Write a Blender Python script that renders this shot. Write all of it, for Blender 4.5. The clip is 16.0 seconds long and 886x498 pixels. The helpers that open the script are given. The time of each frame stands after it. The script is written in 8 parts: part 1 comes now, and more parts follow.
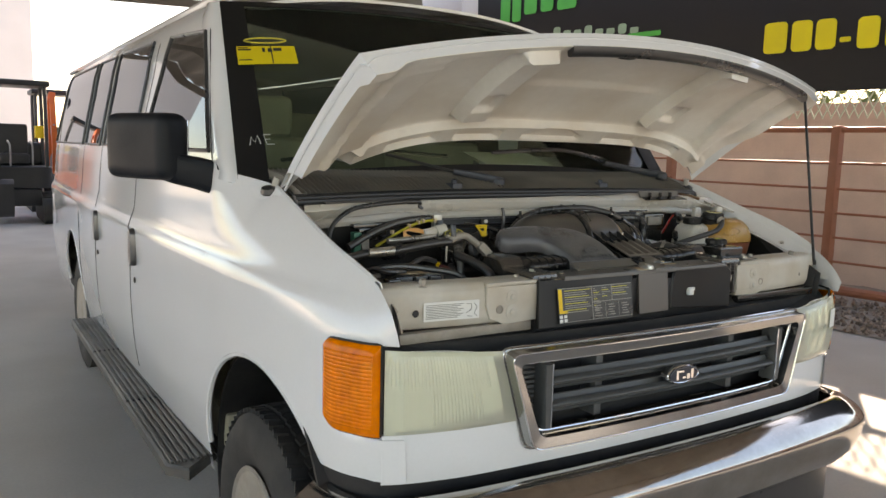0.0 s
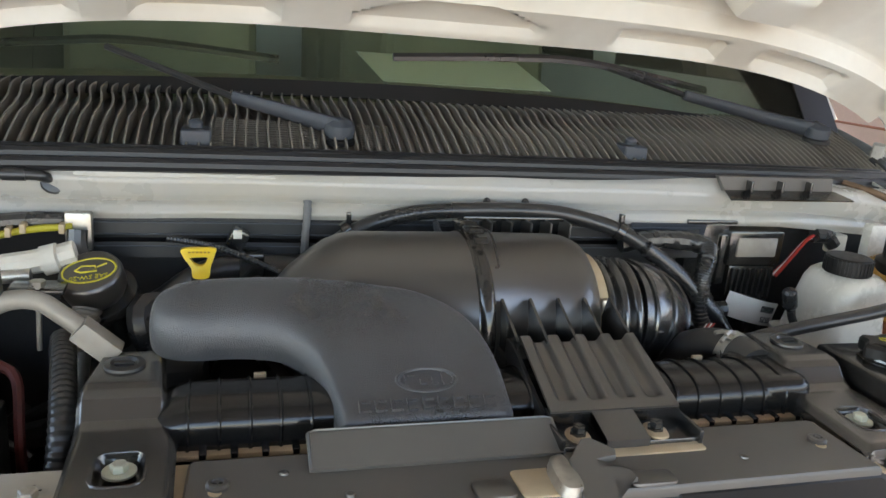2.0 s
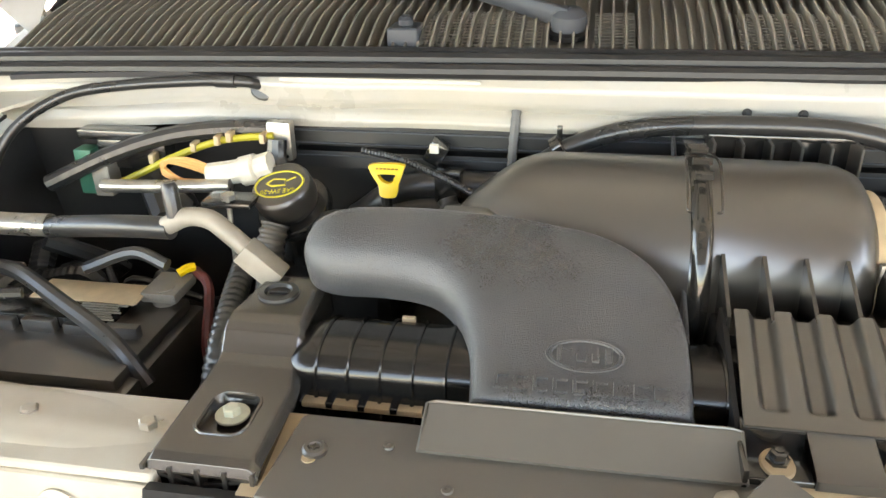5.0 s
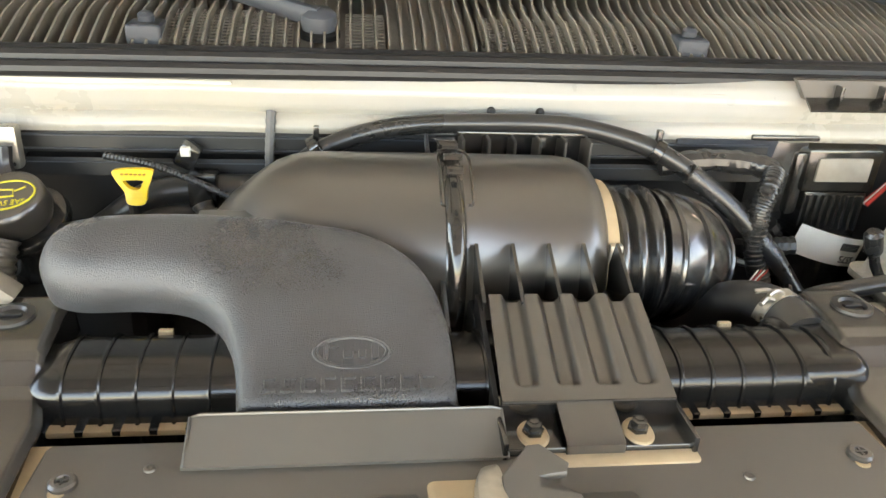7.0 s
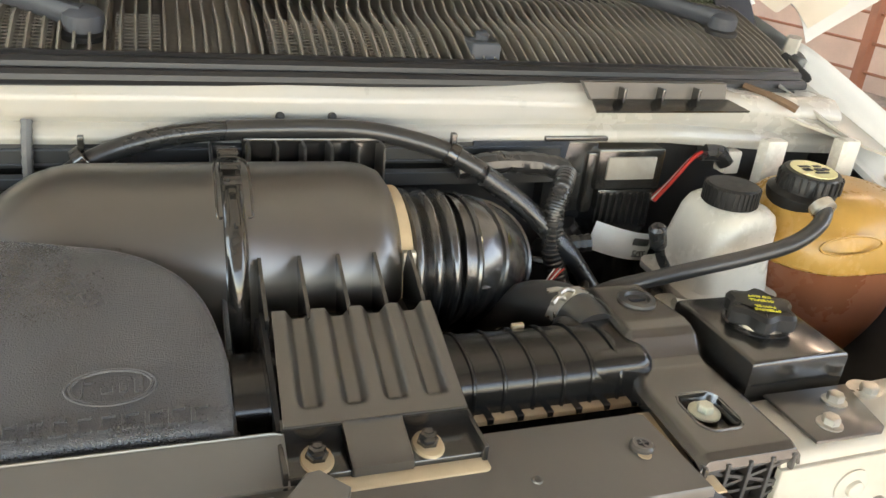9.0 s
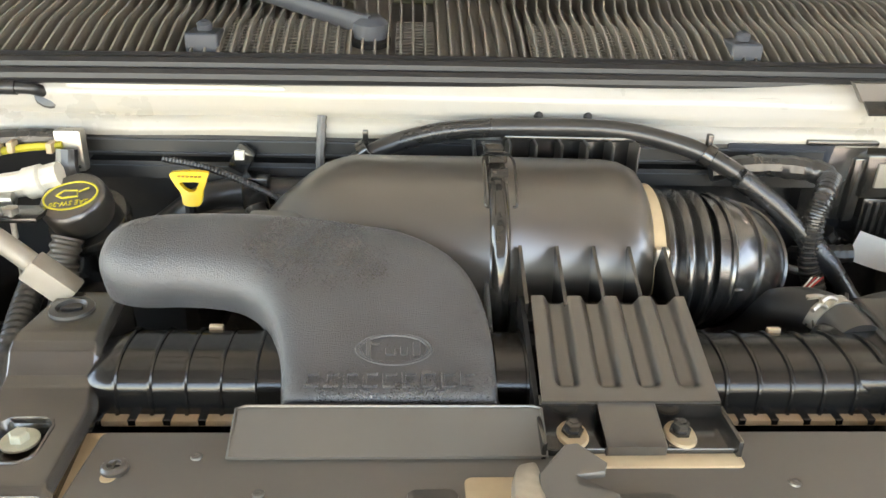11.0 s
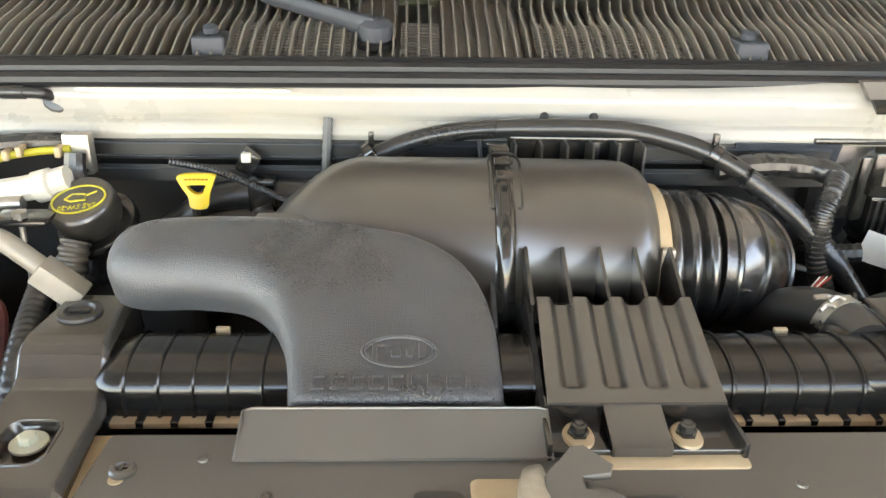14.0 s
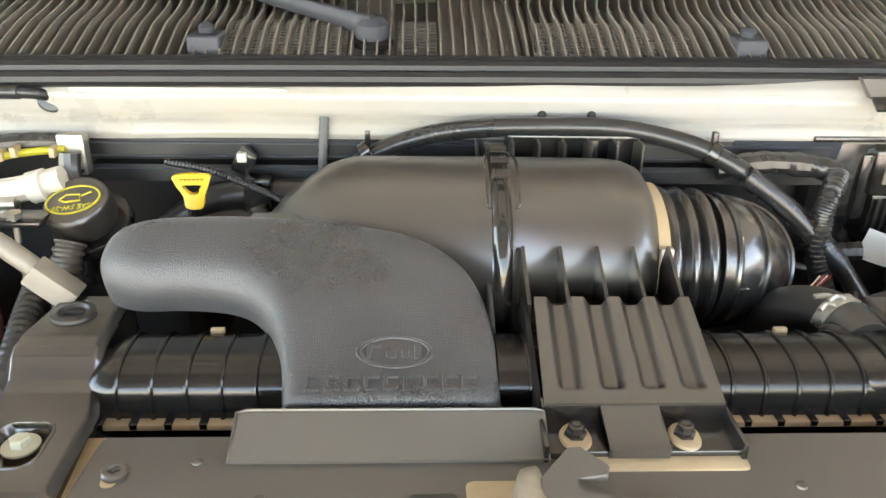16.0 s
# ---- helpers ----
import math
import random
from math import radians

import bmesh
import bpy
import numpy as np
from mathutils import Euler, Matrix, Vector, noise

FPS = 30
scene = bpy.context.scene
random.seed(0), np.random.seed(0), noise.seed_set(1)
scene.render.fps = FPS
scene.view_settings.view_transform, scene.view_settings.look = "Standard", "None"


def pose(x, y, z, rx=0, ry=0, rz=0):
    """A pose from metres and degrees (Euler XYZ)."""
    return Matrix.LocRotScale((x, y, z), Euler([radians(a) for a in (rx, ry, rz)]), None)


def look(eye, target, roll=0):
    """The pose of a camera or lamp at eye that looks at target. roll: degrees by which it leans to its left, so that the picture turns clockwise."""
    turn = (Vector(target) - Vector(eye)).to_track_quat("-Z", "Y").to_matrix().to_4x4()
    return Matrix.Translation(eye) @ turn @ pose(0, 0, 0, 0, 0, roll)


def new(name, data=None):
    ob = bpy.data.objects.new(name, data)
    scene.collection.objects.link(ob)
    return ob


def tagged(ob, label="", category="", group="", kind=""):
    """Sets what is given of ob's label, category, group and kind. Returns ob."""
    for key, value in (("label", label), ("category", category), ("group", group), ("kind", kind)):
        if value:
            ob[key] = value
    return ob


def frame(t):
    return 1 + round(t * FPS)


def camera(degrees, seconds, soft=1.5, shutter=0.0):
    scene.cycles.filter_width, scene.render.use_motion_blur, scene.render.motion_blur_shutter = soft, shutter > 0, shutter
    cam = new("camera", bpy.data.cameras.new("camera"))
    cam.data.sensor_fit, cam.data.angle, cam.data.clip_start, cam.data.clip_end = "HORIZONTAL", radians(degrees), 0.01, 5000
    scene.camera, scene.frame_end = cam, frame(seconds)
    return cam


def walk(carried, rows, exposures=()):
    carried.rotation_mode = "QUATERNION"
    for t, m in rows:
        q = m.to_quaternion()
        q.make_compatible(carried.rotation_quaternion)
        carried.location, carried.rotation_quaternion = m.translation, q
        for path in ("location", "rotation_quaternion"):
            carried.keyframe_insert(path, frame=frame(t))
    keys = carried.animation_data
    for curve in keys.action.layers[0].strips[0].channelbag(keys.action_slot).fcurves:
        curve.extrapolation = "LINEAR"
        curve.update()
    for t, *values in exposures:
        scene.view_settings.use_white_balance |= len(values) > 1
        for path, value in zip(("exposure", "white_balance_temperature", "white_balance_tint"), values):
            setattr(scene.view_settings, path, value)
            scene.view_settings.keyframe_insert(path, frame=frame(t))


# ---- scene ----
cam = camera(59.25, 16.0)
PATH = [
    (0.0, (-1.651, -1.438, 1.500), (-1.1234, -0.5988, 1.3727), 1.52),
    (0.5, (-1.297, -1.121, 1.504), (-0.7844, -0.2714, 1.3813), 1.97),
    (1.0, (-0.901, -0.915, 1.517), (-0.4239, -0.0440, 1.3988), 2.88),
    (1.5, (-0.551, -0.668, 1.535), (-0.1469, 0.2333, 1.3797), 4.06),
    (2.0, (-0.285, -0.429, 1.546), (-0.0125, 0.4931, 1.2722), 4.82),
    (2.5, (-0.090, -0.330, 1.559), (0.0151, 0.5886, 1.1767), 3.26),
    (3.0, (-0.072, -0.289, 1.563), (-0.0016, 0.6110, 1.1331), 2.18),
    (3.5, (-0.079, -0.271, 1.562), (-0.0337, 0.6234, 1.1168), 1.83),
    (4.0, (-0.096, -0.276, 1.563), (-0.1248, 0.6211, 1.1215), 0.85),
    (4.2, (-0.102, -0.278, 1.566), (-0.1724, 0.6157, 1.1228), -0.02),
    (4.7, (-0.108, -0.283, 1.565), (-0.2481, 0.6017, 1.1204), -0.90),
    (5.25, (-0.113, -0.288, 1.565), (-0.2839, 0.5913, 1.1204), -1.40),
    (5.8, (-0.116, -0.292, 1.564), (-0.2499, 0.5936, 1.1194), -0.80),
    (6.3, (-0.116, -0.293, 1.563), (-0.1619, 0.6025, 1.1199), 0.67),
    (6.5, (-0.113, -0.291, 1.562), (-0.1127, 0.6056, 1.1197), 1.46),
    (7.0, (-0.101, -0.286, 1.562), (0.0241, 0.6050, 1.1255), 3.44),
    (7.5, (-0.076, -0.274, 1.558), (0.1717, 0.5955, 1.1306), 5.35),
    (8.0, (-0.051, -0.262, 1.555), (0.2895, 0.5791, 1.1351), 6.65),
    (8.5, (-0.038, -0.261, 1.553), (0.3348, 0.5701, 1.1402), 6.84),
    (9.0, (-0.045, -0.266, 1.556), (0.2739, 0.5857, 1.1405), 5.97),
    (9.5, (-0.073, -0.277, 1.552), (0.1405, 0.6066, 1.1362), 4.33),
    (10.0, (-0.089, -0.290, 1.555), (0.0372, 0.6088, 1.1354), 2.99),
    (10.2, (-0.092, -0.297, 1.557), (0.0085, 0.6056, 1.1382), 2.50),
    (10.7, (-0.091, -0.298, 1.556), (-0.0278, 0.6061, 1.1334), 2.10),
    (11.5, (-0.089, -0.297, 1.556), (-0.0433, 0.6059, 1.1286), 1.90),
    (12.5, (-0.089, -0.296, 1.555), (-0.0444, 0.6061, 1.1254), 1.79),
    (13.0, (-0.087, -0.298, 1.557), (-0.0440, 0.6056, 1.1303), 1.68),
    (13.5, (-0.088, -0.297, 1.557), (-0.0438, 0.6062, 1.1287), 1.63),
    (14.0, (-0.087, -0.298, 1.558), (-0.0459, 0.6062, 1.1325), 1.44),
    (14.5, (-0.084, -0.296, 1.559), (-0.0424, 0.6069, 1.1316), 1.38),
    (15.0, (-0.084, -0.293, 1.555), (-0.0433, 0.6101, 1.1280), 1.27),
    (15.5, (-0.083, -0.294, 1.555), (-0.0437, 0.6104, 1.1297), 1.16),
    (16.0, (-0.082, -0.293, 1.556), (-0.0430, 0.6103, 1.1301), 1.22),
]
EXPOSURES = [(0.0, 1.7, 8100, 18), (0.5, 1.73, 8050, 18), (1.1, 1.82, 8100, 18), (1.5, 2.15, 7400, 18), (2.0, 2.57, 7200, 18), (2.5, 3.18, 7850, 18), (3.0, 3.4, 8150, 18), (4.0, 3.63, 8250, 18), (6.5, 3.6, 8550, 18), (7.0, 3.68, 8500, 18), (7.5, 3.76, 8450, 18), (8.3, 3.3, 8650, 18), (9.2, 3.3, 8450, 18), (10.0, 3.6, 8350, 18), (12.5, 3.7, 8200, 18), (16.0, 3.7, 8150, 18)]
walk(cam, [(t, look(eye, target, roll)) for t, eye, target, roll in PATH], EXPOSURES)
# ---- world, sun and exposure ----
w = bpy.data.worlds.new("sky")
scene.world = w
w.use_nodes = True
_n, _l = w.node_tree.nodes, w.node_tree.links
sky = _n.new("ShaderNodeTexSky")
sky.sky_type = "NISHITA"
sky.sun_disc = False
sky.sun_elevation = radians(24)
sky.sun_rotation = radians(55)
_l.new(sky.outputs[0], _n["Background"].inputs[0])
_n["Background"].inputs[1].default_value = 0.15
sun = new("sun", bpy.data.lights.new("sun", "SUN"))
sun.data.energy, sun.data.angle, sun.data.color = 5.0, radians(0.5), (1.0, 0.93, 0.84)
sun.matrix_world = look((8.2, 5.7, 4.35), (0, 0, 0))


# ---- materials ----
def mat(name, color, rough=0.5, metal=0.0, vary=0.15, scale=6.0, fine=120.0, bump=0.0, coat=0.0, dirt=None, dirt_amt=0.0,
        dirt_scale=3.0, emit=None, trans=0.0, alpha=1.0, ior=1.5, rvary=0.12, stretch=(1, 1, 1), spec=0.5):
    """A painted, moulded or metal surface with blotches, fine grain and, if given, dirt of another colour."""
    m = bpy.data.materials.new(name)
    m.use_nodes = True
    nt = m.node_tree
    n, l = nt.nodes, nt.links
    b = n["Principled BSDF"]
    tc = n.new("ShaderNodeTexCoord")
    mp = n.new("ShaderNodeMapping")
    mp.inputs["Scale"].default_value = stretch
    l.new(tc.outputs["Object"], mp.inputs[0])
    big = n.new("ShaderNodeTexNoise")
    big.inputs["Scale"].default_value, big.inputs["Detail"].default_value = scale, 5
    small = n.new("ShaderNodeTexNoise")
    small.inputs["Scale"].default_value, small.inputs["Detail"].default_value = fine, 3
    for t in (big, small):
        l.new(mp.outputs[0], t.inputs["Vector"])
    add = n.new("ShaderNodeMath")
    add.operation = "MULTIPLY_ADD"
    add.inputs[1].default_value = 0.4
    l.new(small.outputs["Fac"], add.inputs[0])
    l.new(big.outputs["Fac"], add.inputs[2])
    mr = n.new("ShaderNodeMapRange")
    mr.inputs["From Min"].default_value, mr.inputs["From Max"].default_value = 0.45, 0.95
    mr.inputs["To Min"].default_value, mr.inputs["To Max"].default_value = 1 - vary, 1 + vary
    l.new(add.outputs[0], mr.inputs["Value"])
    mul = n.new("ShaderNodeVectorMath")
    mul.operation = "SCALE"
    mul.inputs[0].default_value = color
    l.new(mr.outputs[0], mul.inputs["Scale"])
    col = mul.outputs[0]
    if dirt:
        dn = n.new("ShaderNodeTexNoise")
        dn.inputs["Scale"].default_value, dn.inputs["Detail"].default_value, dn.inputs["Roughness"].default_value = dirt_scale, 4, 0.5
        l.new(mp.outputs[0], dn.inputs["Vector"])
        dr = n.new("ShaderNodeMapRange")
        dr.inputs["From Min"].default_value, dr.inputs["From Max"].default_value = 0.38, 0.8
        dr.inputs["To Max"].default_value = dirt_amt
        l.new(dn.outputs["Fac"], dr.inputs["Value"])
        mx = n.new("ShaderNodeMix")
        mx.data_type = "RGBA"
        mx.inputs["B"].default_value = (*dirt, 1)
        l.new(dr.outputs[0], mx.inputs["Factor"])
        l.new(col, mx.inputs["A"])
        col = mx.outputs["Result"]
    l.new(col, b.inputs["Base Color"])
    rr = n.new("ShaderNodeMapRange")
    rr.inputs["From Min"].default_value, rr.inputs["From Max"].default_value = 0.45, 0.95
    rr.inputs["To Min"].default_value, rr.inputs["To Max"].default_value = max(0.02, rough - rvary), min(1, rough + rvary)
    l.new(add.outputs[0], rr.inputs["Value"])
    l.new(rr.outputs[0], b.inputs["Roughness"])
    b.inputs["Metallic"].default_value = metal
    b.inputs["Coat Weight"].default_value = coat
    b.inputs["Coat Roughness"].default_value = 0.06
    b.inputs["Transmission Weight"].default_value = trans
    b.inputs["IOR"].default_value = ior
    b.inputs["Alpha"].default_value = alpha
    b.inputs["Specular IOR Level"].default_value = spec
    if emit:
        b.inputs["Emission Color"].default_value = (*emit[:3], 1)
        b.inputs["Emission Strength"].default_value = emit[3]
    if bump:
        bp = n.new("ShaderNodeBump")
        bp.inputs["Strength"].default_value = bump
        bp.inputs["Distance"].default_value = 0.002
        l.new(small.outputs["Fac"], bp.inputs["Height"])
        l.new(bp.outputs[0], b.inputs["Normal"])
    return m


def glass(name, tint, clear=0.5, rough=0.02, ior=1.5, film=(0.012, 0.013, 0.013)):
    """Thin pane: part lets light through tinted, part mirrors by Fresnel."""
    m = bpy.data.materials.new(name)
    m.use_nodes = True
    n, l = m.node_tree.nodes, m.node_tree.links
    n.remove(n["Principled BSDF"])
    tr, df, gl = n.new("ShaderNodeBsdfTransparent"), n.new("ShaderNodeBsdfDiffuse"), n.new("ShaderNodeBsdfGlossy")
    tr.inputs[0].default_value = (*tint, 1)
    df.inputs[0].default_value = (*film, 1)
    gl.inputs["Roughness"].default_value = rough
    gl.inputs[0].default_value = (0.9, 0.93, 0.95, 1)
    m1, m2, fr = n.new("ShaderNodeMixShader"), n.new("ShaderNodeMixShader"), n.new("ShaderNodeFresnel")
    fr.inputs["IOR"].default_value = ior
    m1.inputs[0].default_value = clear
    l.new(df.outputs[0], m1.inputs[1]), l.new(tr.outputs[0], m1.inputs[2])
    l.new(fr.outputs[0], m2.inputs[0]), l.new(m1.outputs[0], m2.inputs[1]), l.new(gl.outputs[0], m2.inputs[2])
    l.new(m2.outputs[0], n["Material Output"].inputs[0])
    return m


PAINT = mat("white_paint", (0.78, 0.79, 0.79), 0.11, coat=0.7, vary=0.03, scale=2, rvary=0.04, dirt=(0.55, 0.5, 0.42), dirt_amt=0.12, dirt_scale=4)
# Body white with the hood's shade put into its colour; yellow blotches are wax.
PAINT_DIM = mat("white_paint_dimmed", (0.42, 0.41, 0.382), 0.28, vary=0.05, scale=3, fine=40, rvary=0.06, dirt=(0.58, 0.46, 0.25), dirt_amt=0.4, dirt_scale=4, coat=0.3)
HOOD_IN = mat("hood_inner_paint", (0.8, 0.765, 0.69), 0.5, vary=0.07, scale=4, fine=50, dirt=(0.42, 0.29, 0.16), dirt_amt=0.6, dirt_scale=3)
CREAM = mat("support_paint", (0.56, 0.53, 0.46), 0.42, vary=0.08, scale=8, fine=60, dirt=(0.36, 0.26, 0.14), dirt_amt=0.5, dirt_scale=9)
BLACK = mat("black_moulded_plastic", (0.04, 0.0355, 0.03), 0.31, vary=0.04, scale=3, fine=20, rvary=0.02, spec=1.0, ior=1.68)
SCOOP = mat("grained_black_plastic", (0.0285, 0.0325, 0.0385), 0.3, vary=0.6, scale=9, fine=850, bump=0.55, rvary=0.08, dirt=(0.07, 0.071, 0.072), dirt_amt=0.35, dirt_scale=9, spec=1.0, ior=1.6)
# Sheen pales the scoop's grazing edges, standing in for sky mirrored along them.
for _k, _v in (("Sheen Weight", 0.3), ("Sheen Roughness", 0.35)):
    SCOOP.node_tree.nodes["Principled BSDF"].inputs[_k].default_value = _v
GLOSS = mat("glossy_black_plastic", (0.014, 0.0135, 0.013), 0.19, vary=0.08, scale=7, fine=60, rvary=0.04, dirt=(0.04, 0.036, 0.03), dirt_amt=0.12, dirt_scale=5, spec=1.0, coat=0.3)
DULL = mat("dusty_black_plastic", (0.106, 0.097, 0.085), 0.36, vary=0.06, scale=4, fine=40, rvary=0.04, dirt=(0.14, 0.125, 0.1), dirt_amt=0.3, dirt_scale=6, spec=0.8)
GREYPLATE = mat("dusty_grey_plate", (0.13, 0.122, 0.109), 0.4, vary=0.06, scale=4, fine=40, rvary=0.04, dirt=(0.15, 0.138, 0.115), dirt_amt=0.25, dirt_scale=4)
TANKBLACK = mat("black_nylon_tank", (0.012, 0.0115, 0.011), 0.2, vary=0.06, scale=6, fine=40, rvary=0.03, spec=0.6)
COWL = mat("weathered_grey_plastic", (0.21, 0.188, 0.16), 0.55, vary=0.3, scale=8, fine=300, bump=0.1, dirt=(0.2, 0.172, 0.135), dirt_amt=0.5, dirt_scale=8)
RUBBER = mat("black_rubber", (0.025, 0.025, 0.025), 0.3, vary=0.1, scale=8, fine=60, rvary=0.06, dirt=(0.05, 0.047, 0.042), dirt_amt=0.12, dirt_scale=4, spec=0.8)
STRIPRUB = mat("weatherstrip_rubber", (0.02, 0.02, 0.021), 0.35, vary=0.15, scale=8, fine=60, rvary=0.05, spec=0.45)
RUSTY = mat("rusty_sealant", (0.16, 0.1, 0.06), 0.7, vary=0.3, scale=30, dirt=(0.12, 0.06, 0.03), dirt_amt=0.8, dirt_scale=25)
TAPE = mat("grey_tape", (0.13, 0.13, 0.13), 0.5, vary=0.3, scale=40)
DUCT = mat("glossy_rubber_duct", (0.014, 0.0138, 0.0135), 0.24, vary=0.05, scale=5, fine=20, rvary=0.02, spec=1.0, coat=0.3, ior=1.65)
BRACKET = mat("satin_black_steel", (0.04, 0.035, 0.03), 0.23, vary=0.04, scale=3, fine=20, rvary=0.02, spec=1.0, ior=1.6)
TAN = mat("tan_primed_steel", (0.55, 0.43, 0.28), 0.5, vary=0.12, scale=14, dirt=(0.3, 0.2, 0.1), dirt_amt=0.5, dirt_scale=16)
BLACKCHROME = mat("black_chrome", (0.05, 0.047, 0.043), 0.14, metal=0.5, vary=0.1, scale=20, rvary=0.04, coat=0.6)
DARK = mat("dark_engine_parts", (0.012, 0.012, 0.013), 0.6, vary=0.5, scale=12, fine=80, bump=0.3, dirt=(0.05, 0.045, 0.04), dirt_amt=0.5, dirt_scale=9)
CHROME = mat("chrome", (0.82, 0.82, 0.83), 0.09, metal=1, vary=0.03, scale=9, rvary=0.05, dirt=(0.4, 0.36, 0.3), dirt_amt=0.12, dirt_scale=14)
STEEL = mat("zinc_steel", (0.55, 0.53, 0.48), 0.35, metal=0.9, vary=0.15, scale=60, dirt=(0.25, 0.18, 0.1), dirt_amt=0.3, dirt_scale=40)
ALU = mat("dull_aluminium", (0.36, 0.33, 0.285), 0.6, metal=0.35, vary=0.2, scale=20, dirt=(0.24, 0.2, 0.15), dirt_amt=0.5, dirt_scale=18)
BLUEGREY = mat("faded_blue_grey_paint", (0.045, 0.052, 0.066), 0.5, vary=0.2, scale=14, fine=200, dirt=(0.1, 0.1, 0.095), dirt_amt=0.3, dirt_scale=14)
YELLOW = mat("yellow_plastic", (0.85, 0.56, 0.01), 0.4, vary=0.08, scale=20)
YELPRINT = mat("yellow_print", (0.62, 0.55, 0.06), 0.6, vary=0.2, scale=60)
ORANGE = mat("amber_lens", (0.9, 0.22, 0.0), 0.12, vary=0.2, scale=18, fine=60, coat=0.0, spec=0.35, rvary=0.04, dirt=(0.5, 0.07, 0.0), dirt_amt=0.6, dirt_scale=22)
TREAD = mat("tyre_rubber", (0.022, 0.022, 0.022), 0.75, vary=0.25, scale=9, fine=150, bump=0.2, dirt=(0.1, 0.09, 0.075), dirt_amt=0.4, dirt_scale=7)
WHITEPL = mat("white_plastic", (0.7, 0.67, 0.6), 0.45, vary=0.08, scale=20, dirt=(0.4, 0.32, 0.2), dirt_amt=0.4, dirt_scale=20)
MIRRORBLACK = mat("mirror_black_plastic", (0.011, 0.0125, 0.016), 0.48, vary=0.15, scale=8, spec=0.22)
TRIMBLACK = mat("matt_black_trim", (0.012, 0.012, 0.012), 0.42, vary=0.2, scale=8, spec=0.4)
PAPER = mat("paper", (0.8, 0.8, 0.76), 0.7, vary=0.04)
INK = mat("dark_print", (0.03, 0.03, 0.03), 0.6)
GREYPRINT = mat("grey_print", (0.3, 0.29, 0.26), 0.6)


# ---- mesh building ----
def part(name, bm, material, parent=None, label="", smooth=True, angle=35):
    """One mesh object from a bmesh, under a thing or a part."""
    bmesh.ops.recalc_face_normals(bm, faces=bm.faces)
    me = bpy.data.meshes.new(name)
    bm.to_mesh(me)
    bm.free()
    for m in material if isinstance(material, (list, tuple)) else (material,):
        me.materials.append(m)
    if smooth:
        me.shade_smooth()
        me.set_sharp_from_angle(angle=radians(angle))
    ob = new(name, me)
    if parent:
        ob.parent = parent
    if label:
        tagged(ob, label)
    return ob


def thing(name, label, category, group="", at=(0, 0, 0), kind=""):
    ob = new(name)
    ob.empty_display_size = 0.05
    ob.location = at
    return tagged(ob, label, category, group, kind)


def under(parent, ob):
    """Parents ob, whose mesh is in world metres, to a thing that stands elsewhere."""
    ob.parent = parent
    ob.matrix_parent_inverse = Matrix.Translation(parent.location).inverted()
    return ob


def box(bm, x0, x1, y0, y1, z0, z1, bev=0.004, seg=2, m=None):
    r = bmesh.ops.create_cube(bm, size=1.0, matrix=Matrix.LocRotScale(((x0 + x1) / 2, (y0 + y1) / 2, (z0 + z1) / 2), None, (x1 - x0, y1 - y0, z1 - z0)))
    vs = r["verts"]
    if bev:
        es = {e for v in vs for e in v.link_edges}
        r2 = bmesh.ops.bevel(bm, geom=list(es), offset=bev, segments=seg, affect="EDGES", profile=0.6)
        vs = list({v for f in r2["faces"] for v in f.verts} | {v for v in vs if v.is_valid})
    if m is not None:
        bmesh.ops.transform(bm, matrix=m, verts=vs)
    return vs


def lathe(bm, prof, origin=(0, 0, 0), axis=(0, 0, 1), seg=32, squash=(1, 1)):
    """Turns a profile of (radius, height) pairs round an axis through origin."""
    q = Vector((0, 0, 1)).rotation_difference(Vector(axis).normalized()).to_matrix()
    rings = []
    for r, h in prof:
        if r < 1e-6:
            rings.append([bm.verts.new(Vector(origin) + q @ Vector((0, 0, h)))])
        else:
            rings.append([bm.verts.new(Vector(origin) + q @ Vector((r * squash[0] * math.cos(2 * math.pi * k / seg), r * squash[1] * math.sin(2 * math.pi * k / seg), h))) for k in range(seg)])
    for a, b in zip(rings, rings[1:]):
        for k in range(seg):
            k2 = (k + 1) % seg
            if len(a) == 1 and len(b) == 1:
                continue
            if len(a) == 1:
                bm.faces.new((a[0], b[k], b[k2]))
            elif len(b) == 1:
                bm.faces.new((a[k], a[k2], b[0]))
            else:
                bm.faces.new((a[k], a[k2], b[k2], b[k]))
    for ring in (rings[0], rings[-1]):
        if len(ring) > 2:
            bm.faces.new(ring)
    return rings


def spline(pts, n=8, closed=False):
    """Catmull-Rom through the points."""
    pts = [Vector(p) for p in pts]
    out, N = [], len(pts)
    for i in range(N if closed else N - 1):
        if closed:
            p0, p1, p2, p3 = pts[i - 1], pts[i], pts[(i + 1) % N], pts[(i + 2) % N]
        else:
            p1, p2 = pts[i], pts[i + 1]
            p0 = pts[i - 1] if i else p1 * 2 - p2
            p3 = pts[i + 2] if i + 2 < N else p2 * 2 - p1
        for k in range(n):
            t = k / n
            out.append(0.5 * (2 * p1 + (p2 - p0) * t + (2 * p0 - 5 * p1 + 4 * p2 - p3) * t * t + (3 * p1 - p0 - 3 * p2 + p3) * t ** 3))
    if not closed:
        out.append(pts[-1].copy())
    return out


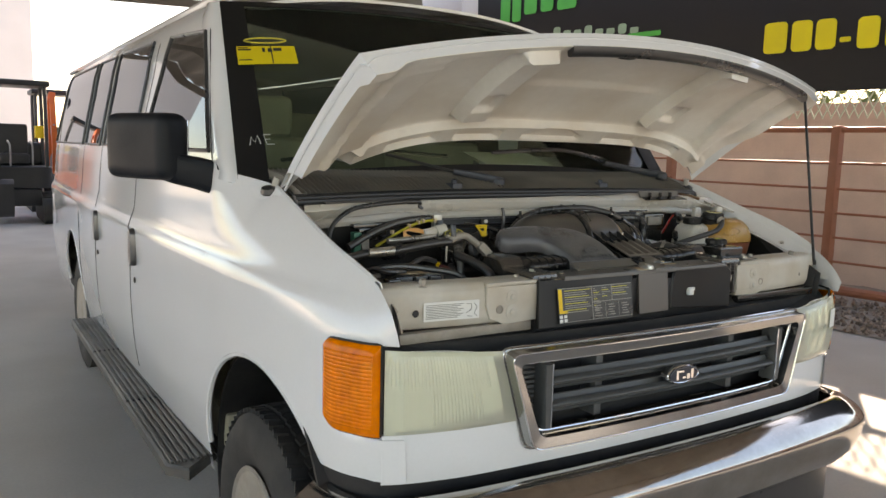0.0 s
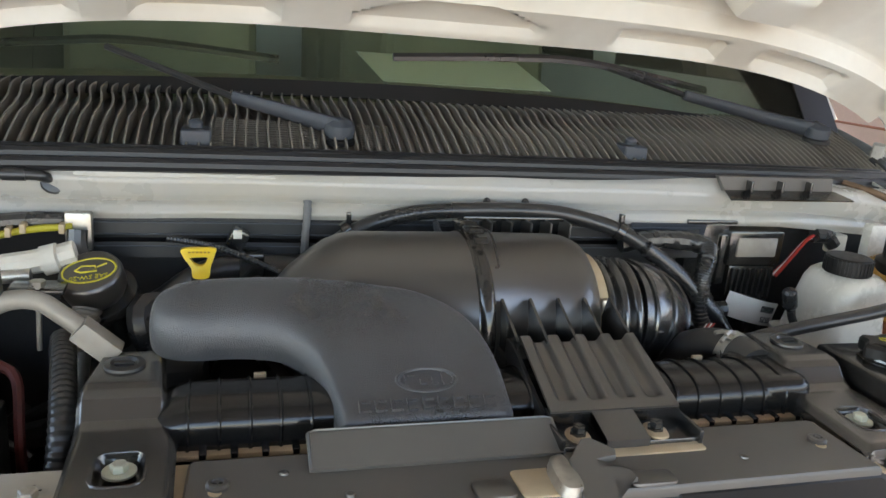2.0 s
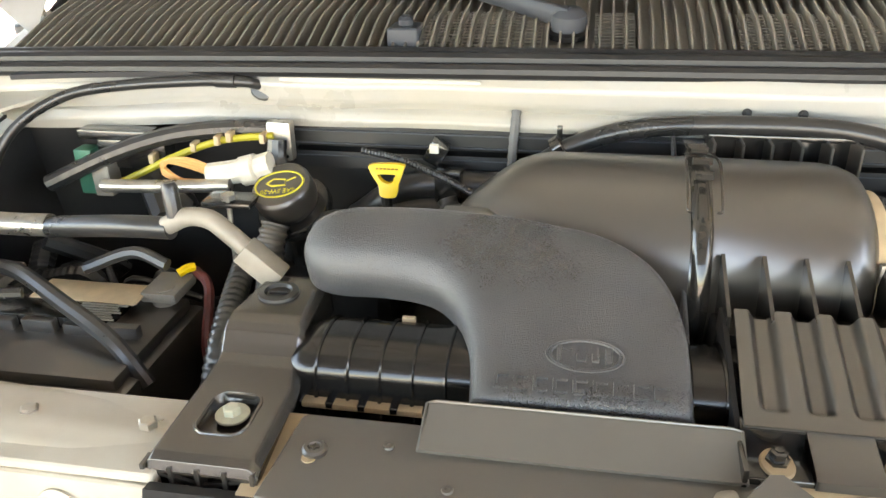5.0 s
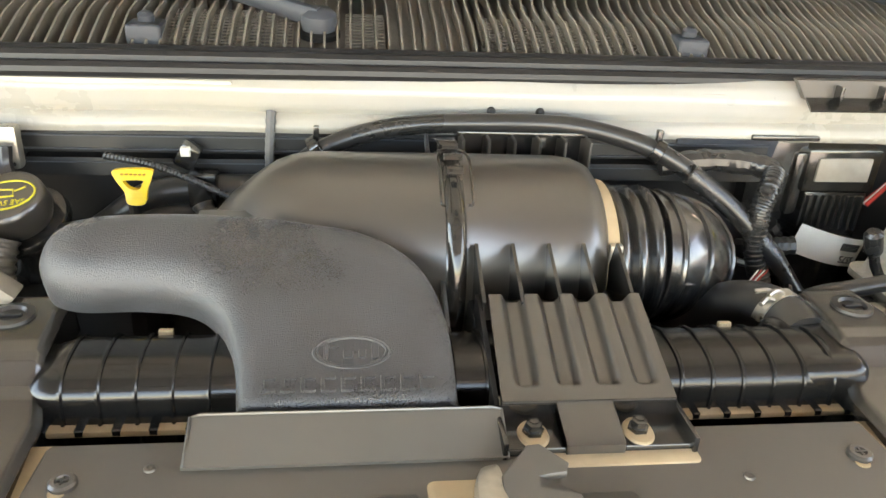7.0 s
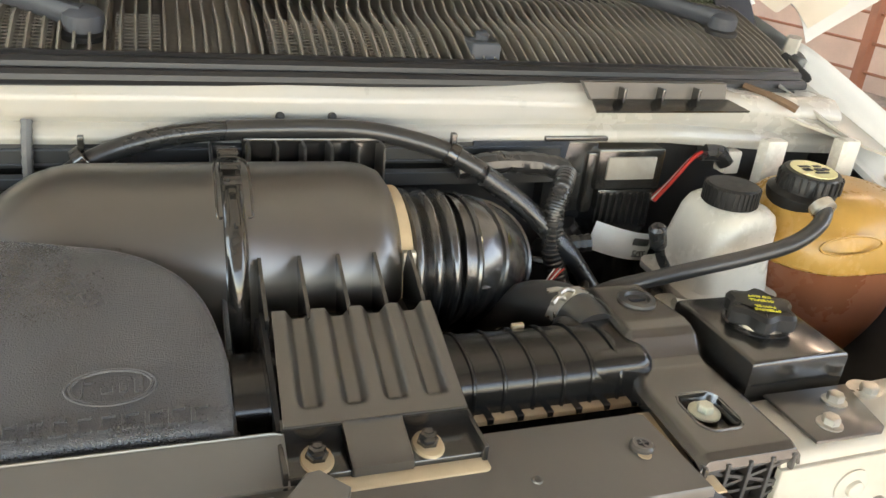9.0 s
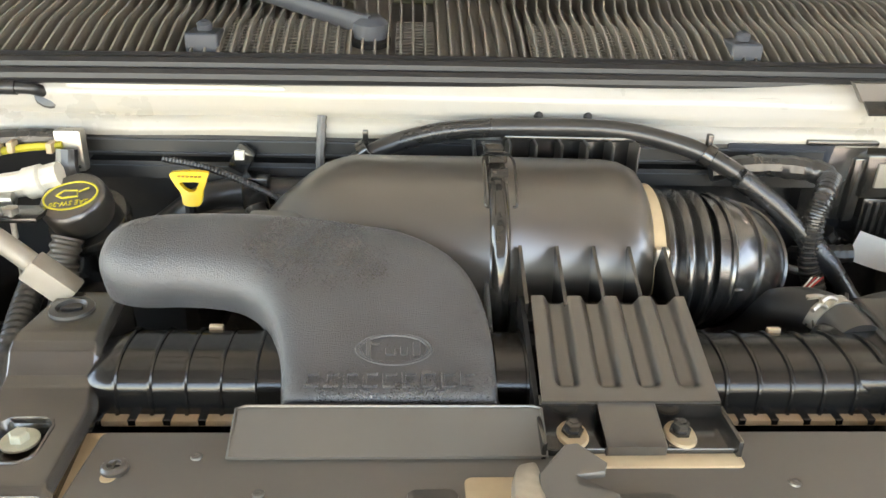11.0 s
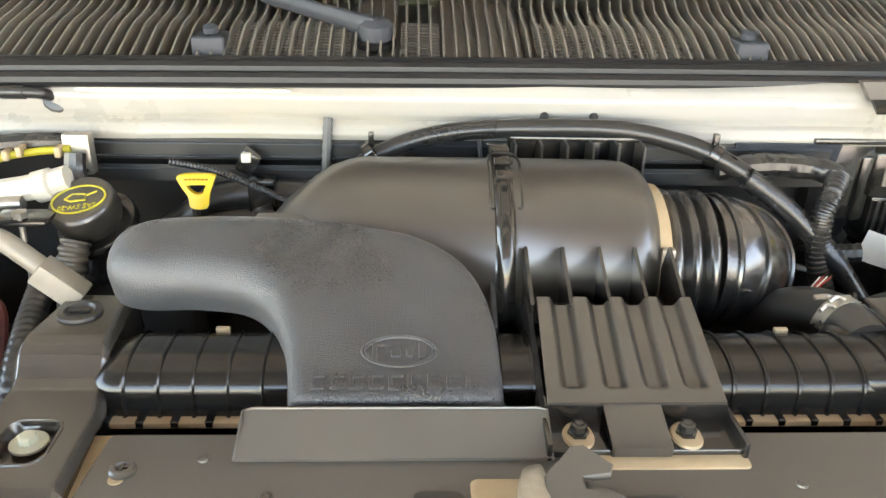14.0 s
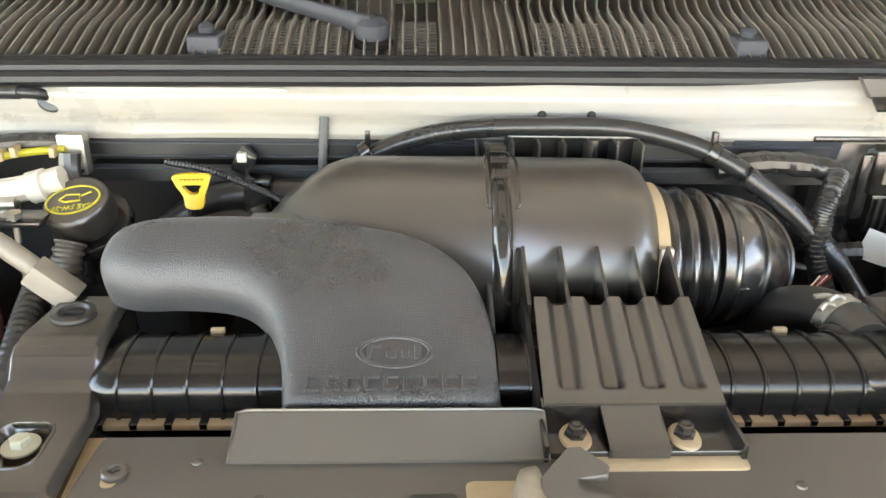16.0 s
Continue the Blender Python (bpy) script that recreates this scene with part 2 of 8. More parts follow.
def tube(bm, pts, r, seg=12, n=8, rip=0.0, pitch=0.008, smooth=True, squash=1.0):
    """A hose or wire along a smooth line; r may be one radius or a function of 0..1; rip adds corrugation."""
    line = spline(pts, n) if smooth else [Vector(p) for p in pts]
    if rip:
        total = sum((b - a).length for a, b in zip(line, line[1:]))
        steps = max(8, int(total / pitch * 4))
        fine, i, done = [], 0, 0.0
        seglen = [(b - a).length for a, b in zip(line, line[1:])]
        for s in range(steps + 1):
            d = total * s / steps
            while i < len(seglen) - 1 and done + seglen[i] < d:
                done += seglen[i]
                i += 1
            fine.append(line[i].lerp(line[i + 1], min(1, (d - done) / max(seglen[i], 1e-9))))
        line = fine
    up, rings = None, []
    for i, p in enumerate(line):
        d = (line[min(i + 1, len(line) - 1)] - line[max(i - 1, 0)]).normalized()
        if up is None:
            up = d.orthogonal().normalized()
        side = d.cross(up).normalized()
        up = side.cross(d).normalized()
        rr = r(i / (len(line) - 1)) if callable(r) else r
        if rip and i % 4 >= 2:
            rr -= rip
        rings.append([bm.verts.new(p + (up * math.cos(a) * squash + side * math.sin(a)) * rr) for a in (2 * math.pi * k / seg for k in range(seg))])
    for a, b in zip(rings, rings[1:]):
        for k in range(seg):
            bm.faces.new((a[k], a[(k + 1) % seg], b[(k + 1) % seg], b[k]))
    bm.faces.new(rings[0]), bm.faces.new(rings[-1])


def sheet(bm, fn, nu, nv, thick=0.0, keep=None):
    """A grid fn(u, v), 0..1 each; thick gives it a back; keep(u, v) leaves faces out."""
    top = [[bm.verts.new(fn(i / nu, j / nv)) for j in range(nv + 1)] for i in range(nu + 1)]
    fs = []
    for i in range(nu):
        for j in range(nv):
            if keep and not keep((i + 0.5) / nu, (j + 0.5) / nv):
                continue
            fs.append(bm.faces.new((top[i][j], top[i + 1][j], top[i + 1][j + 1], top[i][j + 1])))
    if keep:
        for row in top:
            for v in row:
                if not v.link_faces:
                    bm.verts.remove(v)
    if thick:
        bmesh.ops.recalc_face_normals(bm, faces=fs)
        bmesh.ops.solidify(bm, geom=fs, thickness=thick)
    return fs


def inset_loop(pts, d):
    """Moves a closed plane outline inwards by d (counter-clockwise outline)."""
    out, N = [], len(pts)
    for i in range(N):
        a, b, c = pts[i - 1], pts[i], pts[(i + 1) % N]
        t = ((b - a).normalized() + (c - b).normalized())
        t = t.normalized() if t.length > 1e-9 else (c - b).normalized()
        out.append(b + Vector((-t.y, t.x)) * d)
    return out


def pillow(bm, outline, prof, place, smooth=True, n=6, bottom=True):
    """A moulded piece: a closed plane outline with rings (inset, height) stacked on it; place maps (x, y, h) to the world."""
    pts = [Vector(p).to_2d() if len(p) > 2 else Vector(p) for p in outline]
    if sum(a.x * b.y - b.x * a.y for a, b in zip(pts, pts[1:] + pts[:1])) < 0:
        pts.reverse()
    if smooth:
        pts = [p.to_2d() for p in spline([p.to_3d() for p in pts], n, True)]
    rings = []
    for d, h in prof:
        q = inset_loop(pts, d) if abs(d) > 1e-9 else pts
        rings.append([bm.verts.new(place(p.x, p.y, h)) for p in q])
    N = len(pts)
    for a, b in zip(rings, rings[1:]):
        for k in range(N):
            bm.faces.new((a[k], a[(k + 1) % N], b[(k + 1) % N], b[k]))
    f = bm.faces.new(rings[-1])
    bmesh.ops.triangulate(bm, faces=[f])
    if bottom:
        f = bm.faces.new(list(reversed(rings[0])))
        bmesh.ops.triangulate(bm, faces=[f])


def rrect(x0, x1, y0, y1, r=0.01, n=4):
    """Rounded rectangle outline."""
    out = []
    for cx, cy, a in ((x1 - r, y0 + r, -90), (x1 - r, y1 - r, 0), (x0 + r, y1 - r, 90), (x0 + r, y0 + r, 180)):
        for k in range(n + 1):
            t = radians(a + 90 * k / n)
            out.append((cx + r * math.cos(t), cy + r * math.sin(t)))
    return out


def prism(bm, outline, place, h, bev=0.002):
    """A flat plate from an outline, with a small rounded edge."""
    pillow(bm, outline, [(0, 0), (0, h - bev), (bev * 0.3, h - bev * 0.3), (bev, h)], place, smooth=False)


def flat(z):
    return lambda x, y, h: Vector((x, y, z + h))


def lerp_table(tab, v):
    if v <= tab[0][0]:
        return tab[0][1]
    for (a, fa), (b, fb) in zip(tab, tab[1:]):
        if v <= b:
            t = (v - a) / (b - a)
            return fa + (fb - fa) * t
    return tab[-1][1]


def smooth_table(tab, v):
    """Monotone-ish smooth interpolation of a table."""
    if v <= tab[0][0]:
        return tab[0][1]
    if v >= tab[-1][0]:
        return tab[-1][1]
    for i in range(len(tab) - 1):
        a, b = tab[i], tab[i + 1]
        if v <= b[0]:
            h = b[0] - a[0]
            d = (b[1] - a[1]) / h
            d0 = (d + (a[1] - tab[i - 1][1]) / (a[0] - tab[i - 1][0])) / 2 if i else d
            d1 = (d + (tab[i + 2][1] - b[1]) / (tab[i + 2][0] - b[0])) / 2 if i + 2 < len(tab) else d
            t = (v - a[0]) / h
            return (2 * t ** 3 - 3 * t * t + 1) * a[1] + (t ** 3 - 2 * t * t + t) * h * d0 + (-2 * t ** 3 + 3 * t * t) * b[1] + (t ** 3 - t * t) * h * d1


def bump(t, a, b, s):
    """1 inside a..b, falling to 0 over s outside."""
    def st(x):
        x = min(1, max(0, x))
        return x * x * (3 - 2 * x)
    return st((t - a) / s + 1) * st((b - t) / s + 1)


def lettering(name, body, size, material, parent, place, thick=0.0004, sx=1.0):
    """Words in the built-in font; place maps (x, y, h) to the world."""
    cu = bpy.data.curves.new(name, "FONT")
    cu.body, cu.size, cu.align_x, cu.align_y, cu.extrude, cu.resolution_u = body, size, "CENTER", "CENTER", thick, 2
    tmp = new(name, cu)
    me = bpy.data.meshes.new_from_object(tmp)
    bpy.data.objects.remove(tmp)
    for v in me.vertices:
        v.co = place(v.co.x * sx, v.co.y, v.co.z)
    me.materials.clear()
    me.materials.append(material)
    ob = new(name, me)
    ob.parent = parent
    return ob


def hexbolt(name, at, parent, r=0.007, h=0.006, washer=0.012, axis=(0, 0, 1), material=None, label=""):
    bm = bmesh.new()
    lathe(bm, [(washer, 0), (washer, 0.0015), (r * 1.15, 0.002)], at, axis, 20)
    lathe(bm, [(r, 0.001), (r, h - 0.001), (r * 0.8, h), (0, h)], at, axis, 6)
    return part(name, bm, material or STEEL, parent, label, angle=30)
# ---- ground, canopy, fence and distance ----
CONCRETE = mat("concrete", (0.57, 0.53, 0.475), 0.8, vary=0.14, scale=0.7, fine=60, bump=0.25, dirt=(0.36, 0.3, 0.24), dirt_amt=0.5, dirt_scale=0.9)
GRAVEL = mat("gravel", (0.33, 0.27, 0.22), 0.9, vary=0.4, scale=25, fine=90, bump=0.6, dirt=(0.2, 0.15, 0.11), dirt_amt=0.6, dirt_scale=30)
CANOPY = mat("canopy_steel", (0.34, 0.31, 0.27), 0.55, vary=0.08, scale=2)
RUST = mat("brown_red_pipe", (0.33, 0.12, 0.065), 0.55, vary=0.2, scale=6, dirt=(0.2, 0.1, 0.07), dirt_amt=0.5)
WALLBRICK = mat("tan_block", (0.6, 0.45, 0.38), 0.5, vary=0.1, scale=3, fine=60, bump=0.3, dirt=(0.42, 0.3, 0.25), dirt_amt=0.5, dirt_scale=2)
BANNER = mat("banner_vinyl", (0.018, 0.018, 0.02), 0.55, vary=0.2, scale=2, spec=0.3)
BANGREEN = mat("banner_green", (0.06, 0.5, 0.08), 0.6, vary=0.08)
BANYELLOW = mat("banner_yellow", (0.85, 0.72, 0.02), 0.6, vary=0.05)
STUCCO = mat("pale_stucco", (0.66, 0.6, 0.58), 0.9, vary=0.06, scale=0.5, fine=20, bump=0.2)
MACHORANGE = mat("orange_machine_paint", (0.7, 0.13, 0.02), 0.4, vary=0.15, scale=4)
MACHBLACK = mat("black_machine_steel", (0.025, 0.025, 0.027), 0.5, vary=0.3, scale=5)

bm = bmesh.new()
sheet(bm, lambda u, v: Vector((-600 + 1200 * u, -600 + 1200 * v, 0)), 24, 24)
tagged(part("ground", bm, CONCRETE, smooth=False), "worn tan concrete yard slab", "ground", kind="structure")
# fence line: runs beside the van and slants slightly
FX = lambda y: 6.05 - 0.12 * (y - 3.0)
bm = bmesh.new()
sheet(bm, lambda u, v: Vector((FX(-12 + 30 * v) - 1.25 + 2.85 * u, -12 + 30 * v, 0.012 + 0.02 * noise.noise((u * 9, v * 90, 0)))), 10, 120)
tagged(part("gravel_strip", bm, GRAVEL), "strip of brown gravel along the fence", "gravel", kind="stuff")

rng = random.Random(7)
gv, gf = [], []
for k in range(3600):
    y = rng.uniform(-1.5, 5.5)
    c = Vector((FX(y) - 1.25 + rng.uniform(0.0, 1.6), y, 0.02))
    r = rng.uniform(0.015, 0.042)
    e = Euler((rng.uniform(0, 6.28), rng.uniform(0, 6.28), rng.uniform(0, 6.28))).to_matrix()
    b = len(gv)
    for d in ((1, 0, 0), (-1, 0.1, 0), (0, 0.8, 0.1), (0, -0.7, 0), (0.1, 0, 0.55), (0, 0.1, -0.5)):
        gv.append(c + e @ (Vector(d) * r))
    gf += [tuple(b + i for i in f) for f in ((0, 2, 4), (2, 1, 4), (1, 3, 4), (3, 0, 4), (2, 0, 5), (1, 2, 5), (3, 1, 5), (0, 3, 5))]
me = bpy.data.meshes.new("loose_stones")
me.from_pydata(gv, [], gf)
STONE = mat("brown_stone", (0.3, 0.22, 0.17), 0.85, vary=0.3, scale=4, fine=60)
_isl = STONE.node_tree.nodes.new("ShaderNodeNewGeometry")
_hue = STONE.node_tree.nodes.new("ShaderNodeHueSaturation")
_mr = STONE.node_tree.nodes.new("ShaderNodeMapRange")
_mr.inputs["To Min"].default_value, _mr.inputs["To Max"].default_value = 0.45, 1.5
_b = STONE.node_tree.nodes["Principled BSDF"]
_from = _b.inputs["Base Color"].links[0].from_socket
STONE.node_tree.links.new(_isl.outputs["Random Per Island"], _mr.inputs["Value"])
STONE.node_tree.links.new(_mr.outputs[0], _hue.inputs["Value"])
STONE.node_tree.links.new(_from, _hue.inputs["Color"])
STONE.node_tree.links.new(_hue.outputs[0], _b.inputs["Base Color"])
me.materials.append(STONE)
tagged(new("loose_stones", me), "loose brown stones on the gravel strip", "stones", kind="stuff")

# block wall behind the fence
wall = tagged(new("wall_east"), "tan painted block wall behind the pipe fence", "wall", kind="structure")
bm = bmesh.new()
sheet(bm, lambda u, v: Vector((FX(-12 + 30 * u) + 1.6, -12 + 30 * u, -0.05 + 2.22 * v)), 30, 2, thick=0.15)
part("wall_core", bm, WALLBRICK, wall, smooth=False)

# pipe fence
fence = thing("pipe_fence", "brown-red welded pipe fence with horizontal rails", "fence", at=(FX(3), 3.0, 0))
RAILS = [(1.8, 0.03), (1.46, 0.013), (1.2, 0.013), (0.95, 0.013), (0.7, 0.013), (0.45, 0.013), (0.16, 0.05)]
for z, r in RAILS:
    bm = bmesh.new()
    tube(bm, [(FX(y), y, z) for y in (-9, 0, 6, 15)], r, 10, 2)
    under(fence, part("rail", bm, RUST))
for y in (-8.45, -6.5, -4.55, -2.6, -0.65, 1.3, 3.25, 5.2, 7.15, 9.1):
    bm = bmesh.new()
    box(bm, FX(y) - 0.045, FX(y) + 0.045, y - 0.045, y + 0.045, 0, 1.84, 0.006)
    under(fence, part("post", bm, RUST))

# banner above the fence, its marks as plain bars
banner = thing("banner", "black vinyl banner with green and yellow lettering shapes", "banner", at=(FX(6), 6.0, 2.25))
BX = lambda y: FX(y) + 0.12
bm = bmesh.new()
sheet(bm, lambda u, v: Vector((BX(-0.9 + 9.9 * u) + 0.015 * noise.noise((u * 16, v * 3, 1)), -0.9 + 9.9 * u, 2.2 + 2.4 * v)), 90, 10, thick=0.01)
under(banner, part("sheet", bm, BANNER))


def banner_bar(y0, y1, z0, z1, m, name="mark"):
    bm = bmesh.new()
    q = rrect(y0, y1, z0, z1, min(0.05, (z1 - z0) * 0.3))
    pillow(bm, q, [(0, 0), (0, 0.004)], lambda a, b, h: Vector((BX(a) - 0.025 - h, a, b)), smooth=False)
    under(banner, part(name, bm, m))


# sun-lit chain-link strip under the banner
LINK = mat("pale_green_mesh", (0.5, 0.56, 0.45), 0.6, vary=0.1)
mesh_fence = thing("chain_link_strip", "pale green chain-link mesh strip below the banner", "fence mesh", at=(FX(3), 3.0, 1.9))
bm = bmesh.new()
for k in range(150):
    y = -4 + 0.09 * k
    for s in (1, -1):
        a, b = y, y + s * 0.14
        tube(bm, [(FX(a) + 0.16, a, 2.2), (FX(b) + 0.16, b, 1.92)], 0.008, 4, 1, smooth=False)
under(mesh_fence, part("mesh", bm, LINK, smooth=False))

# shade canopy over the yard, open at the front and the sides
canopy = thing("shade_canopy", "pale steel shade canopy on square posts", "canopy", at=(-2, 4, 0))
CAN = lambda x: 3.62 + 0.03 * (x + 6.5)
bm = bmesh.new()
sheet(bm, lambda u, v: Vector((-6.5 + 11.3 * u, -5.5 + 17.5 * v, CAN(-6.5 + 11.3 * u) + 0.02 * math.sin(u * 240))), 160, 4, thick=0.02)
under(canopy, part("roof_sheet", bm, CANOPY))
for y in (-5.3, -2.6, 0.1, 3.3, 6.5, 9.7, 11.8):
    bm = bmesh.new()
    tube(bm, [(x, y, CAN(x) - 0.14) for x in (-6.5, 4.8)], 0.08, 4, 1, smooth=False, squash=1.3)
    under(canopy, part("beam", bm, CANOPY))
    bm = bmesh.new()
    tube(bm, [(-6.4, y, 2.7), (-5.2, y, 3.52)], 0.035, 6, 1, smooth=False)
    under(canopy, part("brace", bm, CANOPY))
for x in (-4.2, -1.6, 1.0, 3.6):
    bm = bmesh.new()
    tube(bm, [(x, -5.5, CAN(x) - 0.05), (x, 12.0, CAN(x) - 0.05)], 0.035, 6, 1, smooth=False)
    under(canopy, part("purlin", bm, CANOPY))
for x, y in ((-6.4, -5.3), (-6.4, 3.3), (4.7, -5.3), (4.7, 11.8), (-6.4, 11.8)):
    bm = bmesh.new()
    box(bm, x - 0.06, x + 0.06, y - 0.06, y + 0.06, 0, CAN(x) - 0.2, 0.01)
    under(canopy, part("canopy_post", bm, CANOPY))

# far building
building = thing("warehouse", "plain pale stucco warehouse beyond the yard", "building", "warehouses", at=(-4, 44, 0))
bm = bmesh.new()
box(bm, -12, 1.85, 42, 56, 0, 9.0, 0.05)
under(building, part("wall", bm, STUCCO))
bm = bmesh.new()
box(bm, -12.1, 1.95, 41.9, 56.1, 9.0, 9.25, 0.03)
under(building, part("roof_edge", bm, CANOPY))
side_building = thing("warehouse", "plain pale stucco warehouse beyond the yard", "building", "warehouses", at=(-44, 12, 0))
bm = bmesh.new()
box(bm, -54, -40, 2, 50, 0, 3.6, 0.05)
under(side_building, part("wall", bm, STUCCO))
bm = bmesh.new()
box(bm, -54.1, -39.9, 1.9, 50.1, 3.6, 3.8, 0.03)
under(side_building, part("roof_edge", bm, CANOPY))
# cream strip widened to a whole shed, added to keep sun off the yard
shed = thing("sun_blocking_shed", "cream block at the end of the fence, added to shade the yard", "shed", at=(7.0, 16, 0))
bm = bmesh.new()
box(bm, FX(9.3), 9.2, 9.25, 26, 0, 4.6, 0.03)
under(shed, part("wall", bm, STUCCO))
bm = bmesh.new()
box(bm, FX(9.3) - 0.1, 9.3, 9.15, 26.1, 4.6, 4.75, 0.02)
under(shed, part("roof_edge", bm, CANOPY))
# sunlit hedge beyond the wall
LEAF = mat("hedge_leaf", (0.12, 0.17, 0.06), 0.55, vary=0.5, scale=3, fine=30)
hv, hf = [], []
rng = random.Random(4)
for k in range(8000):
    y = rng.uniform(-6, 12)
    c = Vector((FX(y) + 3.4 + rng.gauss(0, 0.35), y, rng.uniform(0.8, 2.6 + 0.15 * math.sin(y * 1.7) + 0.1 * math.sin(y * 4.3))))
    e = Euler((rng.uniform(-0.9, 0.9), rng.uniform(-0.9, 0.9), rng.uniform(0, 6.28))).to_matrix()
    r = rng.uniform(0.06, 0.13)
    for d in ((-r, 0, 0), (0, -0.5 * r, 0.1 * r), (r, 0, 0), (0, 0.5 * r, 0.1 * r)):
        hv.append(c + e @ Vector(d))
    hf.append((4 * k, 4 * k + 1, 4 * k + 2, 4 * k + 3))
me = bpy.data.meshes.new("hedge")
me.from_pydata(hv, [], hf)
me.materials.append(LEAF)
tagged(new("hedge", me), "sunlit green hedge beyond the block wall", "hedge", kind="stuff")
# ---- marks on the banner, machines at the back ----
for y0, y1, z0, z1 in ((8.25, 8.45, 3.38, 3.85), (8.02, 8.2, 3.4, 3.85), (7.7, 7.95, 3.48, 3.85), (7.38, 7.62, 3.48, 3.85), (6.95, 7.3, 3.47, 3.62), (5.55, 6.05, 2.97, 3.03)):
    banner_bar(y0, y1, z0, z1, BANGREEN)
for k in range(8):
    y = 7.35 - 0.19 * k
    banner_bar(y - 0.13, y, 3.10 - 0.01 * k, 3.19 - 0.012 * k + (0.05 if k % 3 == 0 else 0), mat("banner_pale_green", (0.35, 0.5, 0.35), 0.6) if k == 0 else bpy.data.materials["banner_pale_green"])
for y0, y1, z0, z1 in ((3.93, 4.19, 2.63, 2.96), (3.66, 3.88, 2.63, 2.95), (3.41, 3.62, 2.63, 2.94), (3.26, 3.37, 2.69, 2.74), (2.99, 3.2, 2.61, 2.92), (2.7, 2.93, 2.6, 2.9), (2.45, 2.66, 2.6, 2.9), (2.27, 2.38, 2.68, 2.73), (2.0, 2.21, 2.6, 2.9), (1.74, 1.95, 2.6, 2.9), (1.48, 1.69, 2.59, 2.89), (1.22, 1.43, 2.59, 2.89)):
    banner_bar(y0, y1, z0, z1, BANYELLOW)

GREYMETAL = mat("machine_grey", (0.35, 0.35, 0.36), 0.4, metal=0.6, vary=0.2)


def machine(x, y, orange):
    m = thing("parked_machine", "orange and black mini excavator parked at the yard's end" if orange else "black mini excavator with open cab parked at the yard's end", "excavator", "parked machines", at=(x, y, 0))
    body = MACHORANGE if orange else MACHBLACK
    for dx in (-0.55, 0.55):
        bm = bmesh.new()
        pillow(bm, rrect(y - 0.9, y + 0.9, 0.0, 0.46, 0.22, 8), [(0.01, -0.14), (0, -0.12), (0, 0.12), (0.01, 0.14)], lambda a, b, h, dx=dx: Vector((x + dx + h, a, b)), smooth=False)
        track = under(m, part("track", bm, TREAD))
        for k in range(9):
            bm = bmesh.new()
            box(bm, x + dx - 0.15, x + dx + 0.15, y - 0.72 + 0.18 * k, y - 0.66 + 0.18 * k, 0.45, 0.485, 0.004, 1)
            part("track_pad", bm, TREAD, track)
    bm = bmesh.new()
    box(bm, x - 0.42, x + 0.42, y - 0.5, y + 0.5, 0.3, 0.6, 0.04)
    under(m, part("undercarriage", bm, MACHBLACK))
    bm = bmesh.new()
    pillow(bm, rrect(x - 0.62, x + 0.62, y - 0.45, y + 1.0, 0.25, 6), [(0, 0.62), (0, 0.98), (0.02, 1.0)], lambda a, b, h: Vector((a, b, h)), smooth=False)
    under(m, part("platform", bm, body))
    bm = bmesh.new()
    box(bm, x - 0.55, x + 0.55, y + 0.35, y + 0.98, 1.0, 1.42, 0.09, 4)
    under(m, part("engine_cover", bm, body))
    bm = bmesh.new()
    box(bm, x - 0.2, x + 0.28, y - 0.05, y + 0.36, 1.02, 1.22, 0.05, 3)
    box(bm, x - 0.2, x + 0.28, y + 0.26, y + 0.38, 1.2, 1.75, 0.05, 3)
    under(m, part("operator_seat", bm, MACHBLACK))
    for dx, dy in ((-0.52, -0.42), (0.52, -0.42), (-0.52, 0.34), (0.52, 0.34)):
        bm = bmesh.new()
        tube(bm, [(x + dx, y + dy, 0.98), (x + dx, y + dy, 2.3), (x + dx * 0.94, y + dy * 0.9, 2.42)], 0.032, 8, 3)
        under(m, part("cab_post", bm, MACHBLACK))
    bm = bmesh.new()
    box(bm, x - 0.6, x + 0.6, y - 0.52, y + 0.46, 2.4, 2.5, 0.04, 3)
    under(m, part("cab_roof", bm, MACHBLACK))
    bm = bmesh.new()
    tube(bm, [(x - 0.3, y - 0.6, 0.85), (x - 0.3, y - 1.0, 1.5), (x - 0.3, y - 0.95, 2.2), (x - 0.3, y - 1.3, 2.35)], 0.085, 4, 4)
    under(m, part("boom", bm, body))
    bm = bmesh.new()
    tube(bm, [(x - 0.3, y - 1.28, 2.38), (x - 0.3, y - 1.5, 1.5), (x - 0.3, y - 1.42, 0.75)], 0.065, 4, 4)
    under(m, part("dipper", bm, body))
    bm = bmesh.new()
    tube(bm, [(x - 0.3, y - 0.72, 0.8), (x - 0.3, y - 1.12, 1.75)], 0.028, 8, 1, smooth=False)
    tube(bm, [(x - 0.3, y - 1.05, 2.1), (x - 0.3, y - 1.5, 1.75)], 0.026, 8, 1, smooth=False)
    under(m, part("hydraulic_cylinder", bm, GREYMETAL))
    bm = bmesh.new()
    pillow(bm, [(y - 1.62, 0.75), (y - 1.3, 0.8), (y - 1.15, 0.5), (y - 1.3, 0.2), (y - 1.5, 0.3)], [(0.01, -0.22), (0, -0.2), (0, 0.2), (0.01, 0.22)], lambda a, b, h: Vector((x - 0.3 + h, a, b)), n=3)
    under(m, part("bucket", bm, MACHBLACK))
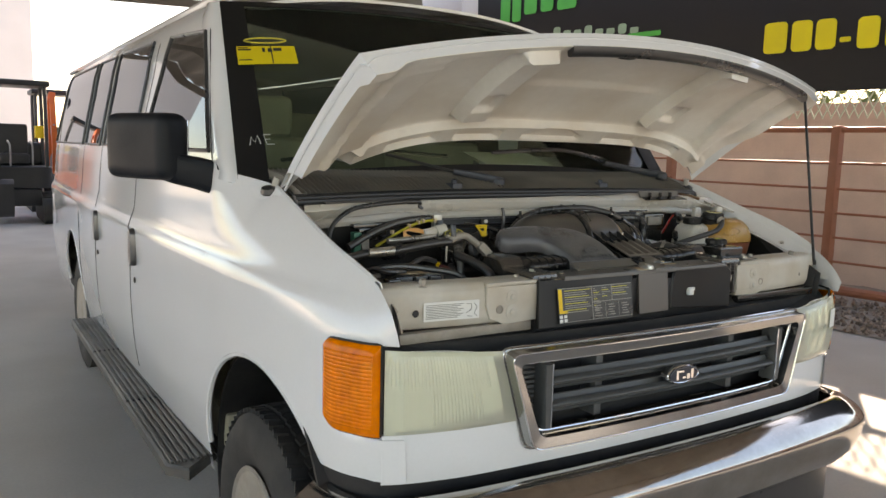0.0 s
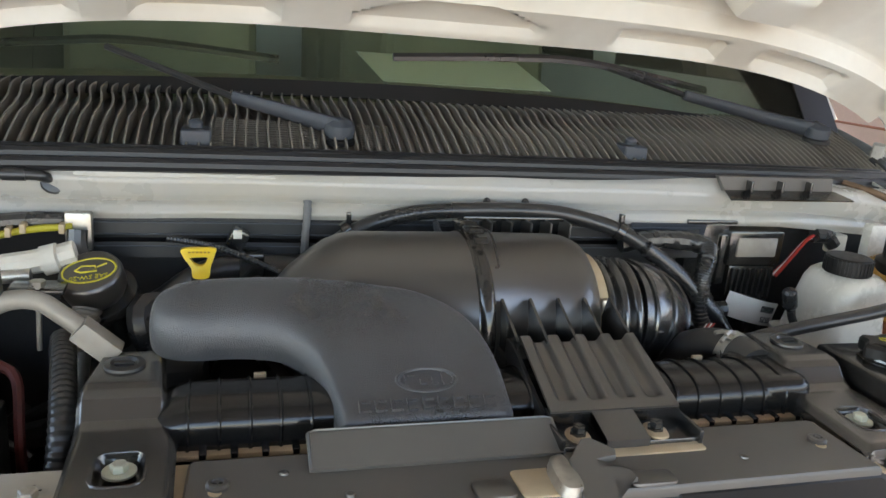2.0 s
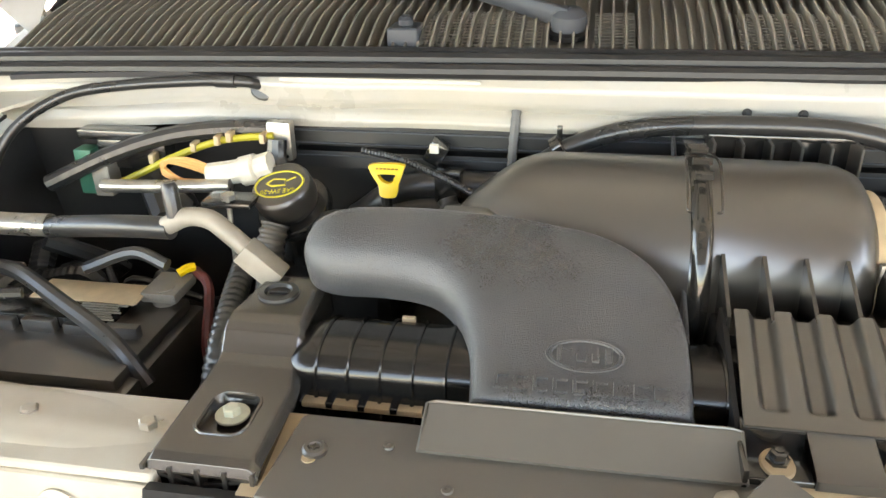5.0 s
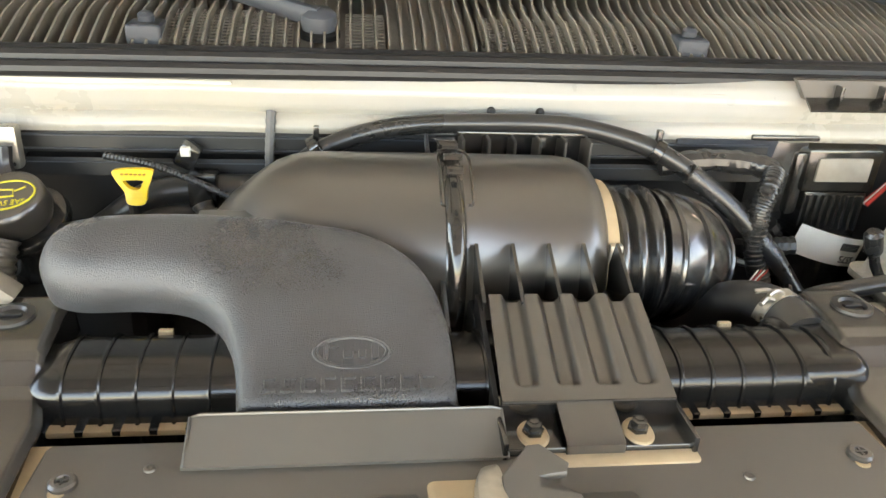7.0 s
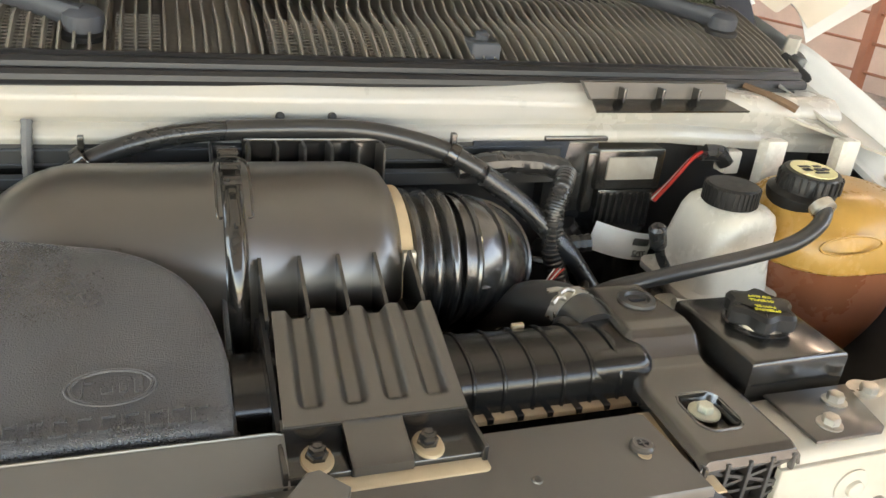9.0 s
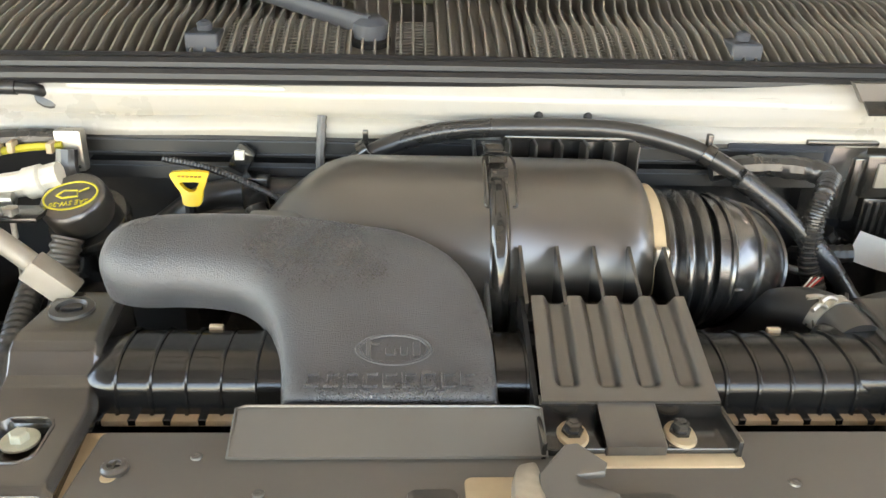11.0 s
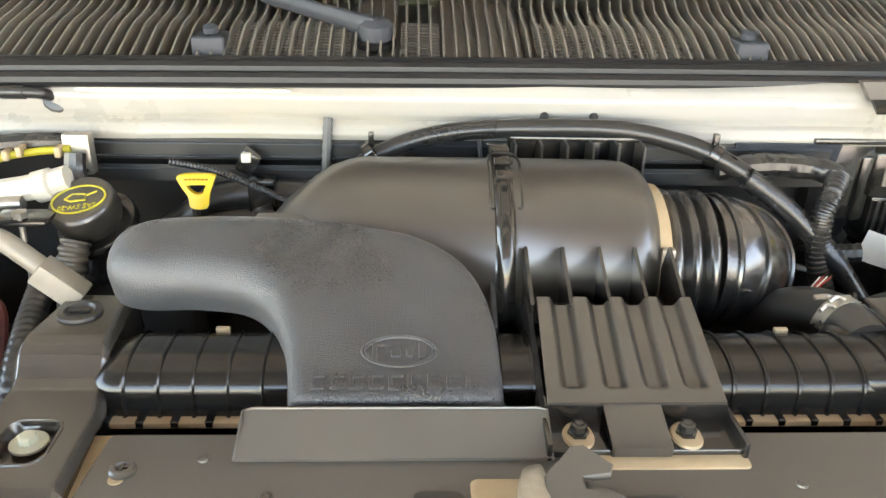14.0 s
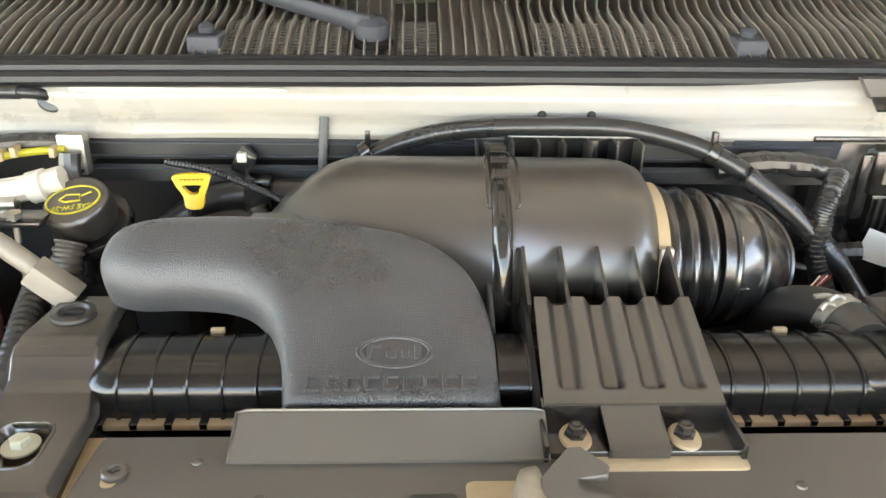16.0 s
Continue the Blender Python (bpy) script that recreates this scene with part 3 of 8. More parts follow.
    for dx in (-0.05, 0.3):
        bm = bmesh.new()
        tube(bm, [(x + dx, y - 0.3, 1.0), (x + dx, y - 0.36, 1.35), (x + dx - 0.04, y - 0.34, 1.45)], 0.016, 6, 3)
        under(m, part("lever", bm, GREYMETAL))
    bm = bmesh.new()
    box(bm, x + 0.36, x + 0.5, y - 0.3, y - 0.05, 1.5, 1.72, 0.02)
    under(m, part("control_box", bm, YELLOW))


machine(-0.75, 14.6, False)
machine(0.35, 17.2, True)
machine(-2.3, 17.6, True)
machine(-4.0, 16.2, False)
# ---- the van's body ----
van = thing("passenger_van", "white full-size passenger van with its hood propped open", "van")
PLAN = [(0.0, 0.70), (0.06, 0.85), (0.10, 0.88), (0.15, 0.91), (0.22, 0.933), (0.35, 0.957), (0.5, 0.975), (0.9, 1.0), (5.2, 1.0), (5.6, 0.98), (5.75, 0.93)]
SIDE = [(0.42, -0.045), (0.6, -0.015), (0.8, 0.0), (1.0, 0.001), (1.12, 0.004), (1.145, 0.003), (1.165, -0.014), (1.2, -0.02), (1.45, -0.045), (1.75, -0.105), (1.95, -0.155), (2.02, -0.20)]
fender_top = lambda y: smooth_table([(0.04, 1.09), (0.06, 1.12), (0.095, 1.155), (0.17, 1.20), (0.31, 1.252), (0.46, 1.298), (0.62, 1.35), (0.72, 1.38), (1.0, 1.42)], y)
AXLES = ((0.60, 0.47), (4.12, 0.47))
ARCH = 0.447


FENDER_EDGE = {-1: 0.868, 1: 0.899}
nose_in = lambda y: 0.033 * min(1, max(0, (0.36 - y) / 0.22)) ** 1.5


def side_x(y, z, edge=0.868):
    x = smooth_table(PLAN, y) + smooth_table(SIDE, z)
    if y < 1.0:
        zt = fender_top(y)
        s = max(0.0, (z - (zt - 0.2)) / 0.2)
        k = 1.0 if y < 0.75 else (1.0 - y) / 0.25
        x = x - k * (x - edge + nose_in(y)) * min(1, s) ** 2.2
    return x


def arch_push(y, z):
    """Moves grid points that lie near a wheel opening onto its rim."""
    for ay, az in AXLES:
        dy, dz = y - ay, z - az
        d = math.hypot(dy, dz)
        if ARCH - 0.035 < d < ARCH + 0.0001 and dz > -0.2:
            return ay + dy * ARCH / d, az + dz * ARCH / d
    return y, z


def in_arch(y, z):
    return any(math.hypot(y - ay, z - az) < ARCH - 0.004 for ay, az in AXLES)


WINDOWS = [((1.07, 1.475), (1.37, 1.885), (1.86, 1.915), (2.0, 1.475)), ((2.17, 1.475), (2.17, 1.925), (2.95, 1.94), (2.95, 1.475)),
           ((3.07, 1.475), (3.07, 1.94), (3.62, 1.95), (3.62, 1.475)), ((3.74, 1.475), (3.74, 1.95), (5.25, 1.97), (5.42, 1.475))]


def inside(poly, y, z, grow=0.0):
    c = True
    n = len(poly)
    for i in range(n):
        (ya, za), (yb, zb) = poly[i], poly[(i + 1) % n]
        cr = (yb - ya) * (z - za) - (zb - za) * (y - ya)
        if cr / math.hypot(yb - ya, zb - za) > grow:
            c = False
    return c


ys = [0.04, 0.06, 0.08] + [0.1 + 0.02 * i for i in range(62)] + [1.34 + 0.04 * i for i in range(56)] + [3.58 + 0.02 * i for i in range(59)] + [4.76 + 0.045 * i for i in range(23)]
zs = [0.42 + 0.02 * i for i in range(38)] + [1.18 + 0.02 * i for i in range(42)]
pillar_y = lambda z: 0.95 + (z - 1.40) * 0.98


def body_side(s, name):
    bm = bmesh.new()
    grid = {}
    for i, y0 in enumerate(ys):
        for j, z0 in enumerate(zs):
            y, z = y0, z0
            if z0 > fender_top(y0) and y0 < 1.0:
                z = fender_top(y0)
            if z0 > 1.42:
                y = max(y, pillar_y(z0))
            elif z0 < 1.06 and y0 < 0.22 and z0 > 0.85:
                y = max(y, 0.215)
            y, z = arch_push(y, z)
            grid[i, j] = (y, z)
    verts = {}

    def v(i, j):
        key = (round(grid[i, j][0], 4), round(grid[i, j][1], 4))
        if key not in verts:
            verts[key] = bm.verts.new((s * side_x(*key, FENDER_EDGE[s]), *key))
        return verts[key]
    for i in range(len(ys) - 1):
        for j in range(len(zs) - 1):
            cy = sum(grid[a, b][0] for a in (i, i + 1) for b in (j, j + 1)) / 4
            cz = sum(grid[a, b][1] for a in (i, i + 1) for b in (j, j + 1)) / 4
            if in_arch(cy, cz) or (cy < 0.24 and cz < 0.735) or any(inside(p, cy, cz, -0.012) for p in WINDOWS):
                continue
            q = []
            for k in ((i, j), (i + 1, j), (i + 1, j + 1), (i, j + 1)):
                w_ = v(*k)
                if w_ not in q:
                    q.append(w_)
            if len(q) > 2 and not bm.faces.get(q):
                bm.faces.new(q)
    return part(name, bm, PAINT, van, angle=50)


body_side(-1, "side_panel")
body_side(1, "side_panel")

# roof and rear
bm = bmesh.new()


def roof(u, v):
    a = 2 * u - 1
    y = 1.36 + 0.045 * a * a + v * (4.36 - 0.045 * a * a)
    edge = 0.82 - (0.04 if y > 5.2 else 0)
    z = 2.02 + 0.1 * (1 - abs(a) ** 2.6) - 0.05 * (1 - v) ** 8
    return Vector((a * edge, y, z))


sheet(bm, roof, 40, 40, thick=0.012)
part("roof", bm, PAINT, van)
for s in (-1, 1):
    bm = bmesh.new()
    tube(bm, [(s * 0.80, y, 2.03) for y in (1.5, 3, 4.5, 5.7)], 0.016, 8, 4)
    part("drip_rail", bm, PAINT, van)
bm = bmesh.new()
sheet(bm, lambda u, v: Vector(((2 * u - 1) * (smooth_table(PLAN, 5.72) + smooth_table(SIDE, 0.42 + 1.6 * v)), 5.74, 0.42 + 1.66 * v)), 20, 20, thick=0.02)
part("rear_door", bm, PAINT, van)

# windscreen, its black border and the pillars
def screen(a, v, out=0.0):
    b = Vector((0.927 * a, 0.80 + 0.076 * a * a, 1.425 - 0.06 * a * a))
    t = Vector((0.826 * a, 1.36 + 0.045 * a * a, 2.03 - 0.035 * a * a))
    p = b.lerp(t, v)
    return p + Vector((0.25 * a, -0.7, 0.6)) * (0.03 * math.sin(math.pi * v) + out)


# Pale olive film on the windscreen stands in for the hood mirrored in it.
WINDSCREEN = glass("windscreen_glass", (0.88, 0.94, 0.84), 0.92, film=(0.12, 0.128, 0.1), ior=1.22)
SIDEGLASS = glass("tinted_side_glass", (0.16, 0.17, 0.17), 0.6, ior=2.1)
bm = bmesh.new()
sheet(bm, lambda u, v: screen(2 * u - 1, v), 40, 20, thick=0.005)
ob = part("windscreen", bm, WINDSCREEN, van)
ob.visible_shadow = False
bm = bmesh.new()
sheet(bm, lambda u, v: screen(2 * u - 1, v, 0.006), 120, 60, thick=0.003, keep=lambda u, v: not (0.05 < u < 0.95 and 0.03 < v < 0.96))
part("screen_border", bm, TRIMBLACK, van)
for s in (-1, 1):
    bm = bmesh.new()

    def pillar(u, v, s=s):
        z = 1.39 + 0.62 * u if s < 0 else 1.43 + 0.58 * u
        a = screen(s, max(0, min(1, (z - 1.375) / 0.62)))
        y = pillar_y(max(z, 1.42)) + 0.01
        b = Vector((s * side_x(y, min(z, 2.0)), y, z))
        p = a.lerp(b, v)
        return p + Vector((s * 0.6, -0.8, 0)) * 0.02 * math.sin(math.pi * v)
    sheet(bm, pillar, 24, 8, thick=0.02)
    part("pillar", bm, PAINT, van)

# side windows, only the glass and its black edge
for s in (-1, 1):
    for k, poly in enumerate(WINDOWS):
        c = Vector((sum(p[0] for p in poly) / 4, sum(p[1] for p in poly) / 4))
        bm = bmesh.new()

        def pane(u, v, poly=poly, s=s, out=0.004):
            a = Vector(poly[0]).lerp(Vector(poly[3]), u)
            b = Vector(poly[1]).lerp(Vector(poly[2]), u)
            p = a.lerp(b, v)
            return Vector((s * (side_x(p.x, p.y) + out), p.x, p.y))
        sheet(bm, pane, 16, 12, thick=0.004)
        win = part("window", bm, SIDEGLASS, van)
        win.visible_shadow = False
        bm = bmesh.new()
        loop = [pane(u, v, out=0.006) for u, v in [(i / 8, 0) for i in range(8)] + [(1, i / 6) for i in range(6)] + [(1 - i / 8, 1) for i in range(8)] + [(0, 1 - i / 6) for i in range(6)]]
        tube(bm, loop + loop[:2], 0.007, 6, 1, smooth=False)
        part("window_seal", bm, RUBBER, win)

# door seams, handles and mouldings on the visible flank
def seam(pts, name="seam"):
    bm = bmesh.new()
    line = []
    for (ya, za), (yb, zb) in zip(pts, pts[1:]):
        for k in range(12):
            y, z = ya + (yb - ya) * k / 12, za + (zb - za) * k / 12
            line.append((-side_x(y, z) - 0.0005, y, z))
    tube(bm, line, 0.0019, 5, 1, smooth=False)
    part(name, bm, DARK, van)


seam([(1.035, 1.44), (1.36, 1.93)])
seam([(2.08, 0.52), (2.08, 1.45), (2.06, 1.95)])
seam([(3.01, 0.52), (3.01, 1.95)])
seam([(3.68, 0.62), (3.68, 1.95)])
for y in (1.98, 2.92):
    bm = bmesh.new()
    x = -side_x(y, 1.06)
    pillow(bm, rrect(y - 0.035, y + 0.035, 0.98, 1.14, 0.03), [(0, 0), (0.002, 0.012), (0.008, 0.02)], lambda a, b, h, x=x: Vector((x - h, a, b)), smooth=False)
    part("door_handle", bm, BLACK, van, "black recessed door handle")
    bm = bmesh.new()
    lathe(bm, [(0.012, 0), (0.012, 0.004), (0, 0.005)], (x, y + 0.0, 0.92), (-1, 0, 0), 16)
    part("lock", bm, DARK, van)

# inner body: floor, dash, seats as dark shapes behind the glass
CABIN = mat("tan_cabin_trim", (0.30, 0.28, 0.21), 0.8, vary=0.2, scale=6)
bm = bmesh.new()
box(bm, -0.93, 0.93, 1.0, 5.7, 0.5, 0.62, 0.01)
part("cabin_floor", bm, CABIN, van)
bm = bmesh.new()
sheet(bm, lambda u, v: Vector(((2 * u - 1) * 0.8, 0.86 + 0.2 * (2 * u - 1) ** 2 + 0.5 * v, 1.40 + 0.03 * math.sin(math.pi * v) - 0.04 * (2 * u - 1) ** 2)), 24, 8, thick=0.03)
part("dashboard", bm, CABIN, van)
bm = bmesh.new()
box(bm, -0.82, 0.82, 1.30, 1.36, 0.6, 1.38, 0.02)
part("dash_panel", bm, CABIN, van)
for x in (-0.45, 0.45):
    for y in (1.85, 2.75, 3.6, 4.5):
        bm = bmesh.new()
        box(bm, x - 0.26, x + 0.26, y, y + 0.14, 0.75, 1.55, 0.05, 3, Matrix.Translation((0, y, 0.75)) @ Matrix.Rotation(-0.15, 4, "X") @ Matrix.Translation((0, -y, -0.75)))
        box(bm, x - 0.13, x + 0.13, y + 0.14, y + 0.24, 1.53, 1.72, 0.04, 3)
        box(bm, x - 0.26, x + 0.26, y - 0.42, y + 0.1, 0.62, 0.85, 0.05, 3)
        part("cabin_seat", bm, CABIN, van)
bm = bmesh.new()
sheet(bm, lambda u, v: Vector((-0.03 + 0.30 * u - 0.03 * v, 0.862 + 0.11 * v, 1.452 + 0.04 * v)), 4, 4, thick=0.001)
part("dash_paper", bm, PAPER, van, "white paper sheet lying on the dashboard")

# stickers on the windscreen
def on_screen(x0, x1, v0, v1, m, name, out=0.012):
    bm = bmesh.new()
    sheet(bm, lambda u, v: screen(x0 + (x1 - x0) * u, v0 + (v1 - v0) * v, out), 6, 4, thick=0.001)
    return part(name, bm, m, van)


STICKER = mat("yellow_sticker", (0.85, 0.66, 0.02), 0.5, vary=0.04)
on_screen(-0.956, -0.728, 0.578, 0.686, STICKER, "yellow_sticker")
for k, (a, b, c, d) in enumerate(((-0.86, -0.85, 0.765, 0.787), (-0.84, -0.825, 0.765, 0.785), (-0.82, -0.79, 0.77, 0.787), (-0.945, -0.90, 0.775, 0.781), (-0.945, -0.91, 0.787, 0.791), (-0.945, -0.90, 0.72, 0.724), (-0.83, -0.826, 0.7, 0.80))):
    on_screen(1.08 * a + 0.07, 1.08 * b + 0.07, 1.08 * c - 0.178, 1.08 * d - 0.178, INK, "sticker_mark", 0.0145)
bm = bmesh.new()
tube(bm, [screen(-0.84 + 0.082 * math.cos(t), 0.721 + 0.016 * math.sin(t), 0.012) for t in [k * math.pi / 12 for k in range(25)]], 0.003, 5, 1, smooth=False)
part("oval_sticker", bm, YELPRINT, van)
for strokes in (((-0.925, 0.17), (-0.918, 0.205), (-0.907, 0.18), (-0.897, 0.21), (-0.888, 0.172)), ((-0.852, 0.21), (-0.876, 0.212), (-0.872, 0.19), (-0.855, 0.19), (-0.872, 0.189), (-0.868, 0.168), (-0.843, 0.165))):
    bm = bmesh.new()
    tube(bm, [screen(a - 0.025, v + 0.003, 0.0125) for a, v in strokes], 0.0017, 5, 2, smooth=False)
    part("chalk_mark", bm, PAPER, van)

# door mirror
MIRROR = Matrix.Translation((-1.118, 1.21, 1.484)) @ Matrix.Rotation(radians(-66), 4, "Z")
bm = bmesh.new()
box(bm, -0.155, 0.155, -0.06, 0.05, -0.105, 0.105, 0.045, 6, MIRROR)
mirror = part("door_mirror", bm, MIRRORBLACK, van, "black plastic door mirror")
bm = bmesh.new()
pillow(bm, [(-1.12, 1.405), (-1.08, 1.375), (-1.0, 1.352), (-0.945, 1.335), (-0.925, 1.36), (-0.93, 1.43), (-0.97, 1.448), (-1.04, 1.462), (-1.12, 1.475)], [(0.022, -0.016), (0.01, -0.012), (0.0, 0.005), (0.0, 0.06), (0.01, 0.085), (0.022, 0.09)], lambda a, b, h: Vector((a, 1.02 + h - 0.5 * (a + 0.94), b)))
part("mirror_arm", bm, MIRRORBLACK, mirror)
bm = bmesh.new()
box(bm, -0.135, 0.135, 0.048, 0.054, -0.085, 0.085, 0.002, 2, MIRROR)
part("mirror_glass", bm, CHROME, mirror)

# front sheet metal under the lamps and the grille
FRONT = [(-0.975, 0.5), (-0.953, 0.33), (-0.933, 0.22), (-0.905, 0.14), (-0.85, 0.07), (-0.7, 0.028), (-0.55, 0.012), (-0.25, -0.004), (0, -0.008)]
FRONT = FRONT + [(-x, y) for x, y in reversed(FRONT[:-1])]
FLINE = spline([(x, y, 0) for x, y in FRONT], 6)


def front_at(x, out=0.0):
    """Point of the front's plan curve at x, moved outwards."""
    for a, b in zip(FLINE, FLINE[1:]):
        if a.x <= x <= b.x and b.x > a.x:
            t = (x - a.x) / (b.x - a.x)
            n = Vector((b.y - a.y, a.x - b.x, 0)).normalized()
            return a.lerp(b, t) + n * out
    return FLINE[0] if x < 0 else FLINE[-1]


def front_strip(name, x0, x1, z0, z1, material, out=0.0, thick=0.012, bow=0.0, parent=None, nu=40, label=""):
    bm = bmesh.new()

    def f(u, v):
        x = x0 + (x1 - x0) * u
        p = front_at(x, out + bow * math.sin(math.pi * v))
        a = z0(x) if callable(z0) else z0
        b = z1(x) if callable(z1) else z1
        return Vector((p.x, p.y, a + (b - a) * v))
    sheet(bm, f, nu, 10, thick=thick)
    return part(name, bm, material, parent or van, label)


front_strip("front_panel", -0.853, 0.853, 0.733, lambda x: 0.85 if abs(x) > 0.50 else 0.80, PAINT, out=0.005, bow=0.002, nu=80)
front_strip("bumper_gap", -0.94, 0.94, 0.64, 0.74, DARK, out=-0.004, nu=60)
# inner fillers behind the lamps
front_strip("lamp_backing", -0.945, 0.945, 0.80, 1.045, DARK, out=-0.06, nu=60)

# headlamps and corner lamps
LENS = mat("yellowed_headlamp_lens", (0.62, 0.6, 0.42), 0.18, vary=0.08, scale=10, coat=0.6)
# the corner lamps wrap round the front; u runs outwards along the curve, v upwards
_half = [p for p in FLINE if p.x >= 0.8]
_fine = [p for p in spline(_half, 12) if 0.8555 <= p.x <= 0.9315]
_dist = [0.0]
for _a, _b in zip(_fine, _fine[1:]):
    _dist.append(_dist[-1] + (_b - _a).length)


def corner_at(s, u, v, out):
    d = u * _dist[-1]
    i = next((k for k in range(len(_dist) - 1) if _dist[k + 1] >= d), len(_dist) - 2)
    p = _fine[i].lerp(_fine[i + 1], (d - _dist[i]) / (_dist[i + 1] - _dist[i]))
    t = (_fine[i + 1] - _fine[i]).normalized()
    p = p + Vector((t.y, -t.x, 0)) * out
    e = (1 - u) * _dist[-1]
    lo, hi = 0.845, 1.06
    for r, side in ((0.05, 0), (0.028, 1)):
        if e < r:
            g = r - math.sqrt(r * r - (r - e) ** 2)
            lo, hi = (lo + g, hi) if not side else (lo, hi - g)
    return Vector((s * p.x, p.y, lo + (hi - lo) * v))


CORNER_EDGE = [(0, k / 8) for k in range(9)] + [(k / 16, 1) for k in range(1, 17)] + [(1, 1 - k / 8) for k in range(1, 9)] + [(1 - k / 16, 0) for k in range(1, 17)]


def corner_lens(bm, s):
    """Amber lens with rows of small pillow prisms under a smooth bulge."""
    def f(u, v):
        rim = min(1, 9 * v, 9 * (1 - v), 9 * u + 0.2, 9 * (1 - u))
        rib = 0.0006 * abs(math.sin(math.pi * 24 * v)) + 0.0009 * abs(math.sin(math.pi * 7 * u))
        return corner_at(s, u, v, 0.004 + 0.014 * math.sqrt(max(0, rim)) + rib * (rim > 0.9))
    sheet(bm, f, 54, 120, thick=0.006)
    return bm


HAZE = glass("hazed_lens", (0.95, 0.95, 0.84), 0.5, rough=0.05, film=(0.8, 0.79, 0.64))
REFLECTOR = mat("lamp_reflector", (0.82, 0.82, 0.76), 0.25, metal=0.3, vary=0.1, scale=30, stretch=(14, 1, 1))
for s in (-1, 1):
    bm = bmesh.new()

    def lens(u, v, s=s):
        x = (0.520 + 0.050 * v) * (1 - u) + 0.85 * u
        flute = 0.0016 * abs(math.sin(math.pi * 38 * u)) * max(bump(v, 0.58, 0.9, 0.03) * bump(u, 0.2, 0.97, 0.01), bump(v, 0.12, 0.5, 0.03) * bump(u, 0.3, 0.68, 0.01))
        p = front_at(s * x, 0.012 + flute + 0.015 * math.sin(math.pi * v) ** 0.5 * min(1, 8 * u, 8 * (1 - u)))
        return Vector((p.x, p.y, 0.853 + (0.177 + 0.075 * (x - 0.565)) * v))
    sheet(bm, lens, 120, 20, thick=0.003)
    lamp = part("headlamp", bm, HAZE, van, "yellowed hazy headlamp lens", angle=12)
    lamp.visible_shadow = False
    bm = bmesh.new()

    def bowl(u, v, s=s):
        x = (0.528 + 0.045 * v) * (1 - u) + 0.846 * u
        d = math.hypot((u - 0.52) / 0.5, (v - 0.5) / 0.55)
        p = front_at(s * x, -0.004 - 0.05 * max(0, 1 - d * d))
        return Vector((p.x, p.y, 0.858 + (0.167 + 0.075 * (x - 0.565)) * v))
    sheet(bm, bowl, 30, 16, thick=0.003)
    part("reflector", bm, REFLECTOR, lamp, "dulled silver reflector bowl")
    bm = bmesh.new()
    c = front_at(s * 0.70, -0.005)
    lathe(bm, [(0.016, -0.035), (0.016, 0.0), (0.013, 0.006), (0, 0.008)], (c.x, c.y, 0.945), (0, -1, 0), 20)
    part("bulb_shield", bm, LENS, lamp)
    if s > 0:
        bm = bmesh.new()
        pillow(bm, rrect(0.765, 0.805, 0.95, 1.01, 0.003), [(0, 0.03), (0, 0.031)], lambda a, b, h: front_at(a, h).xy.to_3d() + Vector((0, 0, b)), smooth=False)
        part("lens_sticker", bm, PAPER, lamp, "white scuffed sticker")
    bm = bmesh.new()
    amber = part("corner_lamp", corner_lens(bm, s), ORANGE, van, "amber ribbed corner lamp", angle=18)
    bm = bmesh.new()
    tube(bm, [corner_at(s, u, v, -0.002) for u, v in CORNER_EDGE], 0.004, 6, 1, smooth=False)
    part("lamp_seal", bm, DARK, amber)
    bm = bmesh.new()
    tube(bm, [front_at(s * 0.853, 0.014) + Vector((0, 0, z)) for z in (0.855, 0.95, 1.045)], 0.002, 6, 2)
    part("lamp_gasket", bm, DARK, lamp)

# grille: chrome surround, side ducts, slats, oval badge
grille = new("grille")
grille.parent = van
tagged(grille, "chrome surround grille with grey slats")
GP = lambda a, b, h: front_at(a, h).xy.to_3d() + Vector((0, 0, b))


def grille_outline(x0, z0, z1, x1):
    """Trapezoid, narrower at the bottom, corners rounded."""
    pts = [(-x1, z0), (x1, z0), (x0, z1), (-x0, z1)]
    out = []
    for i, p in enumerate(pts):
        a, b, c = Vector(pts[i - 1]), Vector(p), Vector(pts[(i + 1) % 4])
        r = 0.03
        p1, p2 = b + (a - b).normalized() * r, b + (c - b).normalized() * r
        for k in range(5):
            t = k / 4
            out.append((p1 * (1 - t) ** 2 + b * 2 * t * (1 - t) + p2 * t * t))
        n = (c - b).length
        m = max(1, int(n / 0.06))
        for k in range(1, m):
            out.append(p2.lerp(c + (b - c).normalized() * r, k / m))
    return out


outer = grille_outline(0.575, 0.775, 1.035, 0.50)


def ring(bm, o, i, h0, h1, h2):
    a = [bm.verts.new(GP(p.x, p.y, h0)) for p in o]
    b = [bm.verts.new(GP(p.x + (q.x - p.x) * 0.25, p.y + (q.y - p.y) * 0.25, h1)) for p, q in zip(o, i)]
    c = [bm.verts.new(GP(p.x + (q.x - p.x) * 0.8, p.y + (q.y - p.y) * 0.8, h1 * 0.9)) for p, q in zip(o, i)]
    d = [bm.verts.new(GP(q.x, q.y, h2)) for q in i]
    n = len(o)
    for r0, r1 in ((a, b), (b, c), (c, d)):
        for k in range(n):
            bm.faces.new((r0[k], r0[(k + 1) % n], r1[(k + 1) % n], r1[k]))


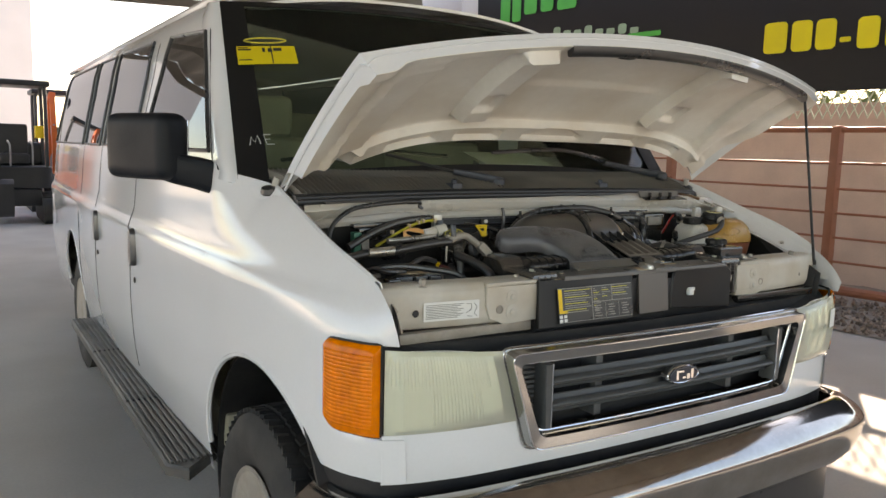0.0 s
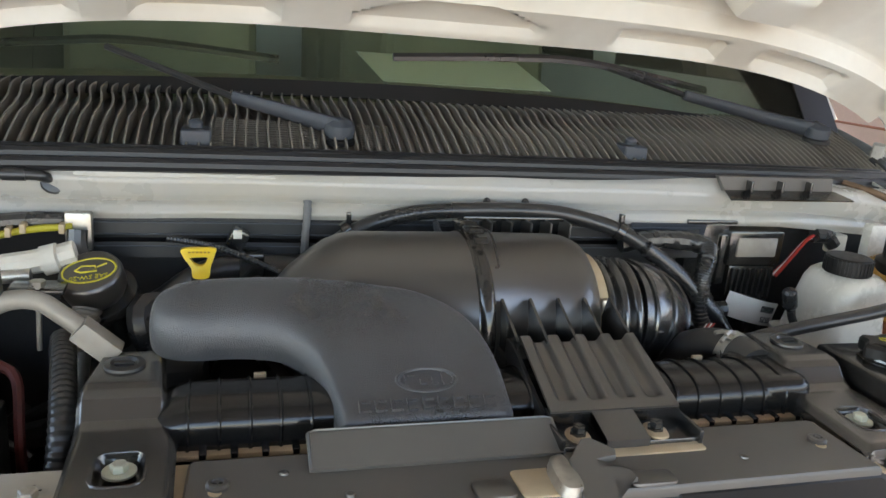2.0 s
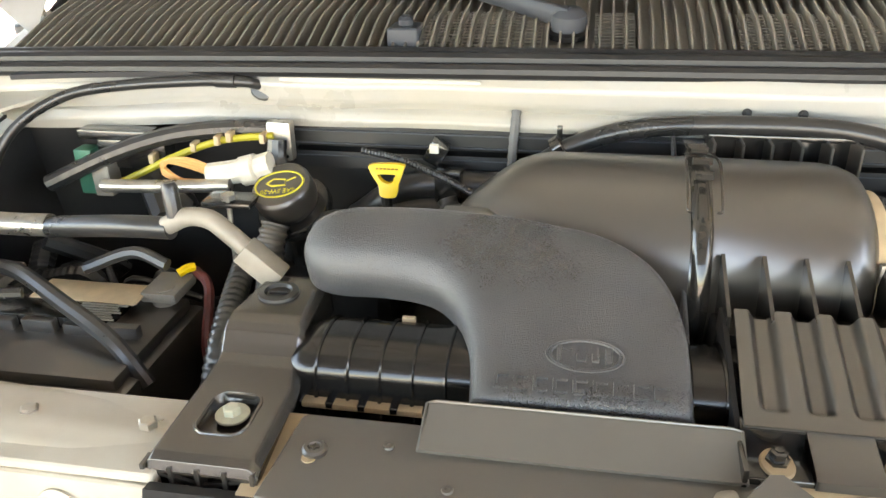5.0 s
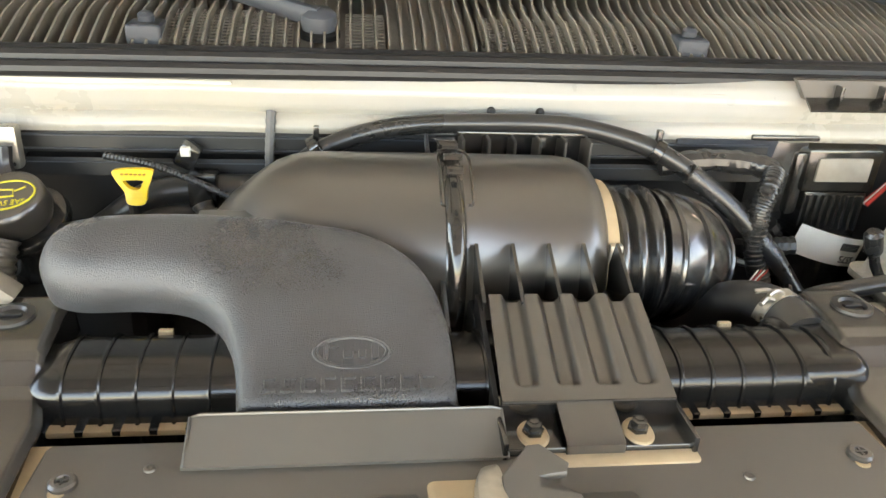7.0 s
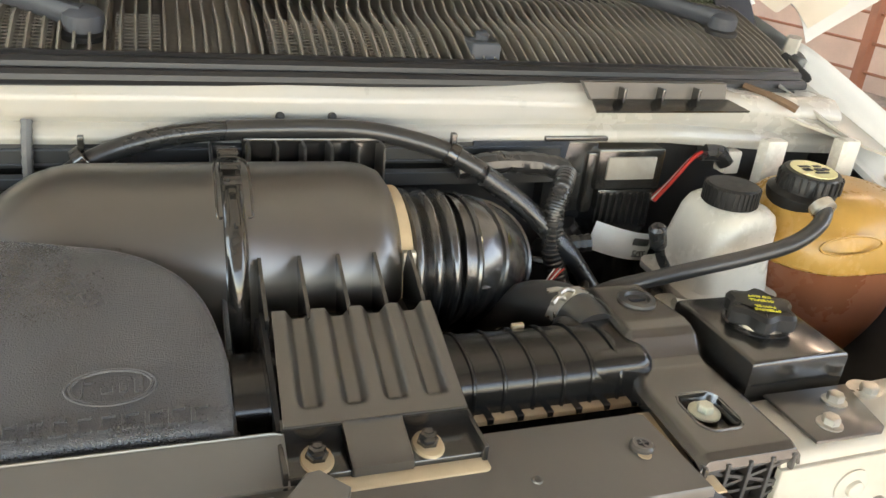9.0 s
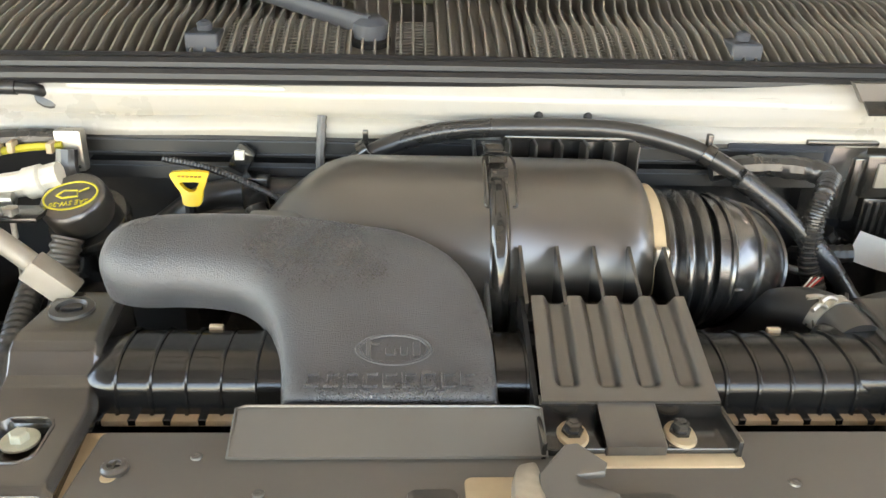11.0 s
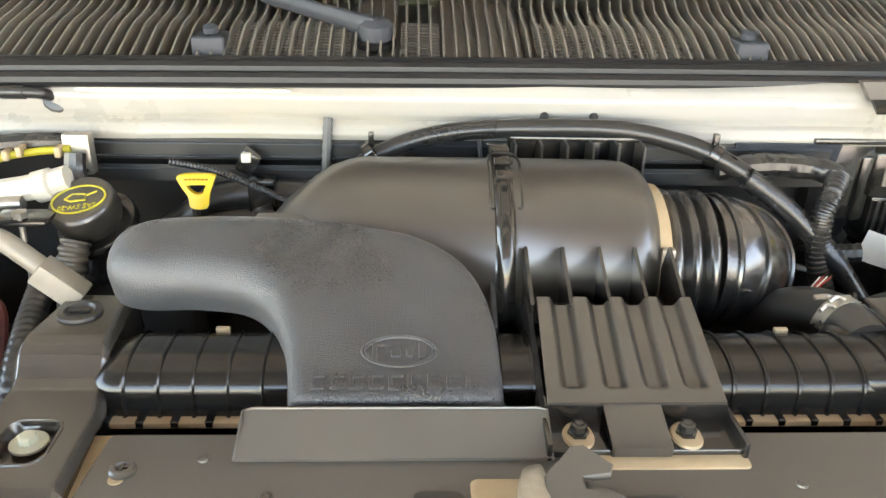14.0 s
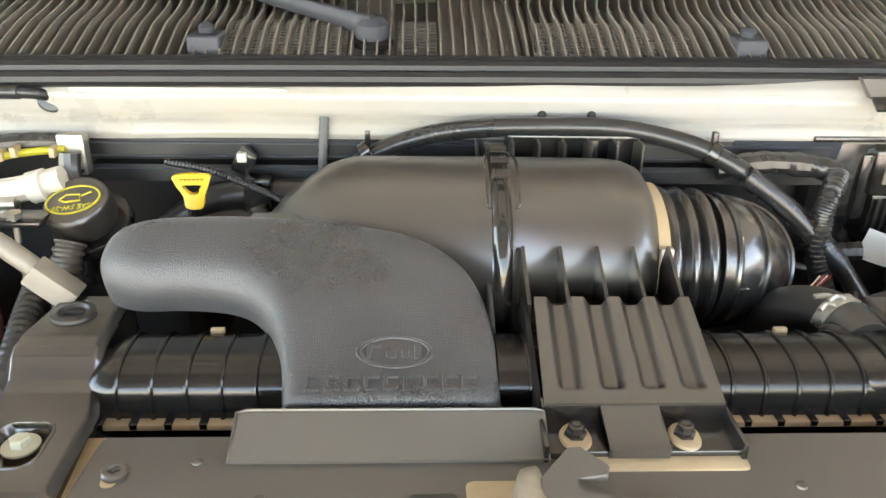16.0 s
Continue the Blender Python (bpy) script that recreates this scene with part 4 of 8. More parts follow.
inner = [Vector((p.x * 0.925, 0.905 + (p.y - 0.905) * 0.68)) for p in outer]
bm = bmesh.new()
ring(bm, outer, inner, 0.0, 0.045, -0.02)
part("surround", bm, mat("satin_chrome", (0.42, 0.415, 0.4), 0.17, metal=1, vary=0.06, scale=7, rvary=0.06), grille, "chrome surround")
for line_, h_, r_ in ((inner, 0.012, 0.004), (outer, 0.01, 0.0035), ([Vector((p.x * 0.985, 0.905 + (p.y - 0.905) * 0.94)) for p in outer], 0.045, 0.0025)):
    bm = bmesh.new()
    tube(bm, [GP(p.x, p.y, h_) for p in line_ + line_[:1]], r_, 8, 1, smooth=False)
    part("chrome_bead", bm, CHROME, grille)
GRILLEGREY = mat("grille_grey", (0.085, 0.089, 0.088), 0.4, vary=0.15, scale=10, metal=0.2)
front_strip("grille_back", -0.54, 0.54, 0.80, 1.0, DARK, out=-0.09, parent=grille)
for z in (0.882, 0.942):
    front_strip("slat", -0.43, 0.43, z - 0.0105, z + 0.0105, GRILLEGREY, out=0.016, thick=0.035, bow=0.014, parent=grille)
for x in (-0.26, 0.26):
    bm = bmesh.new()
    p = front_at(x)
    box(bm, x - 0.012, x + 0.012, p.y + 0.004, p.y + 0.06, 0.825, 0.99, 0.003)
    part("grille_strut", bm, GRILLEGREY, grille)
for s in (-1, 1):
    bm = bmesh.new()
    pillow(bm, [(s * 0.437, 0.828), (s * 0.455, 0.828), (s * 0.46, 0.99), (s * 0.437, 0.99)], [(0, -0.02), (0, 0.03), (0.003, 0.034)], GP, smooth=False)
    part("duct_post", bm, GRILLEGREY, grille)
    bm = bmesh.new()
    tube(bm, [GP(s * 0.4375, z, 0.033) for z in (0.83, 0.88, 0.94, 0.988)], 0.0022, 6, 2)
    part("chrome_bead", bm, CHROME, grille)
    for k in range(12):
        front_strip("duct_slat", min(s * 0.46, s * 0.505), max(s * 0.46, s * 0.505), 0.835 + 0.0125 * k, 0.842 + 0.0125 * k, GRILLEGREY, out=-0.01, thick=0.02, parent=grille, nu=4)
bm = bmesh.new()
OV = [(0.062 * math.cos(t), 0.912 + 0.026 * math.sin(t)) for t in [k * math.pi / 16 for k in range(32)]]
pillow(bm, OV, [(0, 0.02), (0, 0.042), (0.003, 0.046), (0.006, 0.044)], GP, smooth=False)
badge = part("badge", bm, CHROME, grille, "chrome oval badge with dark centre")
bm = bmesh.new()
pillow(bm, [(x * 0.86, 0.912 + (z - 0.912) * 0.76) for x, z in OV], [(0, 0.043), (0, 0.0475)], GP, smooth=False)
part("badge_field", bm, mat("badge_dark", (0.03, 0.035, 0.05), 0.3), badge)
for x0, x1, z0, z1 in ((-0.032, -0.024, 0.9, 0.926), (-0.024, -0.004, 0.92, 0.925), (-0.008, 0.004, 0.902, 0.908), (0.008, 0.02, 0.9, 0.914), (0.024, 0.034, 0.9, 0.926)):
    bm = bmesh.new()
    pillow(bm, rrect(x0, x1, z0, z1, 0.002, 2), [(0, 0.047), (0, 0.0495)], GP, smooth=False)
    part("badge_mark", bm, CHROME, badge)

# chrome bumper
# Chrome set darker in place of dark surroundings it would mirror; blotches are dirt.
BUMPERCHROME = mat("dimmed_bumper_chrome", (0.5, 0.48, 0.45), 0.08, metal=1, vary=0.12, scale=5, fine=60, rvary=0.05, dirt=(0.2, 0.17, 0.13), dirt_amt=0.35, dirt_scale=8)
bumper = new("bumper")
bumper.parent = van
tagged(bumper, "chrome front bumper with a step along its top")
BUMP = [(0.715, 0.0), (0.726, 0.02), (0.722, 0.038), (0.71, 0.06), (0.69, 0.088), (0.668, 0.104), (0.657, 0.109), (0.645, 0.108), (0.60, 0.1), (0.555, 0.084), (0.52, 0.055), (0.50, 0.02), (0.5, 0.0)]
BP = [(-0.957, 0.24), (-0.955, 0.19), (-0.945, 0.12), (-0.90, 0.01), (-0.78, -0.05), (-0.55, -0.075), (-0.25, -0.088), (0, -0.09)]
BP = spline([(x, y, 0) for x, y in BP + [(-x, y) for x, y in reversed(BP[:-1])]], 6)
bm = bmesh.new()
rows_ = []
for i, p in enumerate(BP):
    d = (BP[min(i + 1, len(BP) - 1)] - BP[max(i - 1, 0)]).normalized()
    n = Vector((d.y, -d.x, 0))
    rows_.append([bm.verts.new(p + n * (o - 0.05) + Vector((0, 0, z - 0.03 * max(0, abs(p.x) - 0.8) / 0.2 * (1 if z > 0.6 else 0)))) for z, o in BUMP])
for a, b in zip(rows_, rows_[1:]):
    for k in range(len(BUMP) - 1):
        bm.faces.new((a[k], a[k + 1], b[k + 1], b[k]))
part("bumper_bar", bm, BUMPERCHROME, bumper, "chrome bumper bar", angle=60)
bm = bmesh.new()
rows_ = []
for p in BP:
    rows_.append([bm.verts.new((p.x * 0.96, p.y + 0.03, z)) for z in (0.5, 0.40, 0.36)])
for a, b in zip(rows_, rows_[1:]):
    for k in range(2):
        bm.faces.new((a[k], a[k + 1], b[k + 1], b[k]))
part("air_dam", bm, RUBBER, bumper)

# wheels
def wheel(y, s, name="wheel"):
    hub = new(name)
    hub.parent = van
    hub.location = (s * 0.86, y, 0.375)
    if s > 0:
        hub.rotation_euler = (0, 0, math.pi)
    bm = bmesh.new()
    prof = [(0.215, 0.1), (0.24, 0.115), (0.3, 0.122), (0.345, 0.112), (0.365, 0.095), (0.373, 0.06), (0.375, 0.0), (0.373, -0.06), (0.365, -0.095), (0.345, -0.112), (0.24, -0.115), (0.215, -0.1)]
    lathe(bm, prof, (0, 0, 0), (-1, 0, 0), 64)
    part("tyre", bm, TREAD, hub, "black all-terrain tyre")
    bm = bmesh.new()
    for k in range(64):
        a = 2 * math.pi * k / 64
        for j, (h0, h1) in enumerate(((-0.098, -0.058), (-0.05, -0.008), (0.002, 0.046), (0.056, 0.1))):
            aa = a + (0.03 if j % 2 else 0)
            m = Matrix.Rotation(aa, 4, "X") @ Matrix.Translation(((h0 + h1) / 2, 0, 0.3755 - 0.07 * max(0, abs(h0 + h1) / 2 - 0.06))) @ Matrix.Rotation(0.25 if j % 2 else -0.25, 4, "Z")
            bmesh.ops.create_cube(bm, size=1, matrix=m @ Matrix.Diagonal((h1 - h0, 0.027, 0.012, 1)))
    part("tread", bm, TREAD, hub, smooth=False)
    bm = bmesh.new()
    lathe(bm, [(0.217, 0.112), (0.212, 0.118), (0.2, 0.112), (0.192, 0.07), (0.16, 0.05), (0.1, 0.075), (0.075, 0.11), (0.05, 0.118), (0, 0.12)], (0, 0, 0), (-1, 0, 0), 48)
    part("rim", bm, ALU, hub, "silver steel rim")
    bm = bmesh.new()
    for k in range(8):
        a = 2 * math.pi * k / 8
        lathe(bm, [(0.013, 0.07), (0.013, 0.1), (0, 0.105)], (0, 0.085 * math.cos(a), 0.085 * math.sin(a)), (-1, 0, 0), 6)
    for k in range(8):
        a = 2 * math.pi * (k + 0.5) / 8
        lathe(bm, [(0.02, 0.058), (0.018, 0.0655), (0, 0.066)], (0, 0.15 * math.cos(a), 0.15 * math.sin(a)), (-1, 0, 0), 10)
    part("lug_nut", bm, STEEL, hub)


for ay in (0.60, 4.12):
    for s in (-1, 1):
        wheel(ay, s)
        bm = bmesh.new()
        def liner(u, v, s=s, ay=ay):
            t = math.pi * (-0.1 + 1.2 * u)
            return Vector((s * (0.45 + 0.50 * v), ay + (ARCH + 0.01) * math.cos(t), 0.47 + (ARCH + 0.01) * math.sin(t)))
        sheet(bm, liner, 24, 3, thick=0.01)
        part("wheel_liner", bm, DARK, van)
        bm = bmesh.new()
        tube(bm, [(s * (side_x(ay + ARCH * math.cos(t), max(0.44, 0.47 + ARCH * math.sin(t))) - 0.006), ay + ARCH * math.cos(t), 0.47 + ARCH * math.sin(t)) for t in [math.pi * (0.04 + 0.92 * k / 30) for k in range(31)]], 0.009, 6, 1, smooth=False)
        part("arch_lip", bm, PAINT, van)
bm = bmesh.new()
box(bm, -0.9, 0.9, 0.35, 5.6, 0.36, 0.46, 0.01)
part("underbody", bm, DARK, van)

# running board
board = new("running_board")
board.parent = van
tagged(board, "grey ribbed running board along the sill")
STEPGREY = mat("grey_ribbed_step", (0.07, 0.068, 0.063), 0.5, vary=0.25, scale=6, fine=200, dirt=(0.25, 0.21, 0.17), dirt_amt=0.5, dirt_scale=5)
bm = bmesh.new()
pillow(bm, [(-1.115, 1.06), (-1.115, 3.42), (-0.93, 3.42), (-0.93, 1.12), (-1.06, 0.98)], [(0, -0.03), (0, 0.0), (0.008, 0.008)], flat(0.462), smooth=False)
part("step_plate", bm, STEPGREY, board)
for k in range(8):
    x = -1.095 + 0.021 * k
    bm = bmesh.new()
    box(bm, x - 0.006, x + 0.006, 1.05, 3.4, 0.469, 0.477, 0.002, 1)
    part("step_rib", bm, STEPGREY, board)
for y in (1.75, 2.6):
    bm = bmesh.new()
    box(bm, -1.112, -0.935, y, y + 0.02, 0.468, 0.474, 0.001, 1)
    part("step_joint", bm, DARK, board)
for y in (1.3, 2.2, 3.1):
    bm = bmesh.new()
    box(bm, -1.0, -0.8, y, y + 0.05, 0.40, 0.44, 0.004)
    part("step_bracket", bm, DARK, board)
# ---- propped hood ----
hood = new("hood")
hood.parent = van
tagged(hood, "white hood propped open, dusty ribbed inner panel")


def hood_at(a, v, out=0.0):
    """a -1..1 across, v 0 at the hinges to 1 at the nose; out is along the skin's normal."""
    q = 1 - a * a
    p_ = 1 - abs(a) ** 4.0
    r = Vector((0.865 * a, 0.705 - 0.125 * p_, 1.375 + 0.198 * p_ + 0.045 * max(0, a) ** 6))
    f = Vector((0.865 * a + 0.03 * a * a, 0.235 - 0.125 * q - 0.02 * a, 1.73 + 0.09 * q + 0.01 * a))
    p = r.lerp(f, v)
    n = Vector((0.30 * a * abs(a), 0.58, 0.80)).normalized()
    return p + n * (0.03 * math.sin(math.pi * min(1, v)) ** 0.8 * (0.5 + 0.5 * q) + out)


bm = bmesh.new()
sheet(bm, lambda u, v: hood_at(2 * u - 1, v, -0.0 - 0.02 * max(0, (v - 0.94) / 0.06) ** 2 - 0.02 * max(0, abs(2 * u - 1) - 0.96) / 0.04), 64, 32, thick=0.006)
part("hood_skin", bm, PAINT, hood, "white outer skin")


def inner_h(a, v):
    """Depth of the pressed inner panel below the skin."""
    h = 0.028
    h += 0.028 * bump(v, 0.0, 0.12, 0.025)                       # rear beam
    h += 0.018 * bump(v, 0.94, 1.0, 0.08)                        # nose beam
    h += 0.022 * (bump(abs(a), 0.95, 1.0, 0.07))                # side beams
    for c in (-0.44, 0.44):
        h += 0.04 * bump(a - c, -0.05, 0.05, 0.012) * bump(v, 0.22, 0.92, 0.03)
        h -= 0.016 * bump(a - c, -0.03, 0.03, 0.015) * bump(v, 0.36, 0.46, 0.05)
    h += 0.022 * bump(abs(a) - 0.10 * (1 - v) ** 2, 0.74, 0.86, 0.03) * bump(v, 0.15, 0.85, 0.1)
    h -= 0.006 * bump(a, -0.25, 0.25, 0.08) * bump(v, 0.55, 0.8, 0.08)
    h -= 0.012 * bump(a + 0.02, -0.13 + 1.3 * max(0, v - 0.06), 0.13 - 1.3 * max(0, v - 0.06), 0.012) * bump(v, 0.03, 0.11, 0.015)   # raised arch at the rear beam
    for c in (-0.62, -0.36, 0.34, 0.6):
        h -= 0.016 * bump(a - c, -0.08, 0.08, 0.02) * bump(v, 0.02, 0.08, 0.015)
        h *= 1 - 0.6 * bump(a, -1.2, -0.88, 0.06) * bump(v, -0.2, 0.10, 0.05)     # flat hinge plates
    return h * (1 - 0.8 * bump(a, 0.92, 1.2, 0.08) * bump(v, -0.2, 0.3, 0.3))


bm = bmesh.new()
slot = lambda u, v: not (abs((2 * u - 1) + 0.02) < 0.035 and 0.85 < v < 0.89)
sheet(bm, lambda u, v: hood_at((2 * u - 1) * 0.985, 0.012 + 0.976 * v, -inner_h(2 * u - 1, v)), 170, 100, thick=-0.002, keep=slot)
part("hood_inner_panel", bm, HOOD_IN, hood, "dusty cream inner panel with pressed ribs")
bm = bmesh.new()
for a_, b_ in (((-1, 0), (-1, 1)), ((-1, 1), (1, 1)), ((1, 1), (1, 0)), ((1, 0), (-1, 0))):
    def hem(u, v, a_=a_, b_=b_):
        a = a_[0] + (b_[0] - a_[0]) * u
        vv = a_[1] + (b_[1] - a_[1]) * u
        return hood_at(a, vv, -0.004).lerp(hood_at(a * 0.985, 0.012 + 0.976 * vv, -inner_h(a, vv)), v)
    sheet(bm, hem, 60, 3)
part("hood_hem", bm, PAINT, hood)
bm = bmesh.new()
tube(bm, [hood_at(-0.35 + 1.29 * k / 24, 0.955, -0.052) for k in range(25)], 0.018, 10, 2, squash=0.7)
part("hood_seal", bm, RUBBER, hood, "black rubber nose seal")
bm = bmesh.new()
box(bm, -0.05, 0.0, 0.19, 0.22, 1.765, 1.78, 0.003)
part("hood_striker", bm, DARK, hood)
for s in (-1, 1):
    bm = bmesh.new()
    tube(bm, [(s * 0.866, 0.737, 1.34), (s * 0.868, 0.732, 1.375), (s * 0.862, 0.722, 1.405)], 0.011, 8, 4, squash=0.6)
    part("hinge_arm", bm, PAINT_DIM, hood)
    bm = bmesh.new()
    lathe(bm, [(0.022, 0), (0.024, 0.006), (0.02, 0.018), (0, 0.022)], (s * 0.885, 0.73, 1.36), (s * 0.2, -0.3, 1), 16)
    part("hinge_bumper", bm, RUBBER, hood)
# prop rod from the right-hand support to the hood
bm = bmesh.new()
tube(bm, [(0.80, 0.10, 1.16), (0.80, 0.11, 1.19), (0.805, 0.19, 1.69), (0.80, 0.195, 1.72)], 0.0045, 8, 6)
part("prop_rod", bm, TRIMBLACK, van, "thin black prop rod")
# ---- engine bay: body metal ----
# white ledge under the windscreen, with a lower flange
LEDGE = [(0.640, 1.358), (0.575, 1.356), (0.563, 1.350), (0.557, 1.340), (0.559, 1.323), (0.566, 1.312), (0.556, 1.307), (0.553, 1.300), (0.556, 1.293), (0.575, 1.290)]


def ledge_at(x, k):
    y, z = LEDGE[k]
    a = abs(x)
    return Vector((x, y + 0.02 * max(0, a - 0.45) ** 1.5 * 3, z - 0.02 * max(0, a - 0.55) / 0.3 + 0.004 * noise.noise((x * 6, k * 0.7, 0))))


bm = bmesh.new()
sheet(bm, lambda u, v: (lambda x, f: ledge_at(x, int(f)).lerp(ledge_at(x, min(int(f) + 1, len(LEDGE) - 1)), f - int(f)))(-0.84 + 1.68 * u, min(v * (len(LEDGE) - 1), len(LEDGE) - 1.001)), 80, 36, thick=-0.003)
part("cowl_ledge", bm, PAINT_DIM, van, "cream-white cowl ledge with yellowed wax", angle=60)
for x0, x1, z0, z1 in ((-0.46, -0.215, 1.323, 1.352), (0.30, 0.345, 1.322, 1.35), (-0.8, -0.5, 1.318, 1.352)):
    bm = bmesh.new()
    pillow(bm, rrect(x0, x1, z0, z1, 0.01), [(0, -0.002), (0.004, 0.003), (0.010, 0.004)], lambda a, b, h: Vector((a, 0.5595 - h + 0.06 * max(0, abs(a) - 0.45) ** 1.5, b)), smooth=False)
    part("ledge_pressing", bm, PAINT_DIM, van)
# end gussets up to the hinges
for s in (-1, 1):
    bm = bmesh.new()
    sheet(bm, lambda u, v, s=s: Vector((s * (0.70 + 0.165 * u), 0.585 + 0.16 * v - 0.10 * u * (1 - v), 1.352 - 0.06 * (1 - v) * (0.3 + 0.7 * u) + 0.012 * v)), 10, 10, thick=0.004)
    part("hinge_shelf", bm, PAINT_DIM, van)
    bm = bmesh.new()
    pillow(bm, [(s * 0.72 + 0.022 * math.cos(t), 0.60 + 0.012 * math.sin(t)) for t in [k * math.pi / 6 for k in range(12)]], [(0, 0), (0.003, 0.002)], flat(1.336))
    part("drain_hole", bm, DARK, van)
# dark tube in place of the shaded hinge gap, and the rusty seam beside it
bm = bmesh.new()
tube(bm, [(0.862, 0.735, 1.372), (0.868, 0.712, 1.358), (0.876, 0.695, 1.345), (0.884, 0.682, 1.334)], lambda t: 0.011 + 0.006 * t, 12, 4, squash=0.8)
part("hinge_gap_shade", bm, DARK, van, angle=50)
bm = bmesh.new()
tube(bm, [(0.70, 0.615, 1.352), (0.712, 0.59, 1.349), (0.728, 0.567, 1.344), (0.742, 0.552, 1.337)], 0.0055, 8, 4)
part("rusty_seam", bm, RUSTY, van)
bm = bmesh.new()
tube(bm, [(0.775, 0.63, 1.349), (0.785, 0.59, 1.335), (0.80, 0.55, 1.318), (0.815, 0.51, 1.302)], 0.007, 8, 4, squash=0.4)
part("seam_flange", bm, PAINT_DIM, van)
# fender rails and inner aprons
for s in (-1, 1):
    bm = bmesh.new()

    def rail(u, v, s=s):
        y = 0.15 + 0.59 * u
        z = fender_top(y)
        prof = [(0.869, 0.0), (0.862, 0.004), (0.853, -0.001), (0.849, -0.008), (0.838, -0.042), (0.832, -0.047), (0.818, -0.05), (0.816, -0.058)]
        if s > 0:
            prof = [(0.869, 0.0), (0.863, 0.004), (0.857, 0.0), (0.854, -0.006), (0.849, -0.021), (0.844, -0.025), (0.817, -0.046), (0.813, -0.05), (0.807, -0.051), (0.806, -0.06)]
        f = v * (len(prof) - 1)
        i = min(int(f), len(prof) - 2)
        x, dz = [prof[i][k] + (prof[i + 1][k] - prof[i][k]) * (f - i) for k in (0, 1)]
        return Vector((s * (x + FENDER_EDGE[s] - 0.868 - nose_in(y)), y, z + dz + (0.006 if s > 0 else 0)))
    sheet(bm, rail, 40, 28, thick=0.003)
    part("fender_rail", bm, PAINT, van, angle=50)
    for y in (0.26, 0.47, 0.64):
        hexbolt("fender_bolt", (s * (FENDER_EDGE[s] - 0.042 - nose_in(y)), y, fender_top(y) - (0.048 if s < 0 else 0.036)), van, 0.007, 0.006, 0.013, (-s * 0.1, -0.3, 1), STEEL)
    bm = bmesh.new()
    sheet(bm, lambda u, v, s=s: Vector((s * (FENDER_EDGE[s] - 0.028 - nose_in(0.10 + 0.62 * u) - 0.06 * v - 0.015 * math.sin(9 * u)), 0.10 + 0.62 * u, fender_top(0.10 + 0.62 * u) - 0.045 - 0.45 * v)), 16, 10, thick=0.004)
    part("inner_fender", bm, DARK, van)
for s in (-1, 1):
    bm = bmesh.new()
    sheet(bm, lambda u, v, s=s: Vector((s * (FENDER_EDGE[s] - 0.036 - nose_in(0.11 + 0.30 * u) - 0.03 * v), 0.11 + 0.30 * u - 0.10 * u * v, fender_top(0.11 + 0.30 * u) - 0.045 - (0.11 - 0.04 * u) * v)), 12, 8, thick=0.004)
    # right apron is near-black in place of the shaded opening there
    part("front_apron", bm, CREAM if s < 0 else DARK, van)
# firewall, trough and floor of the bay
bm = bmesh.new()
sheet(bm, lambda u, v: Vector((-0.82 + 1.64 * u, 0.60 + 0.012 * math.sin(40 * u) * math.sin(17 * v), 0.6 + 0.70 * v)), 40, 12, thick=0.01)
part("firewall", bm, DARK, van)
bm = bmesh.new()
tr = [(0.575, 1.292), (0.556, 1.290), (0.554, 1.276), (0.566, 1.272), (0.566, 1.262), (0.552, 1.260), (0.550, 1.248), (0.575, 1.244)]
sheet(bm, lambda u, v: (lambda f: Vector((-0.44 + 0.84 * u, tr[int(f)][0] + (tr[int(f) + 1][0] - tr[int(f)][0]) * (f - int(f)), tr[int(f)][1] + (tr[int(f) + 1][1] - tr[int(f)][1]) * (f - int(f)))))(min(v * 7, 6.999)), 10, 28, thick=-0.004)
part("wiring_trough", bm, TRIMBLACK, van, "glossy black wiring trough")
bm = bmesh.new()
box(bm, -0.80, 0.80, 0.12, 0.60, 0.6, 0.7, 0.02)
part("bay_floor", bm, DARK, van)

# weatherstrip and cowl grille
skew = lambda x: 0.033 * x + 0.09 * max(0, x - 0.3) ** 2
strip = new("weatherstrip")
strip.parent = van
tagged(strip, "black rubber hood weatherstrip")
for y, z, r in ((0.566, 1.359, 0.009), (0.581, 1.368, 0.0095), (0.596, 1.373, 0.006)):
    bm = bmesh.new()
    tube(bm, [(x, y + skew(x) + 0.03 * (abs(x) / 0.8) ** 3, z - 0.012 * (abs(x) / 0.8) ** 3) for x in (-0.86, -0.8, -0.6, -0.4, -0.2, 0, 0.2, 0.4, 0.6, 0.8, 0.835)], r, 10, 5)
    part("ridge", bm, STRIPRUB, strip)
bm = bmesh.new()
sheet(bm, lambda u, v: Vector((-0.79 + 1.58 * u, 0.568 + skew(-0.79 + 1.58 * u) + 0.05 * v, 1.358 - 0.012 * (abs(2 * u - 1)) ** 3)), 30, 2, thick=0.006)
part("strip_base", bm, STRIPRUB, strip)
cowl = new("cowl_grille")
cowl.parent = van
tagged(cowl, "weathered grey-brown plastic cowl grille with wavy slats")


def cowl_at(x, v, out=0.0):
    y0 = 0.598 + skew(x) + 0.03 * (abs(x) / 0.8) ** 3
    y1 = 0.815 + 0.11 * (x / 0.83) ** 2
    y = y0 + (y1 - y0) * v
    z = 1.373 + 0.055 * v + 0.012 * math.sin(math.pi * v) - 0.012 * (abs(x) / 0.8) ** 3 * (1 - v)
    return Vector((x, y, z + out))


